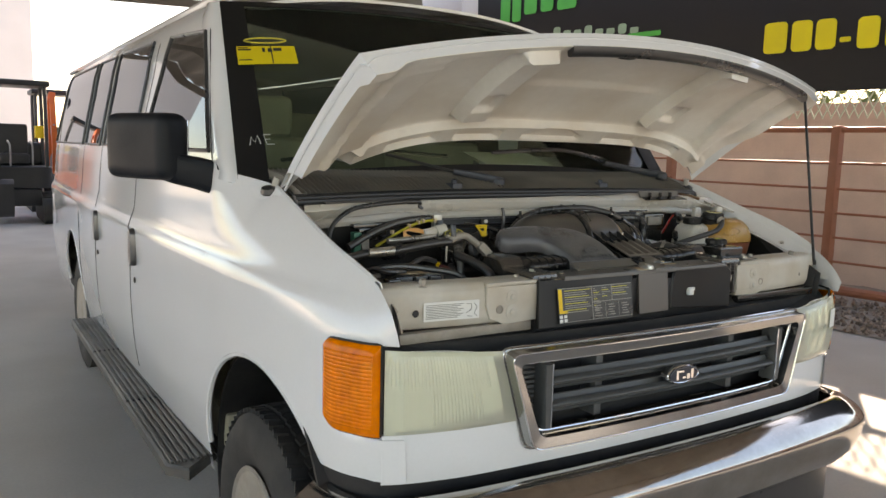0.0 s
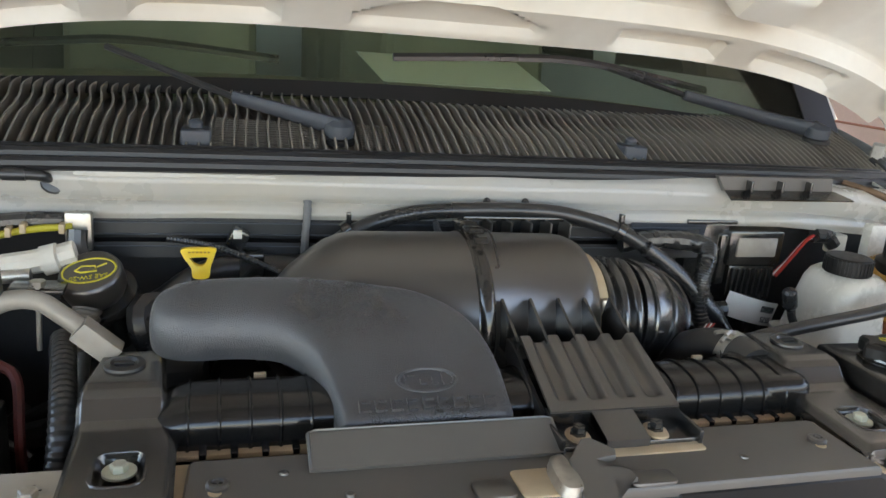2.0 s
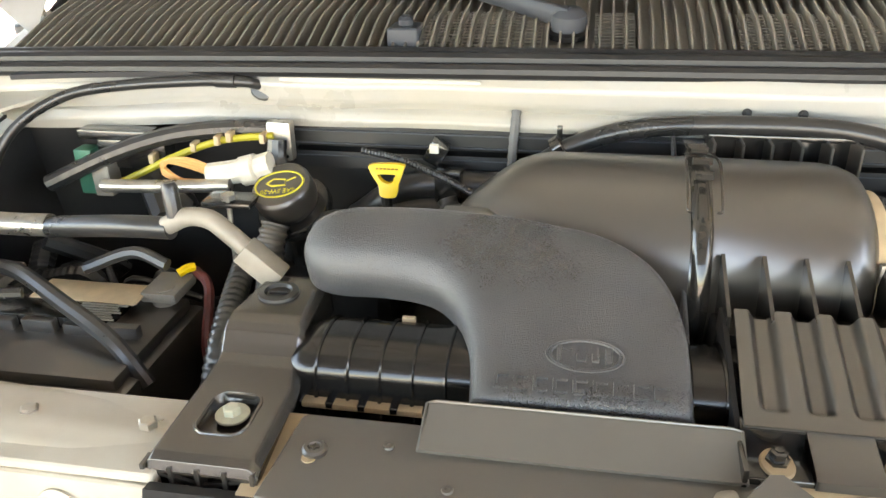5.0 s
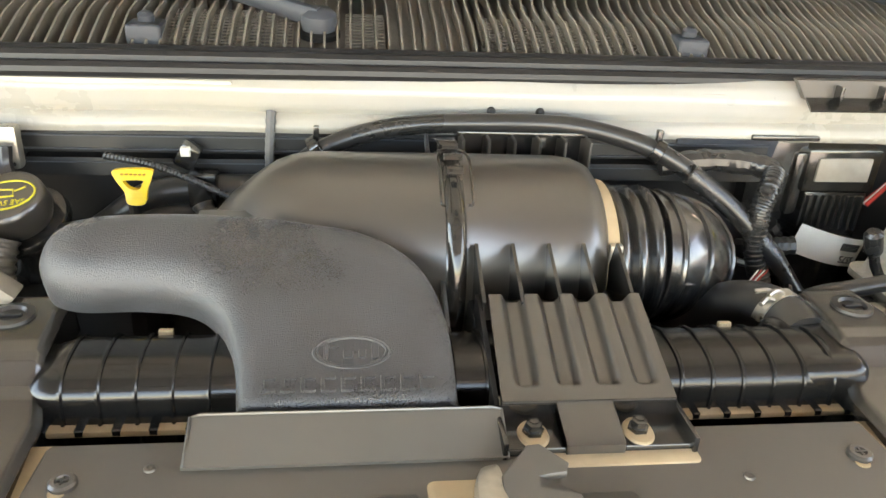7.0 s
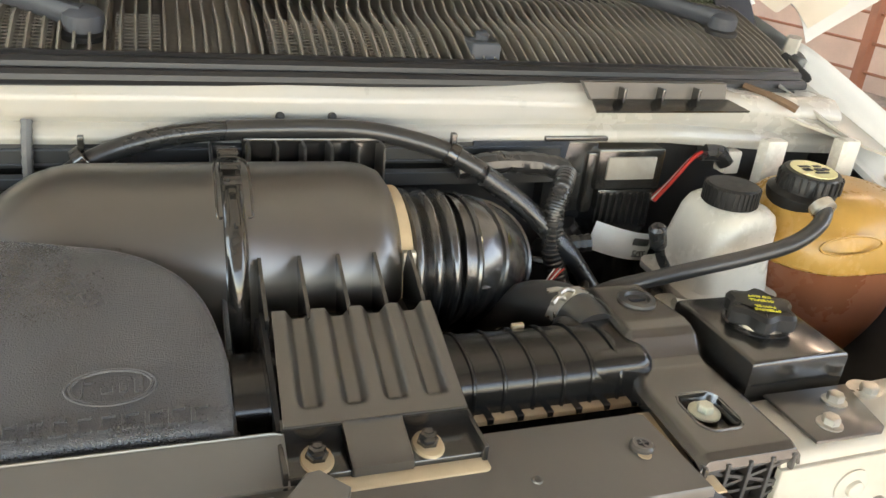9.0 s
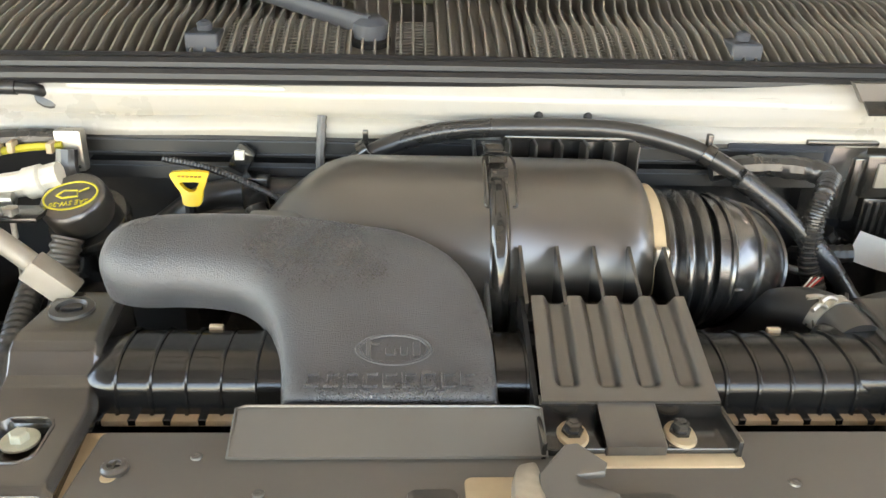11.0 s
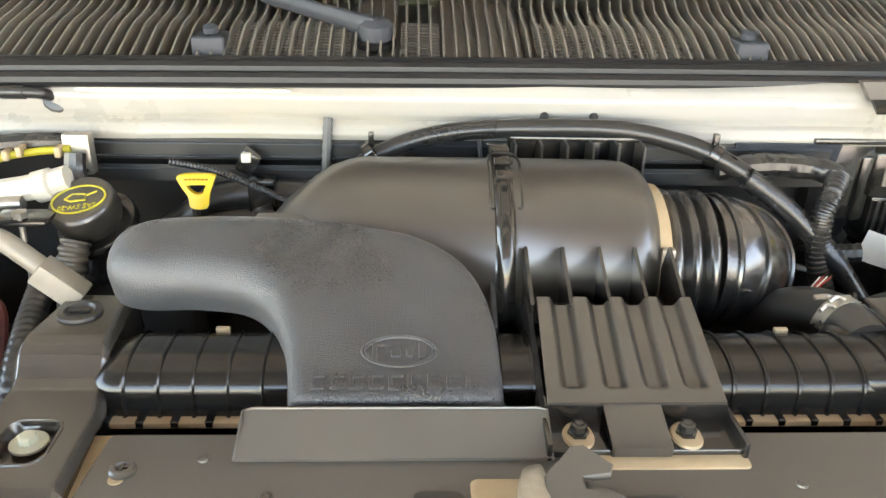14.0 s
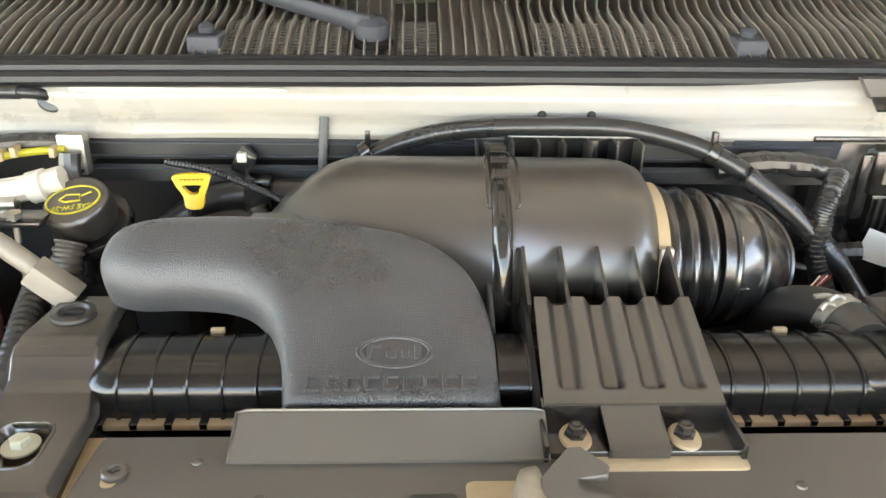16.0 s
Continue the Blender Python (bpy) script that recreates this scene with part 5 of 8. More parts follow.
bm = bmesh.new()
sheet(bm, lambda u, v: cowl_at(-0.835 + 1.71 * u, v, -0.024), 64, 12, thick=0.003)
part("cowl_base", bm, DULL, cowl)
bm = bmesh.new()
sheet(bm, lambda u, v: cowl_at(-0.835 + 1.71 * u, -0.01 + 0.07 * v, 0.001 - 0.006 * abs(2 * v - 1)), 80, 4, thick=0.003)
part("cowl_front_edge", bm, COWL, cowl)
for (x0, x1) in ((-0.30, -0.16), (-0.10, -0.055), (0.06, 0.26)):
    bm = bmesh.new()
    nx, ny = int((x1 - x0) / 0.006), 13
    for i in range(nx + 1):
        x = x0 + (x1 - x0) * i / nx
        tube(bm, [cowl_at(x, 0.06, -0.008), cowl_at(x, 0.42, -0.008)], 0.0009, 4, 1, smooth=False)
    for j in range(ny + 1):
        v = 0.06 + 0.36 * j / ny
        tube(bm, [cowl_at(x0, v, -0.008), cowl_at(x1, v, -0.008)], 0.0009, 4, 1, smooth=False)
    tagged(part("cowl_screen", bm, COWL, cowl, smooth=False), "fine mesh screen", kind="stuff")
N_SLAT = 118
for k in range(N_SLAT):
    x = -0.8588 + 0.01468 * k
    if abs(x + 0.10) < 0.002 or x < -0.833:
        continue
    bm = bmesh.new()

    def slat(u, v, x=x):
        wave = 0.0048 * math.sin(2 * math.pi * min(1, max(0, (u - 0.30) / 0.66)) - math.pi) * max(-1, min(1, (x + 0.06) / 0.22))
        p = cowl_at(x + wave, 0.02 + 0.96 * u, -0.022 + 0.024 * v)
        return p
    sheet(bm, slat, 18, 1, thick=0.0024)
    part("slat", bm, COWL, cowl, smooth=False)
for x0, x1 in ((-0.158, -0.105), (-0.05, 0.045)):
    bm = bmesh.new()
    sheet(bm, lambda u, v, x0=x0, x1=x1: cowl_at(x0 + (x1 - x0) * u, 0.03 + 0.95 * v, -0.014), 4, 8, thick=0.003)
    part("cowl_blank", bm, COWL, cowl)
for x in (-0.318, 0.318):
    c = cowl_at(x, 0.12)
    bm = bmesh.new()
    box(bm, x - 0.019, x + 0.019, c.y - 0.014, c.y + 0.03, c.z - 0.012, c.z + 0.012, 0.005, 3)
    lathe(bm, [(0.009, 0.01), (0.009, 0.02), (0.005, 0.023), (0, 0.023)], (x, c.y + 0.012, c.z), (0, -0.2, 1), 12)
    part("cowl_fastener", bm, BLUEGREY, cowl)

# wipers
for arm, blade in (([(-0.130, 0.648, 1.400), (-0.18, 0.668, 1.411), (-0.27, 0.708, 1.428), (-0.45, 0.84, 1.478)], [(-0.75, 1.0, 1.45), (-0.55, 0.93, 1.475), (-0.42, 0.89, 1.487), (-0.2, 0.86, 1.475)]),
                        ([(0.742, 0.745, 1.420), (0.68, 0.80, 1.432), (0.52, 0.84, 1.462), (0.34, 0.85, 1.505)], [(0.60, 0.90, 1.47), (0.33, 0.845, 1.505), (0.18, 0.84, 1.505), (-0.02, 0.845, 1.492)])):
    wiper = new("wiper")
    wiper.parent = van
    tagged(wiper, "faded blue-grey wiper arm with black blade")
    bm = bmesh.new()
    tube(bm, arm[:3], lambda t: 0.017 - 0.006 * t, 12, 6, squash=0.7)
    lathe(bm, [(0.020, -0.012), (0.0215, -0.004), (0.0205, 0.006), (0.014, 0.012), (0, 0.014)], arm[0], (0, -0.15, 1), 24)
    part("wiper_arm", bm, BLUEGREY, wiper)
    bm = bmesh.new()
    tube(bm, arm[2:], 0.005, 8, 4)
    part("wiper_rod", bm, RUBBER, wiper)
    bm = bmesh.new()
    tube(bm, blade, 0.006, 6, 6, squash=1.4)
    part("wiper_blade", bm, RUBBER, wiper)
    bm = bmesh.new()
    lathe(bm, [(0.024, 0), (0.024, 0.006), (0.018, 0.008)], (arm[0][0], arm[0][1], arm[0][2] - 0.019), (0, -0.15, 1), 20)
    part("wiper_grommet", bm, DARK, wiper)

# black drip channel on the ledge
drip_y = lambda a: 0.549 + 0.05 * max(0, a - 0.41) ** 1.2
bm = bmesh.new()
pillow(bm, [(0.412, 1.369), (0.622, 1.369), (0.626, 1.348), (0.428, 1.346)], [(0, -0.006), (0, 0.002), (0.001, 0.003)], lambda a, b, h: Vector((a, drip_y(a) - h, b)), smooth=False)
drip = part("drip_channel", bm, DULL, van, "black plastic drip channel")
bm = bmesh.new()
sheet(bm, lambda u, v: Vector((0.428 + 0.20 * u + (0.012 - 0.0 * u) * v * (2.0 * u - 0.3), drip_y(0.43 + 0.2 * u) - 0.004 - 0.022 * v, 1.349 - 0.009 * v)), 12, 4, thick=0.0025)
part("channel_lip", bm, GLOSS, drip)
for a in (0.465, 0.52, 0.573):
    bm = bmesh.new()
    box(bm, a - 0.002, a + 0.002, drip_y(a) - 0.016, drip_y(a) - 0.001, 1.347, 1.364, 0.001)
    part("channel_rib", bm, GLOSS, drip)
bm = bmesh.new()
sheet(bm, lambda u, v: Vector((0.285 + 0.125 * u, 0.552 + 0.006 * v, 1.296 - 0.026 * v)), 6, 3, thick=0.003)
part("firewall_panel", bm, BLUEGREY, van)
# thin paler bars put in as the glossy highlight lines along the trough
bm = bmesh.new()
for z_ in (1.2735, 1.2585, 1.2885):
    box(bm, -0.44, 0.40, 0.5475, 0.553, z_ - 0.0009, z_ + 0.0009, 0.0005)
part("trough_glint", bm, BLUEGREY, van)

# radiator support, left and right of the radiator
for s in (-1, 1):
    sup = new("radiator_support")
    sup.parent = van
    tagged(sup, "cream painted radiator support member, grimy on top")
    bm = bmesh.new()
    prof = [(0.186, 1.120), (0.185, 1.158), (0.178, 1.168), (0.14, 1.172), (0.112, 1.168), (0.106, 1.155), (0.104, 1.09), (0.11, 1.075), (0.14, 1.07)]

    def member(u, v, s=s):
        f = v * (len(prof) - 1)
        i = min(int(f), len(prof) - 2)
        y, z = [prof[i][k] + (prof[i + 1][k] - prof[i][k]) * (f - i) for k in (0, 1)]
        return Vector((s * (0.40 + (0.43 if s < 0 else 0.46) * u), y + 0.045 * u ** 3, z + 0.006 * math.sin(3.0 * u) * (1 if v < 0.5 else 0.3)))
    sheet(bm, member, 24, 42, thick=-0.004)
    part("crossmember", bm, CREAM, sup, angle=50)
    bm = bmesh.new()
    pillow(bm, [(s * 0.398, 1.165), (s * 0.398, 1.072), (s * 0.50, 1.068), (s * 0.545, 1.085), (s * 0.556, 1.12), (s * 0.556, 1.167)], [(0, -0.004), (0, 0.006), (0.002, 0.008)] if s < 0 else [(0, -0.004), (0, 0.001), (0.001, 0.002)], lambda a, b, h: Vector((a, 0.104 - h, b)), smooth=False)
    if s < 0:
        box(bm, -0.556, -0.398, 0.098, 0.186, 1.166, 1.1755, 0.004, 3)
    part("end_plate", bm, CREAM, sup)
    for x, z in ((0.478, 1.137), (0.479, 1.099)):
        bm = bmesh.new()
        lathe(bm, [(0.0175, 0), (0.0175, 0.0015), (0.012, 0.003), (0.0085, 0.0032), (0.0082, 0.0065), (0.006, 0.0078), (0, 0.0078)], (s * x, 0.095 if s < 0 else 0.1015, z), (0, -1, 0), 18)
        part("plate_bolt", bm, CREAM, sup)
    bm = bmesh.new()
    lathe(bm, [(0.011, 0.0), (0.011, 0.002), (0.0085, 0.0022), (0.008, -0.004), (0, -0.004)], (s * 0.516, 0.0955 if s < 0 else 0.1015, 1.108), (0, -1, 0), 16)
    part("plate_hole", bm, ALU, sup)
    if s < 0:
        for x, y in ((0.53, 0.149), (0.427, 0.148)):
            hexbolt("top_bolt", (s * x, y, 1.174), sup, 0.0075, 0.009, 0.015)
    hexbolt("latch_bolt", (s * 0.717, 0.138, 1.174), sup, 0.009, 0.018, 0.014, (0, -0.2, 1), ALU)
    bm = bmesh.new()
    lathe(bm, [(0.009, 0), (0.008, 0.0015), (0, 0.0015)], (s * 0.742, 0.121, 1.112), (0, -1, 0), 16)
    part("slot_hole", bm, DARK, sup)
    # dark sheet in place of the shaded air gap, and lower ledge under the member
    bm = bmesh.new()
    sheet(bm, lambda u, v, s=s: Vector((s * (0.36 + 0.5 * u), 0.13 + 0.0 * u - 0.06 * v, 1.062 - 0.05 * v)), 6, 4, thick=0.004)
    part("gap_shade_sheet", bm, DARK, sup)
    bm = bmesh.new()
    box(bm, min(s * 0.41, s * 0.80), max(s * 0.41, s * 0.80), 0.10, 0.125, 1.045, 1.07, 0.004)
    part("lower_lip", bm, ALU if s < 0 else GLOSS, sup)
    if s < 0:
        bm = bmesh.new()
        pillow(bm, rrect(-0.725, -0.575, 1.092, 1.138, 0.002), [(0, 0), (0, 0.0008)], lambda a, b, h: Vector((a, 0.0985 - h + 0.045 * ((-a - 0.4) / 0.46) ** 3 - 0.001, b)), smooth=False)
        part("support_label", bm, PAPER, sup, "white printed label")
        for k in range(9):
            z = 1.131 - 0.004 * k
            bm = bmesh.new()
            pillow(bm, rrect(-0.72, -0.62 - 0.008 * (k % 3), z - 0.001, z + 0.0008, 0.0003, 1), [(0, 0), (0, 0.0005)], lambda a, b, h: Vector((a, 0.0965 - h + 0.045 * ((-a - 0.4) / 0.46) ** 3, b)), smooth=False)
            part("label_line", bm, GREYPRINT, sup)
        bm = bmesh.new()
        for pts in (((-0.612, 1.13), (-0.598, 1.13), (-0.598, 1.115), (-0.612, 1.108)), ((-0.59, 1.13), (-0.582, 1.12), (-0.59, 1.105), (-0.582, 1.098)), ((-0.61, 1.1), (-0.596, 1.098))):
            tube(bm, [(x, 0.0957 + 0.045 * ((-x - 0.4) / 0.46) ** 3, z) for x, z in pts], 0.0009, 5, 1, smooth=False)
        part("label_diagram", bm, GREYPRINT, sup)
    else:
        bm = bmesh.new()
        prism(bm, [(0.436, 0.112), (0.505, 0.112), (0.514, 0.118), (0.528, 0.178), (0.436, 0.178)], flat(1.1785), 0.003)
        part("bolt_tab", bm, BLACK, sup)
        for x, y in ((0.494, 0.156), (0.464, 0.129)):
            hexbolt("tab_bolt", (x, y, 1.1815), sup, 0.0075, 0.009, 0.011)
        hexbolt("ledge_bolt", (0.544, 0.166, 1.1775), sup, 0.008, 0.009, 0.019)

# black top cover over the radiator, with its front faces
cover = thing("radiator_cover", "dusty black plastic cover over the radiator support", "engine cover", at=(0, 0.12, 1.178))
bm = bmesh.new()
pillow(bm, [(-0.317, 0.085), (-0.312, 0.176), (-0.308, 0.180), (0.308, 0.180), (0.314, 0.176), (0.319, 0.085)], [(0, -0.008), (0, 0.0), (0.003, 0.003)], flat(1.176), smooth=False)
under(cover, part("top_plate", bm, DULL))
bm = bmesh.new()
sheet(bm, lambda u, v: Vector((-0.40 + 0.33 * u - 0.012 * v, 0.088 - 0.022 * v, 1.172 - 0.118 * v)), 6, 6, thick=0.01)
under(cover, part("label_panel", bm, TRIMBLACK))
bm = bmesh.new()
sheet(bm, lambda u, v: Vector((-0.052 + 0.115 * u, 0.082 - 0.012 * v, 1.170 - 0.11 * v)), 6, 6, thick=0.01)
under(cover, part("centre_panel", bm, BLACK))
bm = bmesh.new()
pillow(bm, [(0.085, 1.06), (0.345, 1.045), (0.348, 1.155), (0.32, 1.1735), (0.10, 1.1735), (0.085, 1.15)], [(0, -0.01), (0, 0.004), (0.005, 0.009)], lambda a, b, h: Vector((a, 0.09 - h + 0.12 * max(0, b - 1.15), b)), smooth=False)
under(cover, part("side_panel", bm, TRIMBLACK))
bm = bmesh.new()
box(bm, 0.148, 0.168, 0.070, 0.083, 1.096, 1.114, 0.003)
box(bm, 0.152, 0.176, 0.073, 0.083, 1.108, 1.118, 0.003)
under(cover, part("white_clip", bm, PAPER))
# solid dark boxes drawn in place of shaded gaps between the front panels
bm = bmesh.new()
box(bm, -0.07, -0.05, 0.085, 0.12, 1.06, 1.16, 0.004)
box(bm, 0.064, 0.085, 0.085, 0.12, 1.05, 1.15, 0.004)
box(bm, -0.40, 0.36, 0.10, 0.13, 1.03, 1.1, 0.004)
under(cover, part("recess", bm, DARK))
# printed label on the front panel
LABELBG = mat("label_black", (0.02, 0.02, 0.022), 0.3, coat=0.3)
lab = lambda a, b, h: Vector((a, 0.0872 - 0.022 * ((1.172 - b) / 0.118) - h - 0.0045, b))


def label_bar(x0, x1, z0, z1, m, h=0.0006, name="label_mark"):
    bm = bmesh.new()
    pillow(bm, rrect(x0, x1, z0, z1, min(0.0008, (z1 - z0) * 0.3), 1), [(0, 0), (0, h)], lab, smooth=False)
    under(cover, part(name, bm, m))


label_bar(-0.348, -0.085, 1.062, 1.150, LABELBG, 0.0008, "fan_label")
label_bar(-0.346, -0.334, 1.092, 1.148, YELLOW, 0.0014)
label_bar(-0.346, -0.318, 1.086, 1.0935, YELLOW, 0.0014)
for x, z in ((-0.341, 1.078), (-0.326, 1.078), (-0.341, 1.068), (-0.326, 1.068)):
    label_bar(x - 0.005, x + 0.005, z - 0.004, z + 0.004, PAPER, 0.0014)
for c, (xa, xb) in enumerate(((-0.325, -0.235), (-0.225, -0.20), (-0.195, -0.165), (-0.158, -0.095))):
    for k in range(11):
        z = 1.143 - 0.0055 * k
        if c > 1 and k > 4:
            break
        label_bar(xa, xb - 0.006 * ((k * 7 + c * 3) % 4), z - 0.0012, z + 0.0006, GREYPRINT if (k + c) % 3 else YELPRINT, 0.0014)
for xa, xb, za, zb in ((-0.232, -0.23, 1.064, 1.148), (-0.16, -0.158, 1.108, 1.148), (-0.232, -0.087, 1.107, 1.109), (-0.185, -0.184, 1.066, 1.105), (-0.137, -0.136, 1.066, 1.105), (-0.348, -0.086, 1.0625, 1.064), (-0.348, -0.086, 1.148, 1.150)):
    label_bar(xa, xb, za, zb, GREYPRINT, 0.0014)
for x in (-0.21, -0.162, -0.112):
    for k in range(5):
        label_bar(x - 0.014 + 0.003 * (k % 2), x + 0.012 - 0.004 * (k % 3), 1.07 + 0.0065 * k, 1.0725 + 0.0065 * k, GREYPRINT, 0.0014)
# rivets and screws
for x in (-0.288, 0.287):
    bm = bmesh.new()
    lathe(bm, [(0.0095, 0), (0.0095, 0.003), (0.0078, 0.0048), (0.005, 0.005), (0.004, 0.0035), (0, 0.0035)], (x, 0.137, 1.179), (0, 0, 1), 20)
    box(bm, x - 0.004, x + 0.004, 0.1363, 0.1377, 1.1822, 1.184, 0)
    box(bm, x - 0.0007, x + 0.0007, 0.133, 0.141, 1.1822, 1.184, 0)
    under(cover, part("push_rivet", bm, BLACK))
    bm = bmesh.new()
    lathe(bm, [(0.0055, 0), (0.0055, 0.0008), (0, 0.0008)], (x - 0.002, 0.129, 1.179), (0, 0, 1), 14)
    under(cover, part("rivet_stain", bm, TAN))
for x, y in ((-0.185, 0.112), (0.19, 0.12), (-0.235, 0.15)):
    bm = bmesh.new()
    lathe(bm, [(0.0045, 0), (0.004, 0.0015), (0.002, 0.002), (0, 0.001)], (x, y, 1.179), (0, 0, 1), 12)
    under(cover, part("screw_dimple", bm, BLACK))
# deflector plate leaning on the cover
bm = bmesh.new()
dp = lambda a, b, h: Vector((a, 0.146 + 0.040 * b - 0.4 * h, 1.181 + 0.014 * b + 0.9 * h))
pillow(bm, rrect(-0.214, 0.018, 0.0, 1.0, 0.012), [(0, -0.004), (0, 0.0), (0.002, 0.002)], lambda a, b, h: dp(a, b, h), smooth=False)
under(cover, part("deflector", bm, GREYPLATE, label="grey-black deflector plate"))
bm = bmesh.new()
tube(bm, [dp(-0.212, 0.02, 0), dp(-0.212, 0.95, 0.003), dp(-0.205, 1.0, 0.003), dp(0.010, 1.0, 0.003), dp(0.017, 0.95, 0.003), dp(0.017, 0.02, 0)], 0.0012, 6, 1, smooth=False)
under(cover, part("deflector_rim", bm, BLACK))
# cream steel showing through, and the hood latch
bm = bmesh.new()
prism(bm, rrect(0.028, 0.162, 0.136, 0.158, 0.005), flat(1.1795), 0.0012)
under(cover, part("bare_steel", bm, TAN, label="cream painted steel under the cover"))
bm = bmesh.new()
prism(bm, rrect(-0.045, 0.012, 0.085, 0.127, 0.006), flat(1.1795), 0.0012)
under(cover, part("bare_steel", bm, TAN, label="cream painted steel under the cover"))
for pts in ([(-0.336, 0.188), (-0.306, 0.188), (-0.312, 0.088), (-0.334, 0.088)], [(0.306, 0.188), (0.336, 0.188), (0.334, 0.088), (0.312, 0.088)]):
    bm = bmesh.new()
    prism(bm, pts, flat(1.169), 0.002)
    under(cover, part("steel_edge", bm, TAN))
latch = thing("hood_latch", "black steel hood latch with an open hook", "latch", at=(0.02, 0.12, 1.18))
bm = bmesh.new()
lp = lambda a, b, h: Vector((a + 0.001, b - 0.018, 1.186 + h + 0.2 * (b - 0.10)))
pillow(bm, [(0.0, 0.085), (0.03, 0.082), (0.036, 0.104), (0.058, 0.106), (0.056, 0.116), (0.03, 0.122), (0.03, 0.13), (0.05, 0.133), (0.053, 0.141), (0.035, 0.158), (0.026, 0.157), (0.004, 0.132)], [(0, -0.003), (0, 0.001), (0.001, 0.002)], lp, smooth=False)
under(latch, part("latch_hook", bm, DULL))
bm = bmesh.new()
pillow(bm, [(-0.014, 0.08), (0.006, 0.08), (0.008, 0.125), (-0.002, 0.13), (-0.012, 0.12)], [(0, 0.0), (0.002, 0.010), (0.006, 0.012)], flat(1.181))
under(latch, part("latch_lever", bm, STEEL))
bm = bmesh.new()
prism(bm, rrect(0.055, 0.10, 0.085, 0.107, 0.006), flat(1.1805), 0.003)
under(latch, part("latch_base", bm, BLACK))
bm = bmesh.new()
prism(bm, rrect(-0.085, -0.05, 0.085, 0.112, 0.006), flat(1.1805), 0.003)
under(latch, part("latch_base", bm, BLACK))

# brackets over the radiator ends
for s in (-1, 1):
    br = thing("radiator_bracket", "dull black steel radiator bracket with a bolt in an oval recess", "bracket", "radiator brackets", at=(s * 0.37, 0.2, 1.187))
    bm = bmesh.new()
    pr = [(0.352, 1.175), (0.345, 1.206), (0.335, 1.212), (0.266, 1.2125), (0.254, 1.211), (0.246, 1.206), (0.240, 1.198), (0.234, 1.191), (0.224, 1.188), (0.114, 1.187), (0.106, 1.184), (0.104, 1.176)]
    xi = [(0.080, 0.320), (0.2, 0.322), (0.235, 0.332), (0.35, 0.340)]
    xo = [(0.080, 0.408), (0.2, 0.408), (0.235, 0.408), (0.27, 0.408), (0.35, 0.396)] if s < 0 else [(0.080, 0.416), (0.2, 0.414), (0.235, 0.411), (0.27, 0.409), (0.35, 0.396)]

    def strap(u, v, s=s):
        f = v * (len(pr) - 1)
        i = min(int(f), len(pr) - 2)
        y, z = [pr[i][k] + (pr[i + 1][k] - pr[i][k]) * (f - i) for k in (0, 1)]
        a, b = lerp_table(xi, y), lerp_table(xo, y)
        edge = 0.008 * max(0, abs(2 * u - 1) - 0.86) / 0.14
        return Vector((s * (a + (b - a) * u), y, z - edge))
    def solid(u, v, s=s):
        q = strap(u, v)
        return not (abs(abs(q.x) - 0.364) < 0.0185 and abs(q.y - 0.160) < 0.023)
    sheet(bm, strap, 48, 130, thick=0.004, keep=solid)
    under(br, part("bracket_strap", bm, BRACKET, angle=60))
    bm = bmesh.new()
    for xx in (xi, xo):
        line = [(s * (lerp_table(xx, y)), y, z - 0.01) for y, z in pr[1:-1]]
        low = [(p[0], p[1], min(p[2] - 0.012, 1.168)) for p in line]
        vs = [[bm.verts.new(p) for p in q] for q in (line, low)]
        for k in range(len(line) - 1):
            bm.faces.new((vs[0][k], vs[0][k + 1], vs[1][k + 1], vs[1][k]))
    under(br, part("bracket_flange", bm, BRACKET))
    # oval recess with its bolt
    bm = bmesh.new()
    ov = []
    for k in range(24):
        t = 2 * math.pi * k / 24
        ov.append((s * 0.364 + 0.019 * max(-1, min(1, 1.2 * math.cos(t))), 0.160 + 0.0235 * max(-1, min(1, 1.2 * math.sin(t)))))
    pillow(bm, ov, [(-0.004, -0.002), (-0.0025, 0.0004), (-0.001, 0.0004), (0.0015, -0.006), (0.004, -0.011)], flat(1.1878), smooth=False, bottom=False)
    under(br, part("bracket_recess", bm, BRACKET, angle=50))
    bm = bmesh.new()
    lathe(bm, [(0.0135, 0), (0.0135, 0.002), (0.0085, 0.0025)], (s * 0.364, 0.165, 1.181), (0, 0, 1), 22)
    lathe(bm, [(0.0075, 0.002), (0.0072, 0.008), (0.0058, 0.009), (0, 0.009)], (s * 0.364, 0.165, 1.181), (0, 0, 1), 6)
    under(br, part("bracket_bolt", bm, mat("greenish_zinc", (0.56, 0.56, 0.44), 0.4, metal=0.3, vary=0.1, scale=60), label="pale zinc hex bolt", angle=25))
    bm = bmesh.new()
    lathe(bm, [(0.019, 0), (0.0185, 0.003), (0.013, 0.004), (0.011, 0.001), (0.0, 0.001)], (s * 0.374, 0.302, 1.212), (0, 0, 1), 24)
    box(bm, s * 0.374 - 0.009, s * 0.374 + 0.009, 0.300, 0.304, 1.212, 1.2155, 0.0005, 1)
    under(br, part("grommet", bm, RUBBER))
    # webbed front face
    bm = bmesh.new()
    x0, x1 = sorted((s * 0.324, s * 0.408))
    box(bm, x0, x1, 0.114, 0.120, 1.08, 1.178, 0.002)
    under(br, part("front_plate", bm, DARK))
    for k in range(5):
        x = x0 + (x1 - x0) * k / 4
        bm = bmesh.new()
        box(bm, x - 0.0018, x + 0.0018, 0.103, 0.117, 1.08, 1.18, 0.0005, 1)
        under(br, part("web", bm, BLACK))
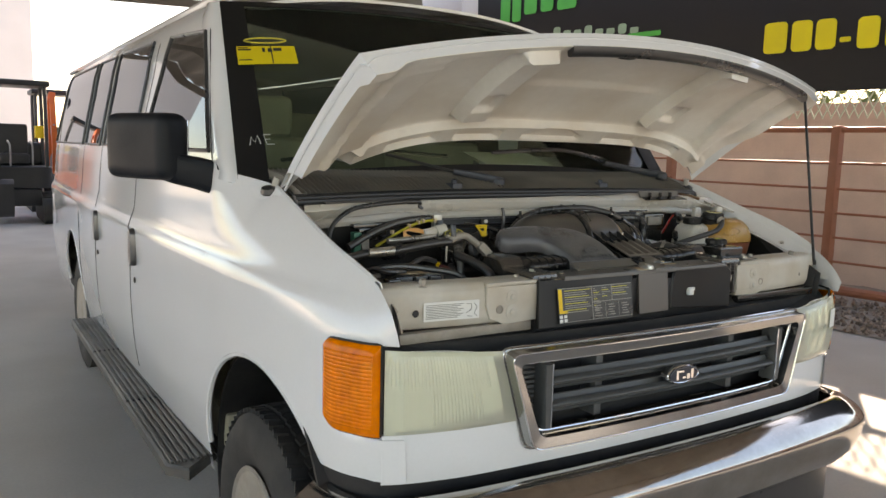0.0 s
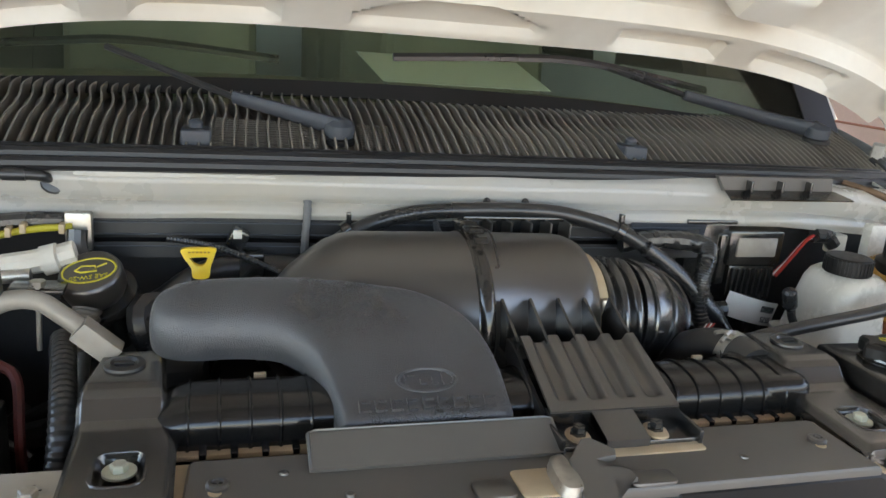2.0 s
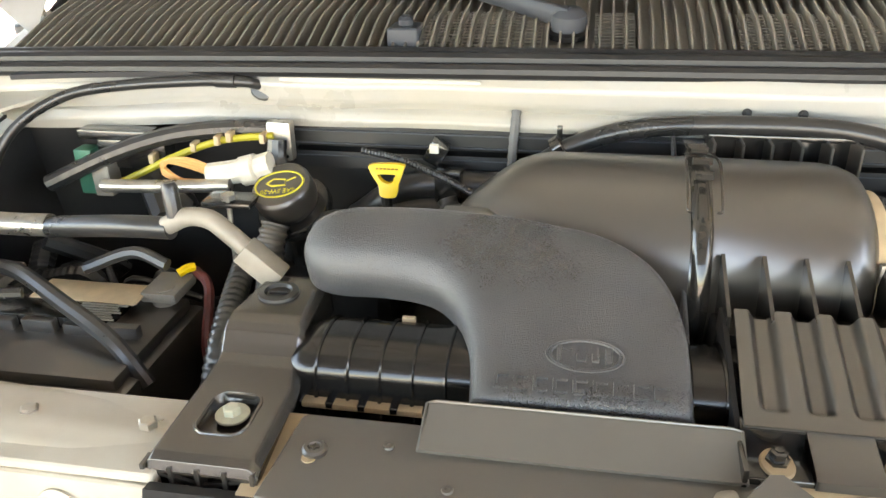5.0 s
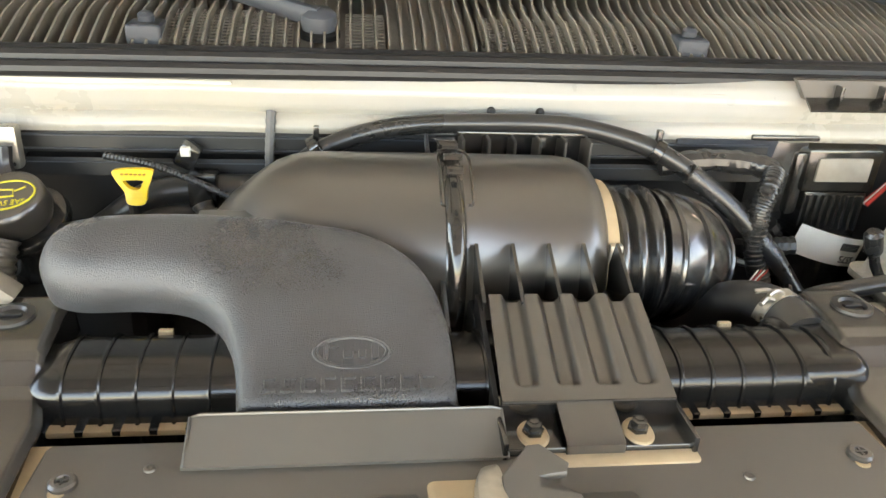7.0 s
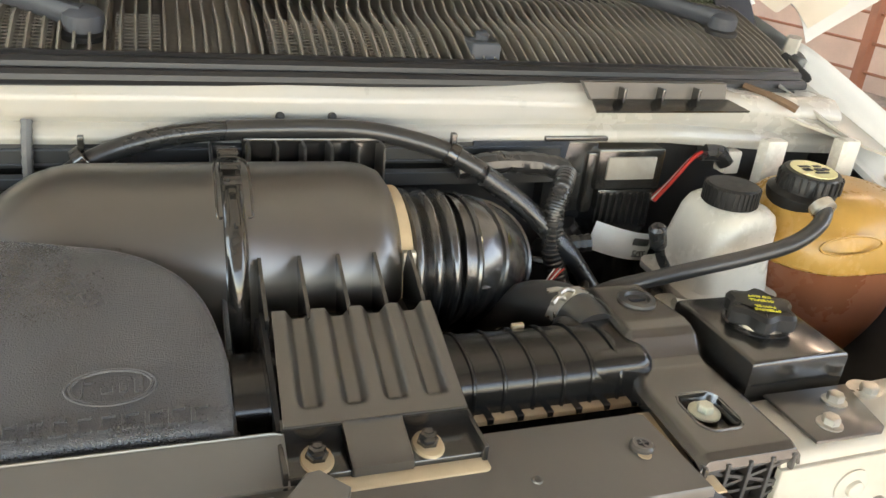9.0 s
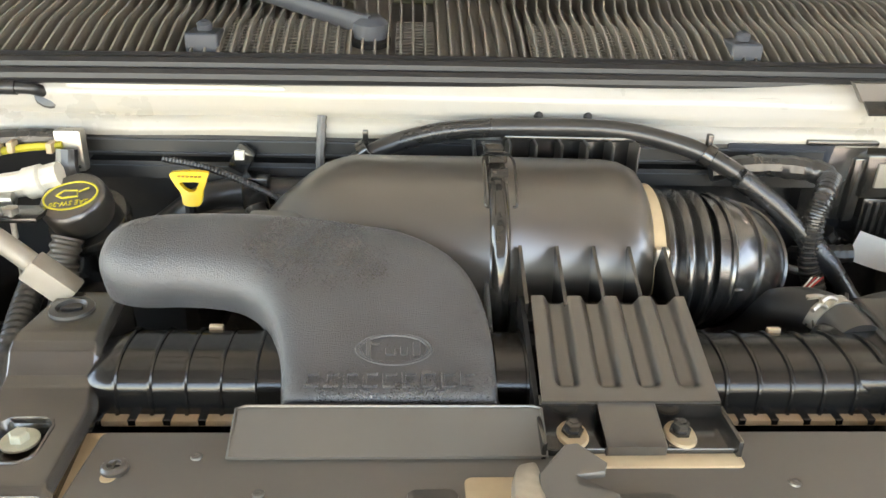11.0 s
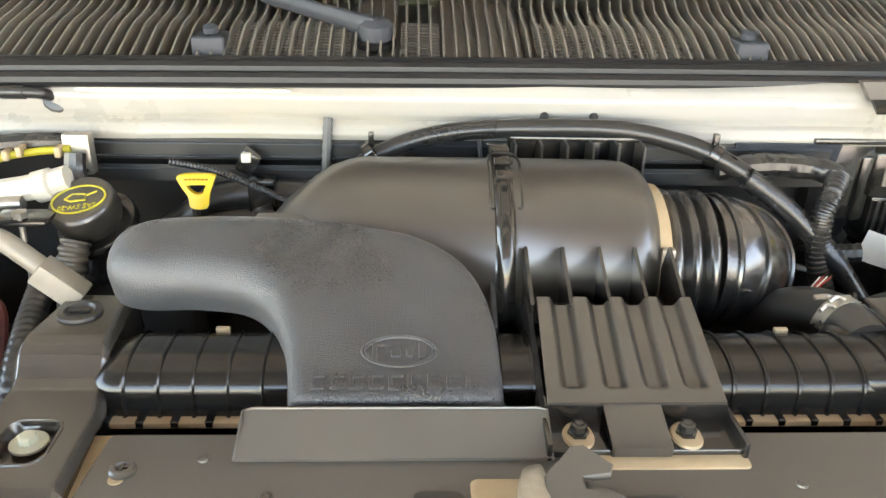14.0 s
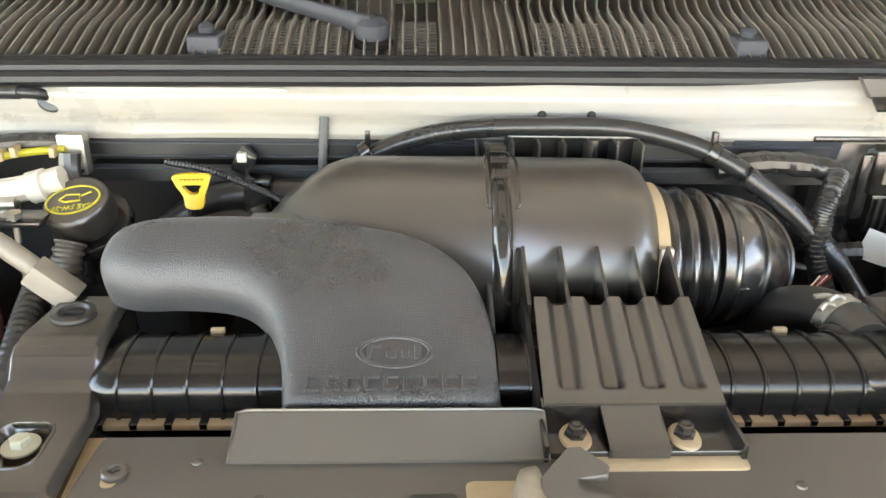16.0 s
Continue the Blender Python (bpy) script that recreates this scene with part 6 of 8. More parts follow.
    for za, zb in ((1.085, 1.085), (1.15, 1.15), (1.174, 1.174), (1.1, 1.15), (1.15, 1.1), (1.15, 1.174), (1.174, 1.15)):
        bm = bmesh.new()
        tube(bm, [(x0, 0.107, za), (x1, 0.107, zb)], 0.0022, 4, 1, smooth=False)
        under(br, part("web", bm, BLACK))
    hexbolt("web_bolt", (s * 0.363, 0.105, 1.128), br, 0.008, 0.008, 0.014, (0, -1, 0), WHITEPL).matrix_parent_inverse = Matrix.Translation(br.location).inverted()

# radiator end tank with ribs, crimp tabs and the upper hose
rad = thing("radiator", "glossy black ribbed radiator tank with a cream crimped edge", "radiator", at=(0, 0.26, 1.1))
bm = bmesh.new()


TANK = [(0.2185, 1.120), (0.2175, 1.160), (0.2178, 1.180), (0.2195, 1.190), (0.2255, 1.1985), (0.236, 1.204), (0.252, 1.2065), (0.275, 1.2055), (0.292, 1.199), (0.303, 1.188), (0.308, 1.17), (0.31, 1.12)]
TANKL = spline([(0, y, z) for y, z in TANK], 4)


def tank_at(x, v, grow=0.0):
    e = min(1.0, (0.352 - abs(x)) / 0.045)
    e = math.sqrt(max(0.0, 1 - (1 - e) ** 2))
    f = v * (len(TANKL) - 1)
    i = min(int(f), len(TANKL) - 2)
    p = TANKL[i].lerp(TANKL[i + 1], f - i)
    d = Vector((0, p.y - 0.263, max(0, p.z - 1.155)))
    p = p + d.normalized() * grow if d.length else p
    k = 0.62 + 0.38 * e
    return Vector((x, 0.263 + (p.y - 0.263) * k, 1.12 + (p.z - 1.12) * k))


sheet(bm, lambda u, v: tank_at(-0.352 + 0.704 * u, v), 90, 40, thick=0.003)
under(rad, part("end_tank", bm, TANKBLACK, angle=60))
for k in range(24):
    x = -0.3145 + 0.0273 * k
    if abs(x) > 0.325:
        continue
    bm = bmesh.new()
    tube(bm, [tank_at(x, 0.06 + 0.86 * j / 24, 0.0006) for j in range(25)], 0.0019, 6, 1, smooth=False)
    under(rad, part("tank_rib", bm, TANKBLACK))
bm = bmesh.new()
box(bm, -0.325, 0.335, 0.2085, 0.2195, 1.160, 1.1655, 0.0015)
under(rad, part("crimp_edge", bm, TAN))
for k in range(25):
    x = -0.3285 + 0.0273 * k
    bm = bmesh.new()
    box(bm, x - 0.0035, x + 0.0035, 0.208, 0.221, 1.1605, 1.1672, 0.001, 1)
    under(rad, part("crimp_tab", bm, GLOSS))
bm = bmesh.new()
box(bm, -0.36, 0.36, 0.21, 0.31, 0.72, 1.14, 0.01)
under(rad, part("core", bm, DARK))
bm = bmesh.new()
box(bm, 0.282, 0.352, 0.2180, 0.312, 1.12, 1.2045, 0.02, 6)
under(rad, part("outlet_box", bm, TANKBLACK, angle=70))
bm = bmesh.new()
UH = [(0.322, 0.288, 1.186), (0.318, 0.318, 1.190), (0.308, 0.345, 1.187), (0.29, 0.372, 1.172), (0.268, 0.41, 1.13), (0.26, 0.46, 1.05)]
tube(bm, UH, 0.0265, 24, 8)
under(rad, part("upper_hose", bm, RUBBER, label="thick black upper radiator hose"))
bm = bmesh.new()
uc, ud = Vector((0.3165, 0.324, 1.1895)), Vector((-0.28, 0.95, 0.05)).normalized()
ua = ud.cross(Vector((0, 0, 1))).normalized()
ub = ua.cross(ud)
sheet(bm, lambda u, v: uc + ud * (0.012 * v - 0.006) + (ua * math.cos(math.pi * (0.02 + 0.96 * u)) + ub * math.sin(math.pi * (0.02 + 0.96 * u))) * 0.0285, 24, 2, thick=0.0015)
for a, d in ((0.70, -0.004), (0.62, 0.004), (0.56, -0.002)):
    t = math.pi * a
    q = uc + ud * d + (ua * math.cos(t) + ub * math.sin(t)) * 0.0295
    tube(bm, [q, q + ub * 0.004 - ua * 0.010, q + ub * 0.002 - ua * 0.02 + ud * d], 0.0026, 6, 3)
under(rad, part("spring_clamp", bm, STEEL, label="pale steel spring hose clamp"))
for x in (-0.249, 0.243):
    bm = bmesh.new()
    box(bm, x - 0.006, x + 0.006, 0.287, 0.292, 1.2, 1.2055, 0.001)
    under(rad, part("tank_tag", bm, TAN))

# ---- air filter housing ----
air = thing("air_filter_housing", "black plastic air filter housing with intake scoop and strap", "air filter", at=(0, 0.35, 1.2))
CY, CZ, CR = 0.437, 1.205, 0.102
bm = bmesh.new()
prof = [(0.0, -0.235), (0.03, -0.233), (0.045, -0.225), (0.06, -0.212), (0.082, -0.185), (0.093, -0.168), (0.099, -0.152), (0.102, -0.135), (0.102, -0.01), (0.104, -0.008), (0.104, 0.012), (0.102, 0.014), (0.101, 0.115), (0.099, 0.130), (0.093, 0.144), (0.083, 0.151), (0.065, 0.154), (0.0, 0.154)]
lathe(bm, prof, (0, CY, CZ), (1, 0, 0), 56)
under(air, part("canister", bm, BLACK, label="satin black filter canister", angle=50))
# strap with its buckle
bm = bmesh.new()


def ring_at(x, t, r):
    return Vector((x, CY - r * math.cos(t), CZ + r * math.sin(t)))


sheet(bm, lambda u, v: ring_at(-0.0095 + 0.019 * v, math.pi * (-0.22 + 0.92 * u), CR + 0.004 - 0.0012 * abs(2 * v - 1) ** 3), 60, 6, thick=0.002)
under(air, part("strap", bm, GLOSS, label="glossy black clamp strap"))
# bowed lower lever of the over-centre buckle
bm = bmesh.new()
sheet(bm, lambda u, v: ring_at((-0.0085 + 0.017 * v) * (1 - 0.2 * max(0, 1 - u / 0.06) ** 2), math.pi * (-0.10 + 0.46 * u), CR + 0.006 + 0.007 * math.sin(math.pi * (0.06 + 0.88 * u)) ** 0.6 - 0.005 * abs(2 * v - 1) ** 2.5), 30, 8, thick=0.002)
under(air, part("buckle_lever", bm, BLACKCHROME, label="black chromed bowed buckle lever"))
for t0, t1, w_, h in ((0.345, 0.375, 0.0075, 0.019), (0.40, 0.425, 0.0085, 0.018), (0.475, 0.49, 0.0075, 0.014), (0.52, 0.56, 0.0085, 0.012), (0.585, 0.62, 0.007, 0.009)):
    bm = bmesh.new()
    sheet(bm, lambda u, v, t0=t0, t1=t1, w_=w_, h=h: ring_at(-w_ + 2 * w_ * v, math.pi * (t0 + (t1 - t0) * u), CR + h + 0.003 * math.sin(math.pi * u)), 8, 4, thick=0.006)
    under(air, part("buckle", bm, BLACKCHROME))
BW = [(0.0, 0.47, 0.014), (0.009, 0.468, 0.014), (0.0125, 0.44, 0.016), (0.0145, 0.40, 0.019), (0.0145, 0.34, 0.019), (0.0145, 0.275, 0.0165), (0.0135, 0.262, 0.0155), (0.0105, 0.262, 0.0155)]
bm = bmesh.new()
tube(bm, [ring_at(-a, math.pi * t, CR + h) for a, t, h in reversed(BW)] + [ring_at(a, math.pi * t, CR + h) for a, t, h in BW[1:]], 0.0013, 6, 4)
under(air, part("bail_wire", bm, BLACKCHROME, label="bent wire bail"))
bm = bmesh.new()
tube(bm, [ring_at(a, math.pi * t, CR + 0.014) for a, t in ((-0.0085, 0.50), (-0.0085, 0.60), (0.0085, 0.60), (0.0085, 0.50), (-0.0085, 0.50))], 0.0016, 6, 1, smooth=False)
under(air, part("buckle_loop", bm, BLACKCHROME))
# intake scoop
SC_OUT = spline([(x, y, 0) for x, y in ((-0.354, 0.330), (-0.350, 0.350), (-0.338, 0.363), (-0.304, 0.370), (-0.211, 0.368), (-0.149, 0.364), (-0.09, 0.353), (-0.05, 0.332), (-0.027, 0.305), (-0.015, 0.268), (-0.012, 0.233), (-0.012, 0.200))], 6)
SC_IN = spline([(x, y, 0) for x, y in ((-0.354, 0.330), (-0.350, 0.318), (-0.338, 0.308), (-0.314, 0.302), (-0.272, 0.300), (-0.232, 0.294), (-0.208, 0.280), (-0.194, 0.256), (-0.186, 0.225), (-0.183, 0.200))], 6)


def along(line, t):
    """Point at the share t of a line's length."""
    seg = [(b - a).length for a, b in zip(line, line[1:])]
    d = t * sum(seg)
    for i, s in enumerate(seg):
        if d <= s or i == len(seg) - 1:
            return line[i].lerp(line[i + 1], min(1, d / s))
        d -= s


def scoop_place(x, y, h):
    return Vector((x, y - 0.35 * h, 1.180 + 0.53 * (y - 0.206) + h * 0.93 - 0.010 * max(0, (-x - 0.22) / 0.13) ** 1.5))


def scoop(u, v):
    # u runs from the blind end to the mouth, the last steps turn down the mouth's face
    s = min(1.0, u / 0.94)
    down = max(0.0, (u - 0.94) / 0.06)
    k = 0.5 - 0.5 * math.cos(math.pi * min(1, max(0, v)))
    w = 2 * v - 1
    end = math.sqrt(max(0.0, 1 - (1 - min(1, s / 0.16)) ** 2))
    p = along(SC_OUT, s).lerp(along(SC_IN, s), 0.5 + 0.5 * max(-1, min(1, w / 0.8)))
    full = 0.0225 + 0.011 * max(0, (0.75 - s) / 0.75) ** 1.1
    sq = min(1, max(0, (s - 0.55) / 0.3))
    a = min(1, abs(w) / 0.8)
    h = full * end * (1 - a ** (3.2 + 5.4 * sq)) ** (1 / (2.3 + 2.3 * sq)) - (0.012 + 0.008 * s) * max(0, (abs(w) - 0.8) / 0.2)
    if s > 0.985:
        h -= 0.002 * (s - 0.985) / 0.015
    return scoop_place(p.x, p.y + 0.002 * down, h - down * 0.022)


bm = bmesh.new()
sheet(bm, scoop, 84, 60, thick=0.0025)
bmesh.ops.remove_doubles(bm, verts=bm.verts, dist=0.0002)
under(air, part("intake_scoop", bm, SCOOP, label="grained black intake scoop with pale edge sheen", angle=75))
top = lambda x, y, h: scoop_place(x, y, 0.0225 * (1 - (abs(x + 0.0975) / 0.0855) ** 8.6) ** (1 / 4.6) + h)
bm = bmesh.new()
for r in (1.0, 0.9):
    tube(bm, [top(-0.0955 + 0.030 * r * math.cos(t), 0.239 + 0.0125 * r * math.sin(t), 0.001) for t in [k * math.pi / 16 for k in range(33)]], 0.0012, 6, 1, smooth=False)
under(air, part("oval_emblem", bm, SCOOP))
for a, b, c, d in ((-0.1175, -0.1135, 0.232, 0.246), (-0.1135, -0.1065, 0.242, 0.245), (-0.1025, -0.0945, 0.234, 0.241), (-0.0905, -0.0845, 0.234, 0.242), (-0.0805, -0.0745, 0.233, 0.246)):
    bm = bmesh.new()
    pillow(bm, rrect(a, b, c, d, 0.0015, 2), [(0, -0.001), (0.0004, 0.002)], top, smooth=False)
    under(air, part("emblem_mark", bm, SCOOP))
for k in range(9):
    x = -0.1645 + 0.0151 * k
    bm = bmesh.new()
    pillow(bm, rrect(x, x + 0.0115, 0.209, 0.212, 0.001, 2), [(0, -0.001), (0.0004, 0.0026)], top, smooth=False)
    under(air, part("raised_mark", bm, SCOOP))
    bm = bmesh.new()
    pillow(bm, rrect(x, x + 0.0115, 0.218, 0.221, 0.001, 2), [(0, -0.001), (0.0004, 0.0026)], top, smooth=False)
    under(air, part("raised_mark", bm, SCOOP))
    bm = bmesh.new()
    pillow(bm, rrect(x, x + 0.0032, 0.209, 0.221, 0.001, 2), [(0, -0.001), (0.0004, 0.0027)], top, smooth=False)
    under(air, part("raised_mark", bm, SCOOP))
bm = bmesh.new()
sheet(bm, lambda u, v: Vector((-0.24 + 0.23 * u, 0.375 - 0.03 * v, 1.255 - 0.06 * v)), 4, 3, thick=0.006)
box(bm, -0.235, -0.09, 0.345, 0.40, 1.255, 1.268, 0.004)
under(air, part("scoop_joint", bm, BLACK))
# ribbed outlet panel under the canister
FINX = [0.018, 0.052, 0.086, 0.119, 0.152]
bm = bmesh.new()


def panel(u, v):
    x0, x1 = 0.022 - 0.004 * v, 0.157 + 0.0 * v
    x = x0 + (x1 - x0) * u
    p = u * 4
    groove = 0.0
    for c in (0.16, 0.40, 0.63, 0.86):
        groove = max(groove, bump(u, c - 0.03, c + 0.03, 0.055))
    d = (groove * bump(v, -0.1, 0.80, 0.08) - 0.8) * 0.0085
    end = 0.008 * math.sin(math.pi * ((u * 4.15 + 0.35) % 1.0)) * max(0, 1 - v / 0.08)
    return Vector((x, 0.292 - 0.106 * v - 0.002 * end, 1.2285 - 0.034 * v - d))


sheet(bm, panel, 120, 40, thick=0.003)
under(air, part("ribbed_panel", bm, BLACK, label="black ribbed outlet panel", angle=70))
for x in FINX:
    bm = bmesh.new()
    pillow(bm, [(0.346, 1.258), (0.285, 1.231), (0.285, 1.19), (0.37, 1.19)], [(0, -0.0016), (0, 0.0016)], lambda a, b, h, x=x: Vector((x + h, a, b)), smooth=False)
    under(air, part("fin", bm, GLOSS))
bm = bmesh.new()
box(bm, 0.012, 0.165, 0.30, 0.40, 1.10, 1.205, 0.004)
for x in (0.014, 0.158):
    pillow(bm, [(0.186, 1.19), (0.292, 1.225), (0.31, 1.225), (0.31, 1.14), (0.186, 1.14)], [(0, 0.0), (0, 0.004)], lambda a, b, h, x=x: Vector((x + h, a, b)), smooth=False)
under(air, part("outlet_body", bm, DARK))
# front tray with two bolts
bm = bmesh.new()
pillow(bm, [(0.016, 0.150), (0.160, 0.150), (0.158, 0.188), (0.017, 0.188)], [(0, -0.004), (0, 0.003), (0.001, 0.004)], flat(1.181), smooth=False)
under(air, part("mounting_tray", bm, GLOSS))
for a, b, c, d, e in ((0.0125, 0.0165, 0.146, 0.192, 0.0015), (0.1575, 0.1615, 0.146, 0.192, 0.0015)):
    bm = bmesh.new()
    box(bm, a, b, c, d, 1.178, 1.194, e)
    under(air, part("tray_wall", bm, GLOSS))
bm = bmesh.new()
pillow(bm, [(0.148, 1.178), (0.148, 1.1885), (0.152, 1.1905), (0.187, 1.1995), (0.196, 1.1995), (0.196, 1.178)], [(0, 0), (0, 0.001), (0.001, 0.0015)], lambda a, b, h: Vector((0.062 - h, a, b)), smooth=False)
pillow(bm, [(0.148, 1.178), (0.148, 1.1885), (0.152, 1.1905), (0.187, 1.1995), (0.196, 1.1995), (0.196, 1.178)], [(0, 0), (0, 0.0445), (0.0015, 0.0455)], lambda a, b, h: Vector((0.0605 + h, a, b)), smooth=False)
under(air, part("tray_tongue", bm, BLACK))
bm = bmesh.new()
pillow(bm, [(0.186, 1.178), (0.186, 1.1975), (0.19, 1.2), (0.196, 1.2), (0.196, 1.178)], [(0, 0), (0, 0.142)], lambda a, b, h: Vector((0.016 + h, a, b)), smooth=False)
under(air, part("tray_back", bm, GLOSS))
for x in (0.039, 0.121):
    bm = bmesh.new()
    pillow(bm, [(x + 0.012 * math.cos(t), 0.166 + 0.016 * math.sin(t)) for t in [k * math.pi / 8 for k in range(16)]], [(0, 0), (0.001, 0.002), (0.004, 0.0025)], flat(1.185))
    under(air, part("washer", bm, TAN))
    bm = bmesh.new()
    lathe(bm, [(0.0085, 0), (0.0085, 0.003), (0.0065, 0.0035), (0.0065, 0.009), (0.004, 0.0095), (0, 0.008)], (x, 0.167, 1.187), (0, 0, 1), 6)
    under(air, part("tray_bolt", bm, GLOSS))
# duct bellows, clamp and elbow
bm = bmesh.new()
pr = []
for k in range(61):
    t = k / 60
    x = 0.150 + 0.065 * t
    r = 0.068 - 0.003 * t + 0.010 * (0.5 + 0.5 * math.cos(2 * math.pi * (t * 3.5 - 0.12))) ** 0.45
    pr.append((r, x))
lathe(bm, pr, (0, CY - 0.005, CZ - 0.002), (1, 0, 0), 40)
under(air, part("bellows", bm, DUCT, label="black rubber duct bellows"))
bm = bmesh.new()
pts = [(0.212, CY - 0.005, CZ - 0.002), (0.232, CY - 0.003, CZ - 0.004), (0.255, CY + 0.01, CZ - 0.012), (0.272, CY + 0.045, CZ - 0.025), (0.275, CY + 0.11, CZ - 0.045)]
tube(bm, pts, lambda t: 0.071 - 0.012 * t, 32, 8)
under(air, part("elbow", bm, DUCT, label="black rubber duct elbow"))
for k, f in enumerate((0.16, 0.34, 0.52)):
    line = spline(pts, 8)
    i = int(f * (len(line) - 1))
    d = (line[i + 1] - line[i]).normalized()
    bm = bmesh.new()
    q = Vector((1, 0, 0)).rotation_difference(d).to_matrix()
    rr = 0.071 - 0.012 * f + 0.001
    tube(bm, [line[i] + q @ Vector((0, rr * math.cos(t), rr * math.sin(t))) for t in [2 * math.pi * j / 32 for j in range(33)]], 0.003, 6, 1, smooth=False)
    under(air, part("elbow_rib", bm, DUCT))
bm = bmesh.new()
line = spline(pts, 8)
tube(bm, [p + Vector((0.016, -0.068, 0.0)) * (1 - 0.2 * i / len(line)) for i, p in enumerate(line[:22])], 0.0025, 6, 1)
under(air, part("elbow_seam", bm, DUCT))
bm = bmesh.new()
lathe(bm, [(0.0785, 0.149), (0.0805, 0.150), (0.0805, 0.162), (0.0785, 0.163)], (0, CY - 0.005, CZ - 0.002), (1, 0, 0), 40)
under(air, part("hose_clamp", bm, TAN, label="steel worm-drive hose clamp"))
bm = bmesh.new()
box(bm, 0.150, 0.163, 0.356, 0.364, 1.225, 1.25, 0.002)
lathe(bm, [(0.005, 0), (0.005, 0.02), (0, 0.02)], (0.157, 0.354, 1.222), (0, 0.2, 1), 8)
under(air, part("clamp_screw", bm, STEEL))
# ribbed box behind the canister
bm = bmesh.new()
box(bm, 0.02, 0.172, 0.535, 0.55, 1.22, 1.302, 0.003)
box(bm, 0.02, 0.172, 0.520, 0.55, 1.303, 1.309, 0.002)
under(air, part("rear_box", bm, GLOSS))
for k in range(6):
    bm = bmesh.new()
    box(bm, 0.0235 + 0.028 * k, 0.0265 + 0.028 * k, 0.499, 0.54, 1.22, 1.306, 0.001, 1)
    under(air, part("rear_rib", bm, BLACK))

# hose arching over the housing
hose = thing("vacuum_hose", "glossy black hose arching over the filter housing", "hose", at=(0.06, 0.53, 1.3))
HP = [(-0.175, 0.52, 1.230), (-0.16, 0.522, 1.257), (-0.131, 0.525, 1.281), (-0.085, 0.53, 1.300), (-0.03, 0.533, 1.311), (0.05, 0.533, 1.315), (0.14, 0.53, 1.315), (0.20, 0.523, 1.306), (0.245, 0.505, 1.294), (0.30, 0.49, 1.262), (0.37, 0.47, 1.205), (0.42, 0.45, 1.14)]
bm = bmesh.new()
tube(bm, HP, 0.0105, 14, 8)
under(hose, part("hose_body", bm, RUBBER))
for p, d in (((-0.131, 0.524, 1.287), (0.8, 0, 0.6)), ((0.243, 0.506, 1.295), (0.85, -0.3, -0.45))):
    bm = bmesh.new()
    lathe(bm, [(0.0125, -0.006), (0.0135, -0.005), (0.0135, 0.005), (0.0125, 0.006)], p, d, 18)
    box(bm, p[0] - 0.003, p[0] + 0.003, p[1] - 0.004, p[1] + 0.004, p[2] + 0.008, p[2] + 0.024, 0.001)
    under(hose, part("hose_clip", bm, GLOSS))
bm = bmesh.new()
tube(bm, [(0.275, 0.486, 1.277), (0.33, 0.475, 1.238), (0.385, 0.455, 1.185)], 0.0116, 14, 6)
under(hose, part("braided_sleeve", bm, RUBBER))
for x in (0.062, 0.118):
    bm = bmesh.new()
    lathe(bm, [(0.005, 0), (0.005, 0.003), (0.003, 0.004), (0.003, 0.008), (0, 0.008)], (x, 0.556, 1.322), (0, -1, 0.3), 10)
    part("ledge_stud", bm, DARK, van)
# ---- engine bay: fluids, battery and wiring ----
TANKAMBER = mat("aged_amber_tank", (0.46, 0.255, 0.066), 0.25, vary=0.12, scale=9, dirt=(0.4, 0.25, 0.075), dirt_amt=0.5, dirt_scale=8, spec=0.4)
TANKBROWN = mat("brown_coolant_tank", (0.29, 0.1, 0.052), 0.35, vary=0.15, scale=8, dirt=(0.2, 0.06, 0.02), dirt_amt=0.4, dirt_scale=9)
MILKY = mat("milky_white_plastic", (0.6, 0.585, 0.54), 0.3, vary=0.08, scale=10, dirt=(0.5, 0.42, 0.28), dirt_amt=0.35, dirt_scale=8)

# coolant tank
ct = thing("coolant_tank", "aged amber plastic coolant tank, lower half full of brown coolant", "coolant tank", at=(0.77, 0.5, 1.1))


def tank_body(z_tab, material, name, cap=True):
    bm = bmesh.new()
    rings = []
    for z, gx, gy in z_tab:
        o = rrect(0.615 - gx, 0.835 + gx, 0.35 - gy, 0.52 + gy, min(0.075, 0.084 + gy), 8)
        rings.append([bm.verts.new((x, y, z - 0.01 * (x - 0.73))) for x, y in o])
    n = len(rings[0])
    for a, b in zip(rings, rings[1:]):
        for k in range(n):
            bm.faces.new((a[k], a[(k + 1) % n], b[(k + 1) % n], b[k]))
    bm.faces.new(rings[0]), bm.faces.new(rings[-1])
    return under(ct, part(name, bm, material, angle=60))


tank_body([(1.196, 0.003, 0.003), (1.21, 0.003, 0.003), (1.225, 0.001, 0.001), (1.243, -0.004, -0.004), (1.255, -0.010, -0.010), (1.264, -0.020, -0.019), (1.271, -0.034, -0.031), (1.275, -0.05, -0.046), (1.2765, -0.07, -0.065)], TANKAMBER, "upper_shell")
tank_body([(1.04, -0.05, -0.04), (1.05, -0.035, -0.03), (1.08, -0.02, -0.015), (1.13, -0.008, -0.006), (1.195, 0.001, 0.001)], TANKBROWN, "lower_shell")
tank_body([(1.194, 0.002, 0.002), (1.1965, 0.0045, 0.0045), (1.199, 0.002, 0.002)], TANKAMBER, "seam_flange")
bm = bmesh.new()
lathe(bm, [(0.042, -0.02), (0.0445, -0.010), (0.0445, -0.005), (0.039, -0.002), (0.0355, 0.0), (0.0345, 0.019), (0.032, 0.0225), (0.0, 0.0235)], (0.668, 0.425, 1.276), (0, -0.08, 1), 36)
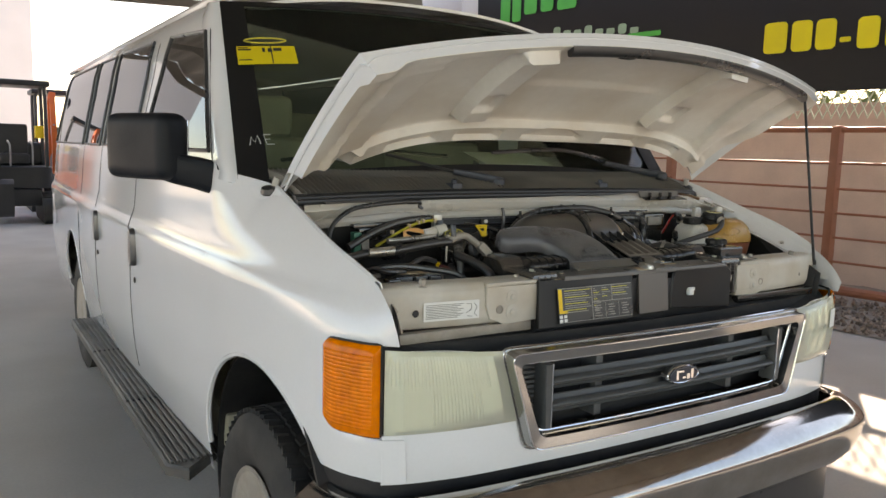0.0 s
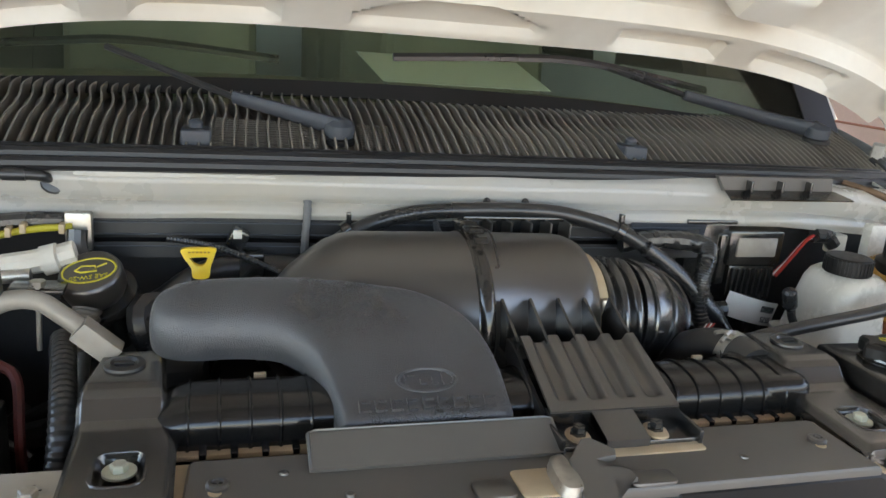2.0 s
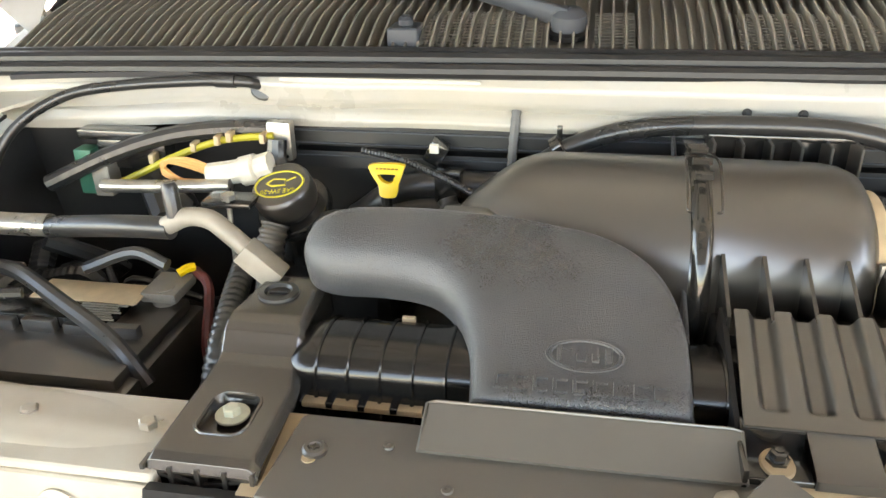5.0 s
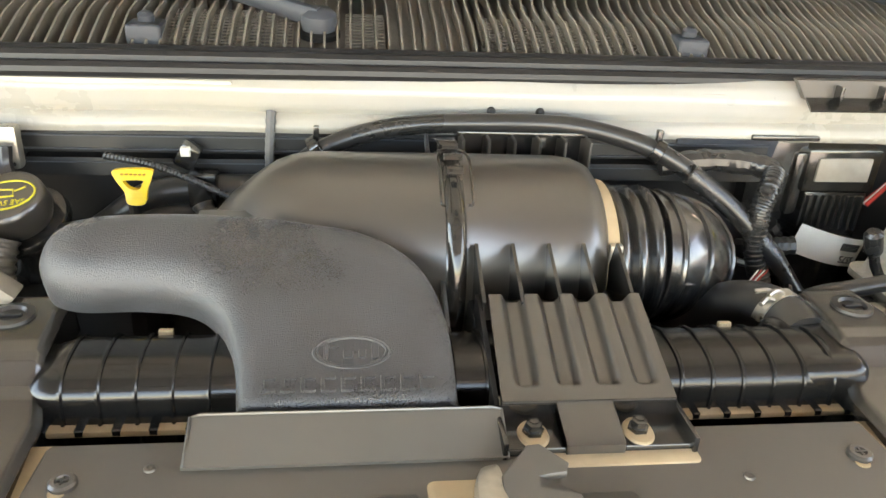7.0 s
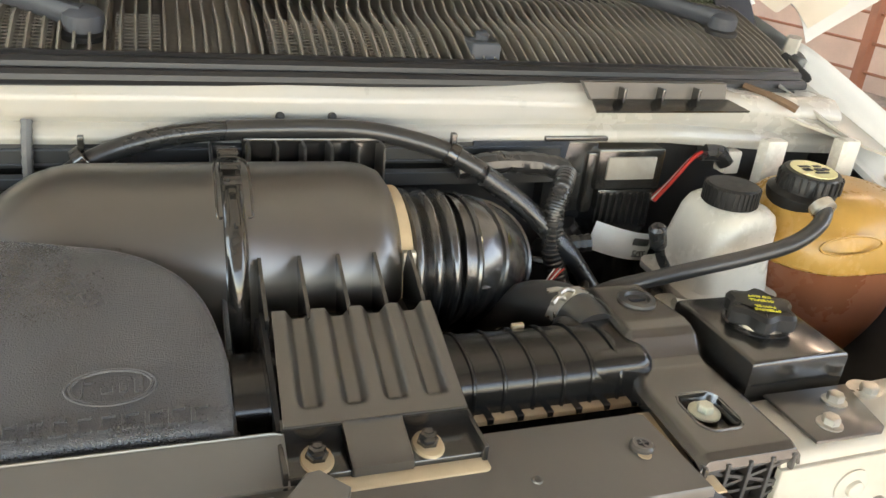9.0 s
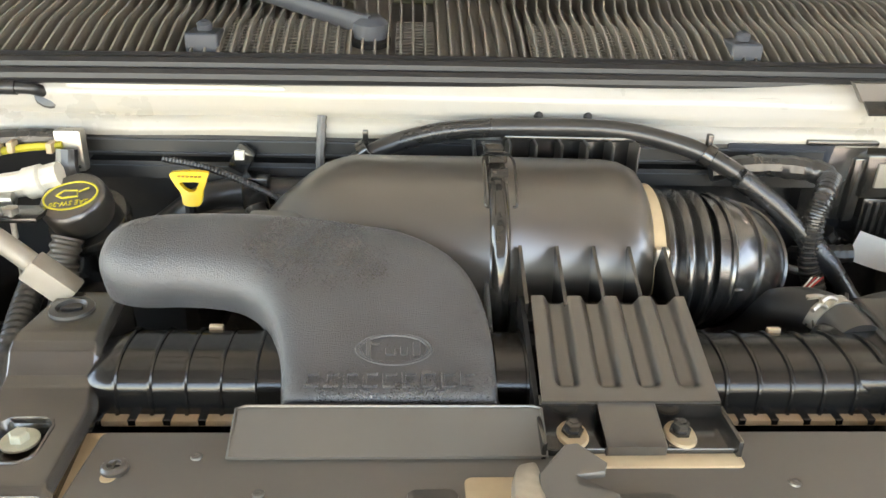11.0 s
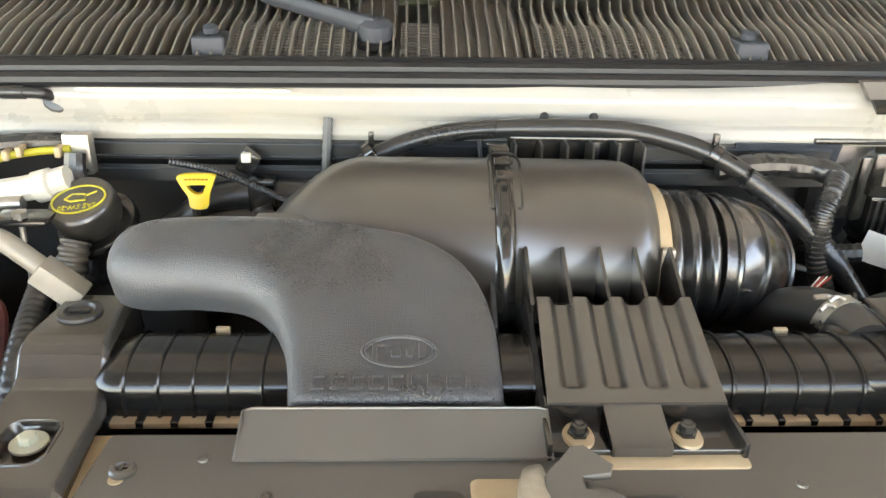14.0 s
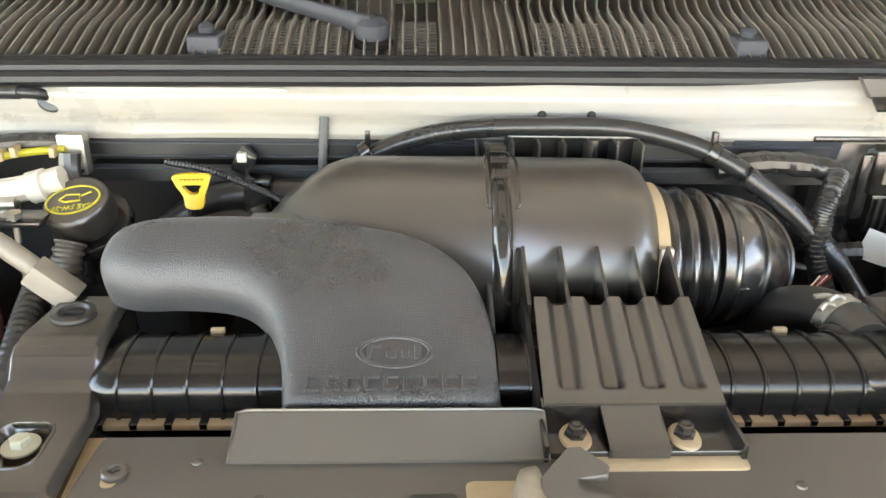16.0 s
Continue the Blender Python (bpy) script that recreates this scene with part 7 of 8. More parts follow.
cap = under(ct, part("filler_cap", bm, TRIMBLACK, label="black ribbed pressure cap"))
for k in range(24):
    a = 2 * math.pi * k / 24
    bm = bmesh.new()
    p = Vector((0.668 + 0.0352 * math.cos(a), 0.424 + 0.0352 * math.sin(a), 1.2855))
    box(bm, -0.0018, 0.0018, -0.0016, 0.0016, -0.009, 0.009, 0.0005, 1, Matrix.Translation(p) @ Matrix.Rotation(a, 4, "Z"))
    ob = part("cap_rib", bm, TRIMBLACK)
    ob.parent = cap
bm = bmesh.new()
lathe(bm, [(0.027, 0), (0.027, 0.0012), (0, 0.0012)], (0.668, 0.423, 1.2993), (0, -0.08, 1), 28)
ob = part("cap_label", bm, mat("pale_yellow_label", (0.72, 0.66, 0.36), 0.5, vary=0.1))
ob.parent = cap
for a, b, c, d in ((-0.02, 0.0, 0.006, 0.014), (0.006, 0.02, 0.006, 0.013), (-0.022, -0.008, -0.008, 0.002), (-0.002, 0.012, -0.01, 0.0), (0.015, 0.023, -0.008, 0.002), (-0.012, 0.012, -0.02, -0.015)):
    bm = bmesh.new()
    prism(bm, rrect(0.668 + 0.8 * a, 0.668 + 0.8 * b, 0.423 + 0.8 * c, 0.423 + 0.8 * d, 0.001, 1), flat(1.3005), 0.001, 0.0003)
    ob = part("cap_mark", bm, INK)
    ob.parent = cap
for x in (0.68, 0.80):
    bm = bmesh.new()
    box(bm, x - 0.016, x + 0.016, 0.50, 0.52, 1.24, 1.31, 0.006)
    under(ct, part("mounting_ear", bm, MILKY))
bm = bmesh.new()
tube(bm, [(0.675 + 0.045 * math.cos(t), 0.3445, 1.236 + 0.012 * math.sin(t)) for t in [2 * math.pi * k / 28 for k in range(29)]], 0.0014, 8, 1, smooth=False)
under(ct, part("moulded_oval", bm, TANKAMBER))
bm = bmesh.new()
sheet(bm, lambda u, v: Vector((0.842 - 0.012 * u, 0.42 + 0.14 * u, 1.225 - 0.09 * v * (1 - 0.6 * u))), 8, 6, thick=0.006)
under(ct, part("side_ear", bm, MILKY))
bm = bmesh.new()
TH = [(0.639, 0.372, 1.277), (0.637, 0.360, 1.272), (0.622, 0.350, 1.259), (0.590, 0.346, 1.242), (0.539, 0.346, 1.230), (0.479, 0.348, 1.219), (0.411, 0.352, 1.205), (0.374, 0.356, 1.195), (0.35, 0.36, 1.18)]
tube(bm, TH, 0.0088, 14, 8)
under(ct, part("overflow_hose", bm, RUBBER, label="black rubber overflow hose"))
bm = bmesh.new()
lathe(bm, [(0.012, -0.006), (0.014, -0.005), (0.014, 0.005), (0.012, 0.006)], (0.638, 0.366, 1.275), (0, -1, -0.5), 16)
under(ct, part("hose_clip", bm, STEEL))

# washer bottle
wb = thing("washer_bottle", "milky white plastic fluid bottle with a black cap", "fluid bottle", at=(0.58, 0.46, 1.1))
bm = bmesh.new()
rings = []
for z, g in ((0.98, 0.0), (1.10, 0.004), (1.145, 0.006), (1.150, 0.014), (1.158, 0.014), (1.162, 0.004), (1.20, 0.0), (1.24, -0.001), (1.252, -0.004), (1.258, -0.010), (1.261, -0.018)):
    o = rrect(0.518 - g + 0.02 * max(0, (z - 1.19) / 0.07), 0.616 + g, 0.385 - g, 0.49 + g, min(0.022, 0.0305 + g) if g < -0.01 else 0.022, 6)
    rings.append([bm.verts.new((x, y, z)) for x, y in o])
n = len(rings[0])
for a, b in zip(rings, rings[1:]):
    for k in range(n):
        bm.faces.new((a[k], a[(k + 1) % n], b[(k + 1) % n], b[k]))
bm.faces.new(rings[-1])
under(wb, part("bottle", bm, MILKY, angle=60))
bm = bmesh.new()
lathe(bm, [(0.030, 0.0), (0.031, 0.003), (0.031, 0.021), (0.0285, 0.024), (0, 0.0245)], (0.56, 0.425, 1.26), (0, 0, 1), 32)
capw = under(wb, part("bottle_cap", bm, TRIMBLACK, label="black screw cap"))
for k in range(36):
    a = 2 * math.pi * k / 36
    bm = bmesh.new()
    p = Vector((0.56 + 0.0312 * math.cos(a), 0.425 + 0.0312 * math.sin(a), 1.272))
    box(bm, -0.001, 0.001, -0.001, 0.001, -0.010, 0.010, 0, 1, Matrix.Translation(p) @ Matrix.Rotation(a, 4, "Z"))
    ob = part("cap_rib", bm, TRIMBLACK)
    ob.parent = capw
bm = bmesh.new()
box(bm, 0.488, 0.525, 0.38, 0.43, 1.09, 1.145, 0.008)
tube(bm, [(0.48, 0.378, 1.16), (0.52, 0.376, 1.15), (0.55, 0.378, 1.13)], 0.006, 8, 4)
under(wb, part("bottle_ledge", bm, MILKY))
bm = bmesh.new()
lathe(bm, [(0.008, 0), (0.010, 0.004), (0.010, 0.026), (0.007, 0.03), (0, 0.03)], (0.474, 0.42, 1.21), (-0.35, -0.1, 1), 14)
tube(bm, [(0.474, 0.42, 1.214), (0.484, 0.425, 1.195), (0.50, 0.43, 1.175)], 0.006, 8, 4)
under(wb, part("outlet_tube", bm, RUBBER))

# power steering reservoir
ps = thing("power_steering_reservoir", "black plastic reservoir box with a lobed cap", "reservoir", at=(0.466, 0.25, 1.1))
bm = bmesh.new()
pillow(bm, [(0.424, 0.187), (0.532, 0.188), (0.536, 0.305), (0.424, 0.306)], [(0, -0.12), (0, -0.005), (0.0012, -0.0018), (0.004, 0.0), (0.007, 0.0006)], flat(1.208), smooth=False)
under(ps, part("reservoir_box", bm, GLOSS, angle=50))
bm = bmesh.new()
lathe(bm, [(0.032, 0), (0.032, 0.002), (0.028, 0.004), (0.027, 0.008)], (0.478, 0.252, 1.207), (0, 0, 1), 28)
under(ps, part("reservoir_neck", bm, GLOSS))
bm = bmesh.new()
lob = [((0.031 + 0.004 * math.cos(6 * t)) * math.cos(t) + 0.478, (0.031 + 0.004 * math.cos(6 * t)) * math.sin(t) + 0.252) for t in [k * math.pi / 24 for k in range(48)]]
pillow(bm, lob, [(0.003, 0), (0, 0.003), (0, 0.014), (0.003, 0.018), (0.010, 0.0195)], flat(1.211), smooth=False)
pcap = under(ps, part("reservoir_cap", bm, TRIMBLACK, label="black lobed cap"))
for body, r in (("DO NOT", 0.010), ("OVERFILL", 0.002), ("POWER", -0.010), ("STEERING", -0.017)):
    def cap_place(a, b, h, r=r):
        a, b = -a, r - b
        t = radians(-22)
        return Vector((0.478 + a * math.cos(t) - b * math.sin(t), 0.252 + a * math.sin(t) + b * math.cos(t), 1.2308 + h))
    ob = lettering("cap_text", body, 0.0056, YELPRINT, pcap, cap_place)

# relay module with its label, and red wires
md = thing("relay_module", "black relay box above a canister with a white printed label", "relay module", at=(0.5, 0.56, 1.15))
bm = bmesh.new()
box(bm, 0.452, 0.548, 0.545, 0.59, 1.232, 1.286, 0.004)
box(bm, 0.440, 0.456, 0.55, 0.59, 1.20, 1.28, 0.003)
under(md, part("relay_lid", bm, GLOSS))
bm = bmesh.new()
box(bm, 0.465, 0.535, 0.542, 0.548, 1.246, 1.276, 0.002)
under(md, part("relay_window", bm, ALU))
bm = bmesh.new()
box(bm, 0.462, 0.545, 0.55, 0.59, 1.175, 1.23, 0.003)
under(md, part("relay_base", bm, GLOSS))
for k in range(8):
    bm = bmesh.new()
    box(bm, 0.466 + 0.010 * k, 0.470 + 0.010 * k, 0.545, 0.552, 1.18, 1.226, 0.0008, 1)
    under(md, part("relay_fin", bm, GLOSS))
bm = bmesh.new()
lathe(bm, [(0.045, -0.08), (0.048, 0.0), (0.046, 0.05), (0.03, 0.058), (0, 0.06)], (0.498, 0.567, 1.125), (0, 0, 1), 28)
under(md, part("canister", bm, GLOSS))
bm = bmesh.new()
tilt = Matrix.Translation((0.496, 0.520, 1.168)) @ Matrix.Rotation(radians(14), 4, "Y")
sheet(bm, lambda u, v: tilt @ Vector((-0.047 + 0.094 * u, -0.005 + 6 * (-0.047 + 0.094 * u) ** 2, -0.019 + 0.038 * v)), 16, 3, thick=0.0008)
lbl = under(md, part("module_label", bm, PAPER, label="white printed label"))
lettering("label_number", "5575", 0.013, INK, lbl, lambda a, b, h: tilt @ Vector((0.026 - a, -0.0068 - h + 6 * (0.026 - a) ** 2, -0.009 - b)))
bm = bmesh.new()
for k in range(12):
    pillow(bm, rrect(0.008 + 0.0026 * k, 0.0094 + 0.0026 * k, 0.002, 0.012, 0.0002, 1), [(0, 0.0), (0, 0.0006)], lambda a, b, h: tilt @ Vector((a, -h - 0.0068 + 6 * a * a, b)), smooth=False)
ob = part("label_code", bm, INK)
ob.parent = lbl
RED = mat("red_wire", (0.5, 0.03, 0.02), 0.45)
wires = thing("red_wire_loom", "red and white wires running into a taped connector", "wiring", at=(0.6, 0.56, 1.25))
for k, m in enumerate((RED, PAPER, RED)):
    bm = bmesh.new()
    tube(bm, [(0.545, 0.545 + 0.004 * k, 1.215), (0.57, 0.55 + 0.004 * k, 1.24 - 0.003 * k), (0.60, 0.555 + 0.004 * k, 1.272 - 0.004 * k), (0.62, 0.56, 1.278)], 0.0028, 6, 6)
    under(wires, part("wire", bm, m))
bm = bmesh.new()
tube(bm, [(0.612, 0.558, 1.278), (0.64, 0.56, 1.275), (0.655, 0.56, 1.262)], 0.012, 10, 5)
under(wires, part("tape_wrap", bm, RUBBER))
bm = bmesh.new()
box(bm, 0.648, 0.672, 0.55, 0.575, 1.248, 1.28, 0.004)
under(wires, part("white_connector", bm, WHITEPL))

# left bay: filler cap, dipstick, fuel rail and wiring
oil = thing("oil_filler", "black oil filler cap with yellow printed ring on its neck", "oil filler", at=(-0.42, 0.46, 1.15))
ax = Vector((-0.15, -0.45, 0.85)).normalized()
bm = bmesh.new()
lathe(bm, [(0.028, -0.05), (0.030, -0.03), (0.0325, -0.026), (0.034, -0.02), (0.034, -0.003), (0.0325, 0.001), (0.030, 0.003), (0.0, 0.003)], (-0.425, 0.455, 1.255), ax, 36)
under(oil, part("cap", bm, BLACK, label="black oil cap"))
Q = Vector((0, 0, 1)).rotation_difference(ax).to_matrix()
onc = lambda a, b, h: Vector((-0.425, 0.455, 1.255)) + Q @ Vector((a, b, 0.003 + h))
bm = bmesh.new()
tube(bm, [onc(0.028 * math.cos(t), 0.018 * math.sin(t), 0.0006) for t in [k * math.pi / 20 for k in range(41)]], 0.0011, 5, 1, smooth=False)
tube(bm, [onc(-0.015, 0.002, 0.0006), onc(-0.008, 0.008, 0.0006), onc(0.006, 0.006, 0.0006), onc(0.008, -0.002, 0.0006), onc(-0.008, -0.002, 0.0006), onc(-0.015, 0.002, 0.0006)], 0.0011, 5, 1, smooth=False)
tube(bm, [onc(0.008, 0.004, 0.0006), onc(0.018, 0.008, 0.0006)], 0.0011, 5, 1, smooth=False)
under(oil, part("cap_print", bm, YELPRINT))
ob = lettering("cap_text", "SAE 5W-20", 0.0085, YELPRINT, oil, lambda a, b, h: onc(-a, 0.0085 - 0.018 - b, h + 0.0004))
ob.matrix_parent_inverse = Matrix.Translation(oil.location).inverted()
bm = bmesh.new()
tube(bm, [(-0.42, 0.475, 1.22), (-0.415, 0.48, 1.17), (-0.41, 0.49, 1.1)], 0.028, 20, 4)
under(oil, part("neck", bm, GLOSS))
bm = bmesh.new()
lathe(bm, [(0.041, -0.008), (0.043, -0.005), (0.043, 0.003), (0.041, 0.006)], (-0.418, 0.472, 1.222), ax, 32)
under(oil, part("neck_collar", bm, GLOSS))
bm = bmesh.new()
tube(bm, [(-0.425, 0.43, 1.222), (-0.428, 0.42, 1.205), (-0.430, 0.41, 1.182)], 0.0155, 14, 6, rip=0.002, pitch=0.009)
tube(bm, [(-0.430, 0.41, 1.182), (-0.434, 0.40, 1.15), (-0.44, 0.40, 1.10)], 0.011, 12, 4)
under(oil, part("breather_hose", bm, DULL, label="dusty brown breather hose"))
dip = thing("dipstick", "yellow plastic dipstick handle", "dipstick", at=(-0.315, 0.475, 1.2))
bm = bmesh.new()
dpl = lambda a, b, h: Vector((-0.311 + 0.74 * a, 0.478 + 0.25 * b - h, 1.2615 + 0.80 * b))
T = [(-0.024, 0.018), (0.022, 0.019), (0.024, 0.010), (0.018, -0.006), (0.014, -0.022), (-0.008, -0.022), (-0.012, -0.008), (-0.024, 0.008)]
o = [p.to_2d() for p in spline([(x, y, 0) for x, y in T], 4, True)]
i_ = [p.to_2d() for p in spline([(x, y, 0) for x, y in [(-0.013, 0.006), (0.0, 0.007), (0.013, 0.0065), (0.011, 0.002), (0.009, -0.003), (0.002, -0.005), (-0.005, -0.003), (-0.010, 0.001)]], 4, True)]
vs = [[bm.verts.new(dpl(p.x, p.y, h)) for p in q] for q, h in ((o, 0.0), (o, 0.006), (i_, 0.007), (i_, 0.0))]
for a, b in zip(vs, vs[1:] + vs[:1]):
    for k in range(len(o)):
        bm.faces.new((a[k], a[(k + 1) % len(o)], b[(k + 1) % len(o)], b[k]))
under(dip, part("handle", bm, YELLOW))
bm = bmesh.new()
for k in range(6):
    tube(bm, [dpl(-0.016 + 0.0058 * k, 0.014, 0.0072), dpl(-0.0125 + 0.0058 * k, 0.014, 0.0072)], 0.0011, 4, 1, smooth=False)
under(dip, part("handle_mark", bm, mat("amber_print", (0.45, 0.22, 0.01), 0.5)))
bm = bmesh.new()
tube(bm, [(-0.314, 0.475, 1.25), (-0.312, 0.48, 1.2), (-0.31, 0.49, 1.1)], 0.006, 8, 4)
under(dip, part("dipstick_tube", bm, DARK))

rail_ = thing("fuel_rail", "silver fuel rail with white connector and wiring above", "fuel rail", at=(-0.55, 0.47, 1.24))
bm = bmesh.new()
tube(bm, [(-0.64, 0.46, 1.243), (-0.56, 0.46, 1.246), (-0.485, 0.46, 1.251)], 0.0075, 12, 4)
under(rail_, part("rail_pipe", bm, STEEL))
bm = bmesh.new()
tube(bm, [(-0.515, 0.475, 1.256), (-0.475, 0.476, 1.263), (-0.442, 0.478, 1.272)], 0.0135, 10, 3)
lathe(bm, [(0.017, 0), (0.017, 0.016), (0.013, 0.018)], (-0.475, 0.476, 1.262), (0.9, 0, 0.25), 14)
under(rail_, part("connector", bm, WHITEPL, label="dirty white plastic connector"))
ORWIRE = mat("orange_wire", (0.75, 0.4, 0.15), 0.5)
YWIRE = mat("yellow_loom", (0.42, 0.37, 0.03), 0.5, vary=0.2, scale=20)
for k in range(3):
    bm = bmesh.new()
    tube(bm, [(-0.505, 0.475, 1.254 + 0.004 * k), (-0.54, 0.478, 1.264 + 0.004 * k), (-0.568, 0.48, 1.268), (-0.575, 0.482, 1.26 - 0.004 * k), (-0.55, 0.475, 1.248), (-0.52, 0.47, 1.25)], 0.0028, 6, 6)
    under(rail_, part("wire", bm, ORWIRE))
bm = bmesh.new()
tube(bm, [(-0.66, 0.49, 1.225), (-0.612, 0.50, 1.246), (-0.574, 0.503, 1.264), (-0.525, 0.508, 1.282), (-0.49, 0.51, 1.289), (-0.45, 0.512, 1.292)], 0.0042, 8, 6)
under(rail_, part("yellow_loom", bm, YWIRE))
bm = bmesh.new()
tube(bm, [(-0.74, 0.50, 1.225), (-0.66, 0.515, 1.26), (-0.58, 0.522, 1.285), (-0.50, 0.525, 1.295), (-0.44, 0.53, 1.293)], 0.0105, 10, 6, rip=0.0004, pitch=0.02)
under(rail_, part("taped_loom", bm, RUBBER, label="grey cloth-taped loom"))
for x in (-0.60, -0.545, -0.50, -0.515, -0.46):
    bm = bmesh.new()
    box(bm, x - 0.003, x + 0.003, 0.50, 0.515, 1.289 - 0.3 * max(0, -x - 0.5) - 0.003, 1.289 - 0.3 * max(0, -x - 0.5) + 0.008, 0.001)
    under(rail_, part("loom_clip", bm, TAN))
bm = bmesh.new()
box(bm, -0.459, -0.43, 0.512, 0.528, 1.262, 1.308, 0.004)
under(rail_, part("bracket", bm, STEEL))
bm = bmesh.new()
tube(bm, [(-0.444, 0.506, 1.29), (-0.444, 0.50, 1.27), (-0.435, 0.49, 1.25)], 0.011, 10, 4)
under(rail_, part("bracket_sleeve", bm, RUBBER))
bm = bmesh.new()
lathe(bm, [(0.008, 0), (0.008, 0.006), (0, 0.007)], (-0.47, 0.42, 1.252), (0, 0, 1), 6)
tube(bm, [(-0.47, 0.42, 1.252), (-0.472, 0.42, 1.18)], 0.003, 8, 1)
under(rail_, part("stud", bm, STEEL))
bm = bmesh.new()
box(bm, -0.50, -0.445, 0.415, 0.45, 1.243, 1.249, 0.002)
under(rail_, part("stud_plate", bm, GLOSS))
# taped upright stalk and wiring at the firewall
stalk = thing("taped_wire", "grey taped wire hanging from the cowl ledge", "wire", at=(-0.18, 0.552, 1.28))
bm = bmesh.new()
tube(bm, [(-0.18, 0.553, 1.318), (-0.181, 0.545, 1.30), (-0.183, 0.543, 1.265), (-0.183, 0.55, 1.24)], 0.0055, 8, 5, rip=0.0006, pitch=0.01)
under(stalk, part("wrap", bm, TAPE))
conn = thing("sensor_connector", "black sensor plug with corrugated wire loom", "connector", at=(-0.26, 0.51, 1.26))
bm = bmesh.new()
box(bm, -0.28, -0.258, 0.52, 0.545, 1.262, 1.288, 0.004, 2, Matrix.Translation((-0.27, 0.53, 1.27)) @ Matrix.Rotation(0.5, 4, "Y") @ Matrix.Translation((0.27, -0.53, -1.27)))
box(bm, -0.265, -0.235, 0.50, 0.53, 1.225, 1.262, 0.004)
under(conn, part("plug", bm, GLOSS))
bm = bmesh.new()
box(bm, -0.272, -0.262, 0.516, 0.522, 1.277, 1.287, 0.001)
under(conn, part("plug_tab", bm, WHITEPL))
for k, (x0, z0, x1, z1, r) in enumerate(((-0.36, 1.235, -0.19, 1.252, 0.016), (-0.37, 1.20, -0.24, 1.225, 0.02), (-0.24, 1.17, -0.205, 1.25, 0.013))):
    bm = bmesh.new()
    tube(bm, [(x0, 0.515, z0 - 0.04), ((x0 + x1) / 2 - 0.02, 0.52, (z0 + z1) / 2 - 0.008), (x1, 0.53, z1 - 0.015)], r, 14, 6, rip=0.0015 if k == 2 else 0, pitch=0.008)
    under(conn, part("intake_hose", bm, RUBBER))
bm = bmesh.new()
tube(bm, [(-0.348, 0.515, 1.278), (-0.30, 0.505, 1.272), (-0.25, 0.49, 1.258), (-0.20, 0.475, 1.238), (-0.185, 0.47, 1.22)], 0.0042, 8, 8, rip=0.0008, pitch=0.004)
tube(bm, [(-0.25, 0.50, 1.23), (-0.235, 0.48, 1.2), (-0.22, 0.46, 1.16)], 0.012, 10, 6, rip=0.0015, pitch=0.009)
tube(bm, [(-0.27, 0.45, 1.20), (-0.24, 0.46, 1.225), (-0.21, 0.47, 1.22), (-0.19, 0.48, 1.18)], 0.014, 10, 6)
under(conn, part("loom", bm, RUBBER))

# refrigerant line with its square joint
ac = thing("refrigerant_line", "dull aluminium refrigerant pipe with a square joint block", "pipe", at=(-0.42, 0.35, 1.22))
bm = bmesh.new()
tube(bm, [(-0.505, 0.352, 1.25), (-0.48, 0.35, 1.262), (-0.455, 0.347, 1.262), (-0.435, 0.343, 1.25), (-0.408, 0.337, 1.230)], 0.0095, 14, 8)
under(ac, part("pipe", bm, ALU))
bm = bmesh.new()
box(bm, -0.011, 0.011, -0.012, 0.012, -0.0225, 0.0225, 0.002, 2, Matrix.Translation((-0.402, 0.335, 1.224)) @ Matrix.Rotation(radians(-48), 4, "Y"))
under(ac, part("joint_block", bm, ALU))
bm = bmesh.new()
tube(bm, [(-0.80, 0.40, 1.205), (-0.74, 0.395, 1.22), (-0.66, 0.39, 1.222)], 0.012, 12, 4)
tube(bm, [(-0.50, 0.352, 1.248), (-0.56, 0.36, 1.243), (-0.66, 0.385, 1.225)], 0.0115, 14, 6)
under(ac, part("rubber_section", bm, RUBBER))
bm = bmesh.new()
tube(bm, [(-0.735, 0.39, 1.223), (-0.70, 0.388, 1.224), (-0.66, 0.386, 1.226)], 0.0125, 14, 3)
under(ac, part("crimp_sleeve", bm, STEEL))
bm = bmesh.new()
lathe(bm, [(0.008, 0), (0.008, 0.03), (0.006, 0.034), (0, 0.034)], (-0.492, 0.35, 1.262), (-0.1, 0.1, 1), 10)
under(ac, part("valve_cap", bm, RUBBER))
bm = bmesh.new()
tube(bm, [(-0.445, 0.40, 1.20), (-0.435, 0.34, 1.19), (-0.425, 0.27, 1.165), (-0.428, 0.235, 1.11)], 0.013, 12, 8, rip=0.001, pitch=0.008)
under(ac, part("grey_conduit", bm, RUBBER))

# battery
bat = thing("battery", "black car battery with cables, yellow and white label on top", "battery", at=(-0.64, 0.29, 1.0))
bm = bmesh.new()
box(bm, -0.775, -0.498, 0.215, 0.385, 0.95, 1.142, 0.006)
box(bm, -0.765, -0.508, 0.225, 0.375, 1.142, 1.155, 0.004)
under(bat, part("case", bm, BLACK))
bm = bmesh.new()
box(bm, -0.70, -0.56, 0.30, 0.36, 1.153, 1.168, 0.004)
box(bm, -0.745, -0.71, 0.25, 0.285, 1.153, 1.172, 0.005)
under(bat, part("vent_cover", bm, GLOSS))
bm = bmesh.new()
prism(bm, rrect(-0.665, -0.545, 0.332, 0.372, 0.003), flat(1.1685), 0.0008)
under(bat, part("battery_label", bm, mat("beige_label", (0.55, 0.43, 0.28), 0.6, vary=0.15, scale=40)))
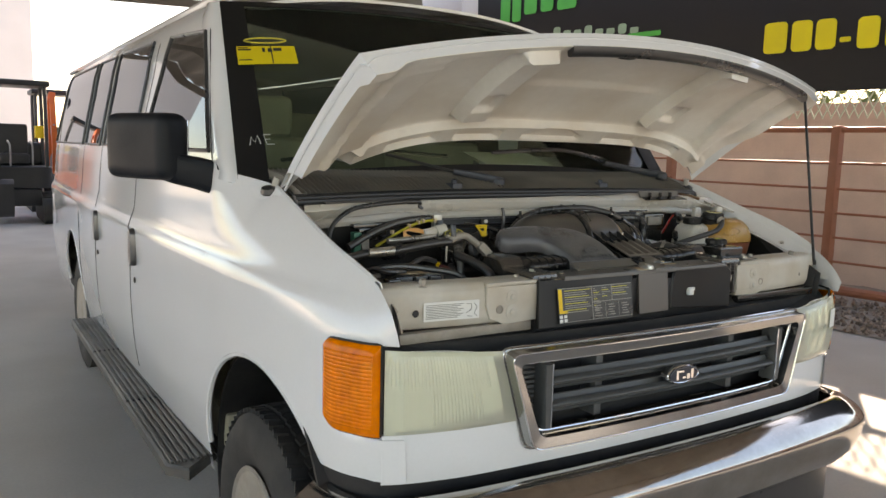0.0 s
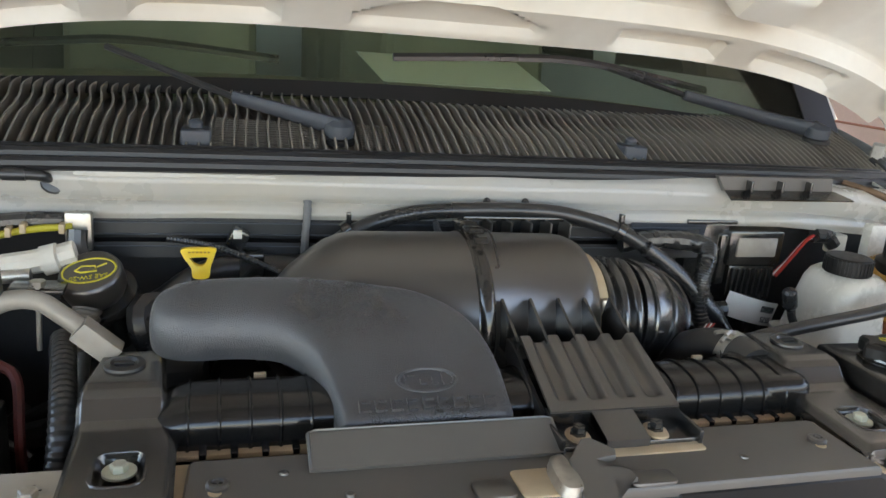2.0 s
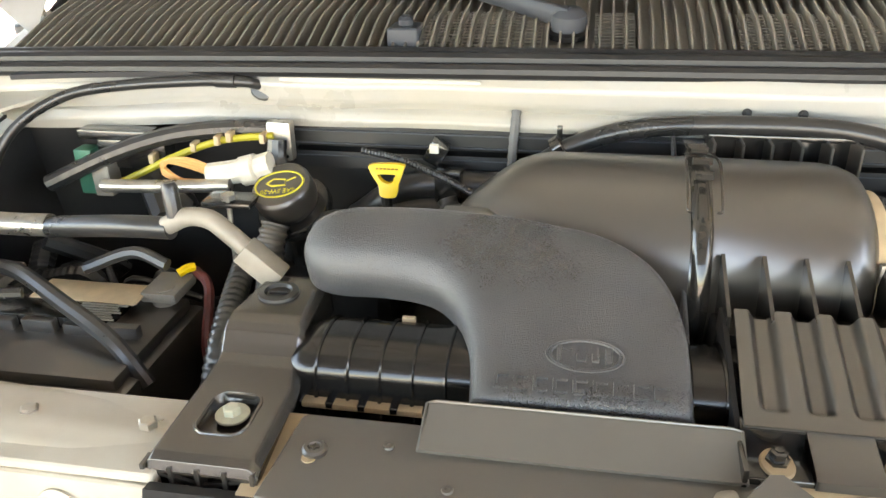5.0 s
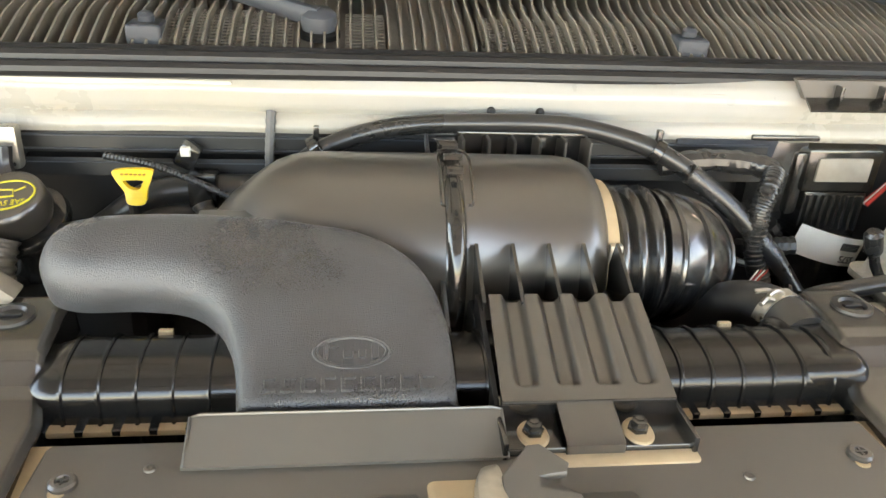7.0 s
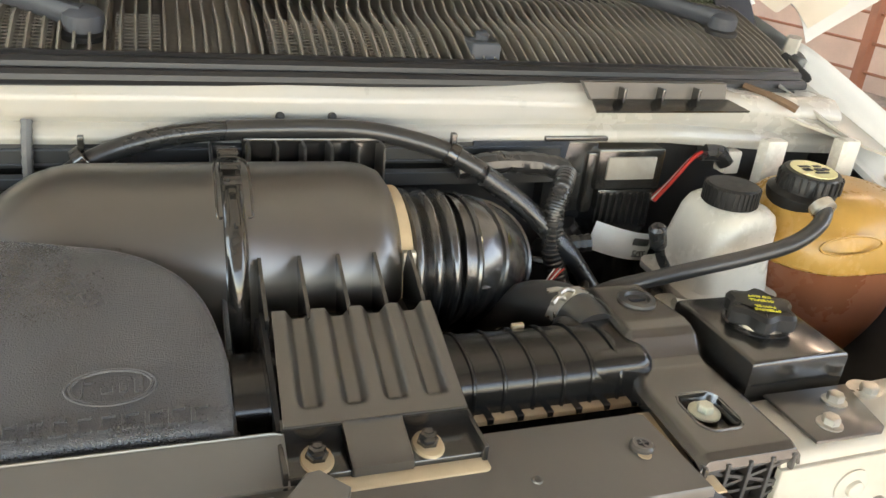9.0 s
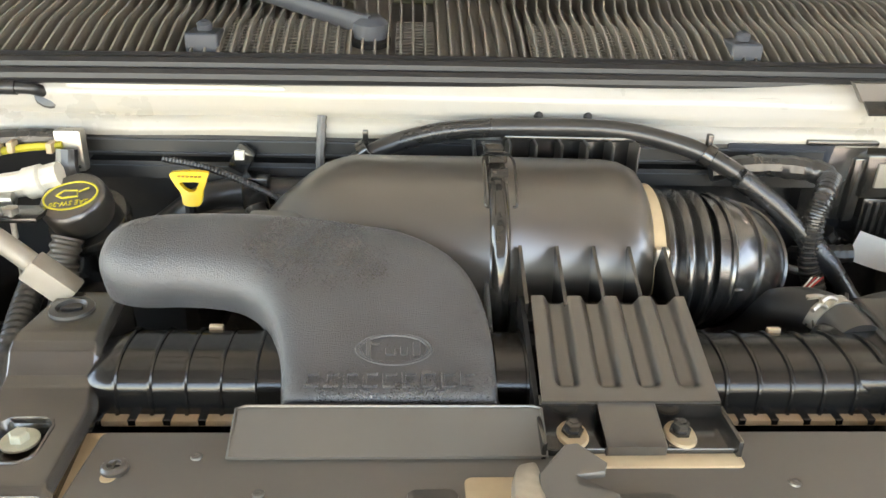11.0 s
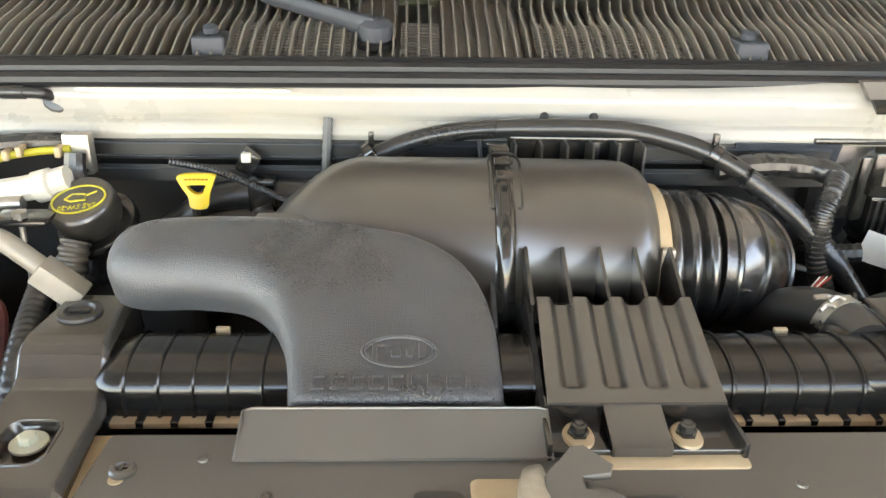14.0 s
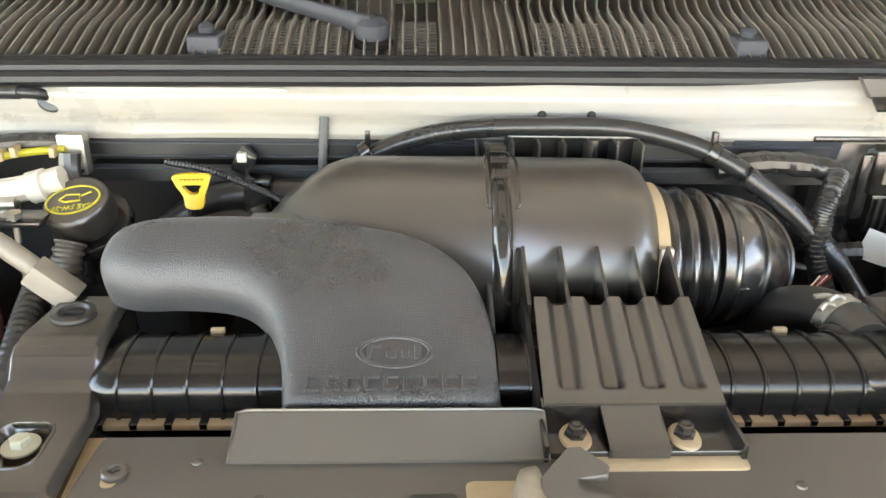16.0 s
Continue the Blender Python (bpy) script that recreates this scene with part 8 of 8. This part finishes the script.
for k in range(7):
    bm = bmesh.new()
    box(bm, -0.60, -0.55 - 0.004 * (k % 3), 0.300 + 0.0045 * k, 0.302 + 0.0045 * k, 1.168, 1.1692, 0, 1)
    under(bat, part("label_line", bm, GREYPRINT))
for x in (-0.735, -0.53):
    bm = bmesh.new()
    lathe(bm, [(0.014, 0), (0.012, 0.02), (0, 0.021)], (x, 0.365, 1.153), (0, 0, 1), 16)
    box(bm, x - 0.02, x + 0.02, 0.35, 0.40, 1.16, 1.172, 0.004)
    under(bat, part("terminal", bm, COWL))
bm = bmesh.new()
tube(bm, [(-0.522, 0.385, 1.178), (-0.515, 0.392, 1.181), (-0.510, 0.398, 1.18)], 0.005, 8, 4)
under(bat, part("terminal_boot", bm, YELLOW))
bm = bmesh.new()
tube(bm, [(-0.51, 0.40, 1.175), (-0.487, 0.38, 1.165), (-0.478, 0.34, 1.12), (-0.475, 0.33, 1.05)], 0.0055, 8, 6)
under(bat, part("red_cable", bm, mat("grimy_red_cable", (0.10, 0.02, 0.017), 0.5, vary=0.3, scale=30)))
bm = bmesh.new()
tube(bm, [(-0.76, 0.39, 1.17), (-0.68, 0.345, 1.19), (-0.60, 0.30, 1.185), (-0.53, 0.265, 1.17), (-0.495, 0.255, 1.13)], 0.0085, 10, 8)
tube(bm, [(-0.73, 0.37, 1.17), (-0.75, 0.33, 1.19), (-0.72, 0.30, 1.185), (-0.66, 0.32, 1.18)], 0.006, 8, 6)
tube(bm, [(-0.62, 0.37, 1.185), (-0.57, 0.385, 1.20), (-0.53, 0.38, 1.19)], 0.007, 8, 6)
under(bat, part("black_cable", bm, RUBBER))
bm = bmesh.new()
for k in range(4):
    box(bm, -0.69 + 0.045 * k, -0.655 + 0.045 * k, 0.29, 0.30, 1.153, 1.166 + 0.002 * (k % 2), 0.002)
under(bat, part("hold_down", bm, BLACK))

# heater hose lying along the ledge, green connector, coolant pipe
hh = thing("heater_hose", "grey-black hose hooked along the cowl ledge", "hose", at=(-0.62, 0.54, 1.3))
bm = bmesh.new()
tube(bm, [(-0.815, 0.46, 1.19), (-0.805, 0.49, 1.245), (-0.775, 0.515, 1.292), (-0.715, 0.535, 1.325), (-0.64, 0.543, 1.337), (-0.54, 0.546, 1.344), (-0.495, 0.548, 1.3435), (-0.484, 0.554, 1.340), (-0.478, 0.566, 1.335)], 0.0065, 12, 8)
under(hh, part("hose_body", bm, RUBBER))
bm = bmesh.new()
lathe(bm, [(0.0078, -0.012), (0.0078, 0.012)], (-0.515, 0.547, 1.344), (1, 0, 0), 14)
under(hh, part("hose_sleeve", bm, RUBBER))
bm = bmesh.new()
lathe(bm, [(0.017, 0), (0.015, 0.003), (0.01, 0.004)], (-0.476, 0.562, 1.335), (0.2, -0.8, 0.3), 14)
under(hh, part("hose_fitting", bm, RUBBER))
gc = thing("green_connector", "green and black wiring connector", "connector", at=(-0.70, 0.53, 1.23))
bm = bmesh.new()
box(bm, -0.714, -0.690, 0.52, 0.545, 1.205, 1.262, 0.003)
under(gc, part("shell", bm, mat("green_plastic", (0.03, 0.16, 0.1), 0.4)))
bm = bmesh.new()
box(bm, -0.692, -0.668, 0.515, 0.54, 1.205, 1.245, 0.003)
under(gc, part("tab", bm, ALU))
bm = bmesh.new()
box(bm, -0.69, -0.60, 0.535, 0.56, 1.235, 1.272, 0.004)
box(bm, -0.71, -0.615, 0.53, 0.555, 1.272, 1.284, 0.002)
under(gc, part("holder", bm, GLOSS))

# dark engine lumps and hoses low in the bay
eng = thing("engine_block", "near-black engine block and hoses deep in the bay", "engine", at=(0, 0.45, 0.75))
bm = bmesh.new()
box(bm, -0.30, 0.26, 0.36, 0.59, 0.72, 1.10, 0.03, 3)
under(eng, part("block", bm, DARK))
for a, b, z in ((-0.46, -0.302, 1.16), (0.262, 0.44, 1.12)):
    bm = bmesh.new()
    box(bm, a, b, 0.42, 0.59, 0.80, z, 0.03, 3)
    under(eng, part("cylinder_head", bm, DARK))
random.seed(5)
for k in range(34):
    side = -1 if k % 2 else 1
    x = side * random.uniform(0.24, 0.74) if k > 6 else random.uniform(-0.2, 0.3)
    y, z = random.uniform(0.36, 0.56), random.uniform(1.02, 1.19)
    p = [Vector((x, y, z))]
    for j in range(3):
        p.append(p[-1] + Vector((random.uniform(-0.08, 0.08), random.uniform(-0.06, 0.06), random.uniform(-0.06, 0.03))))
    bm = bmesh.new()
    tube(bm, p, random.choice((0.005, 0.008, 0.012, 0.016)), 8, 5, rip=random.choice((0, 0, 0.0012)), pitch=0.009)
    under(eng, part("engine_hose", bm, RUBBER))
loom = thing("corrugated_loom", "black corrugated wiring conduit by the air duct", "conduit", at=(0.36, 0.46, 1.2))
bm = bmesh.new()
tube(bm, [(0.385, 0.50, 1.272), (0.368, 0.475, 1.262), (0.358, 0.465, 1.235), (0.362, 0.462, 1.19), (0.378, 0.455, 1.14), (0.38, 0.44, 1.08)], 0.0125, 16, 10, rip=0.0016, pitch=0.006)
under(loom, part("conduit", bm, RUBBER))
bm = bmesh.new()
tube(bm, [(0.26, 0.53, 1.27), (0.31, 0.525, 1.278), (0.35, 0.52, 1.278), (0.38, 0.512, 1.274), (0.392, 0.50, 1.262)], lambda t: 0.013 + 0.0012 * math.sin(17 * t) * math.sin(41 * t + 1), 10, 9)
under(loom, part("bundle_wrap", bm, RUBBER))
for k in range(4):
    bm = bmesh.new()
    tube(bm, [(0.30 + 0.004 * k, 0.39, 1.16), (0.325 + 0.004 * k, 0.405, 1.178 + 0.002 * k), (0.345 + 0.004 * k, 0.42, 1.19)], 0.0009, 5, 4)
    under(loom, part("thin_wire", bm, RED if k % 2 else PAPER))
bm = bmesh.new()
box(bm, 0.385, 0.455, 0.555, 0.58, 1.20, 1.296, 0.004)
box(bm, 0.375, 0.46, 0.545, 0.585, 1.296, 1.302, 0.002)
under(loom, part("junction_plate", bm, GLOSS))
bm = bmesh.new()
sheet(bm, lambda u, v: Vector((0.70 + 0.11 * u, 0.20 + 0.30 * v, 1.10 + 0.10 * u * v - 0.08 * (1 - u))), 10, 10, thick=0.004)
under(loom, part("splash_guard", bm, DARK))
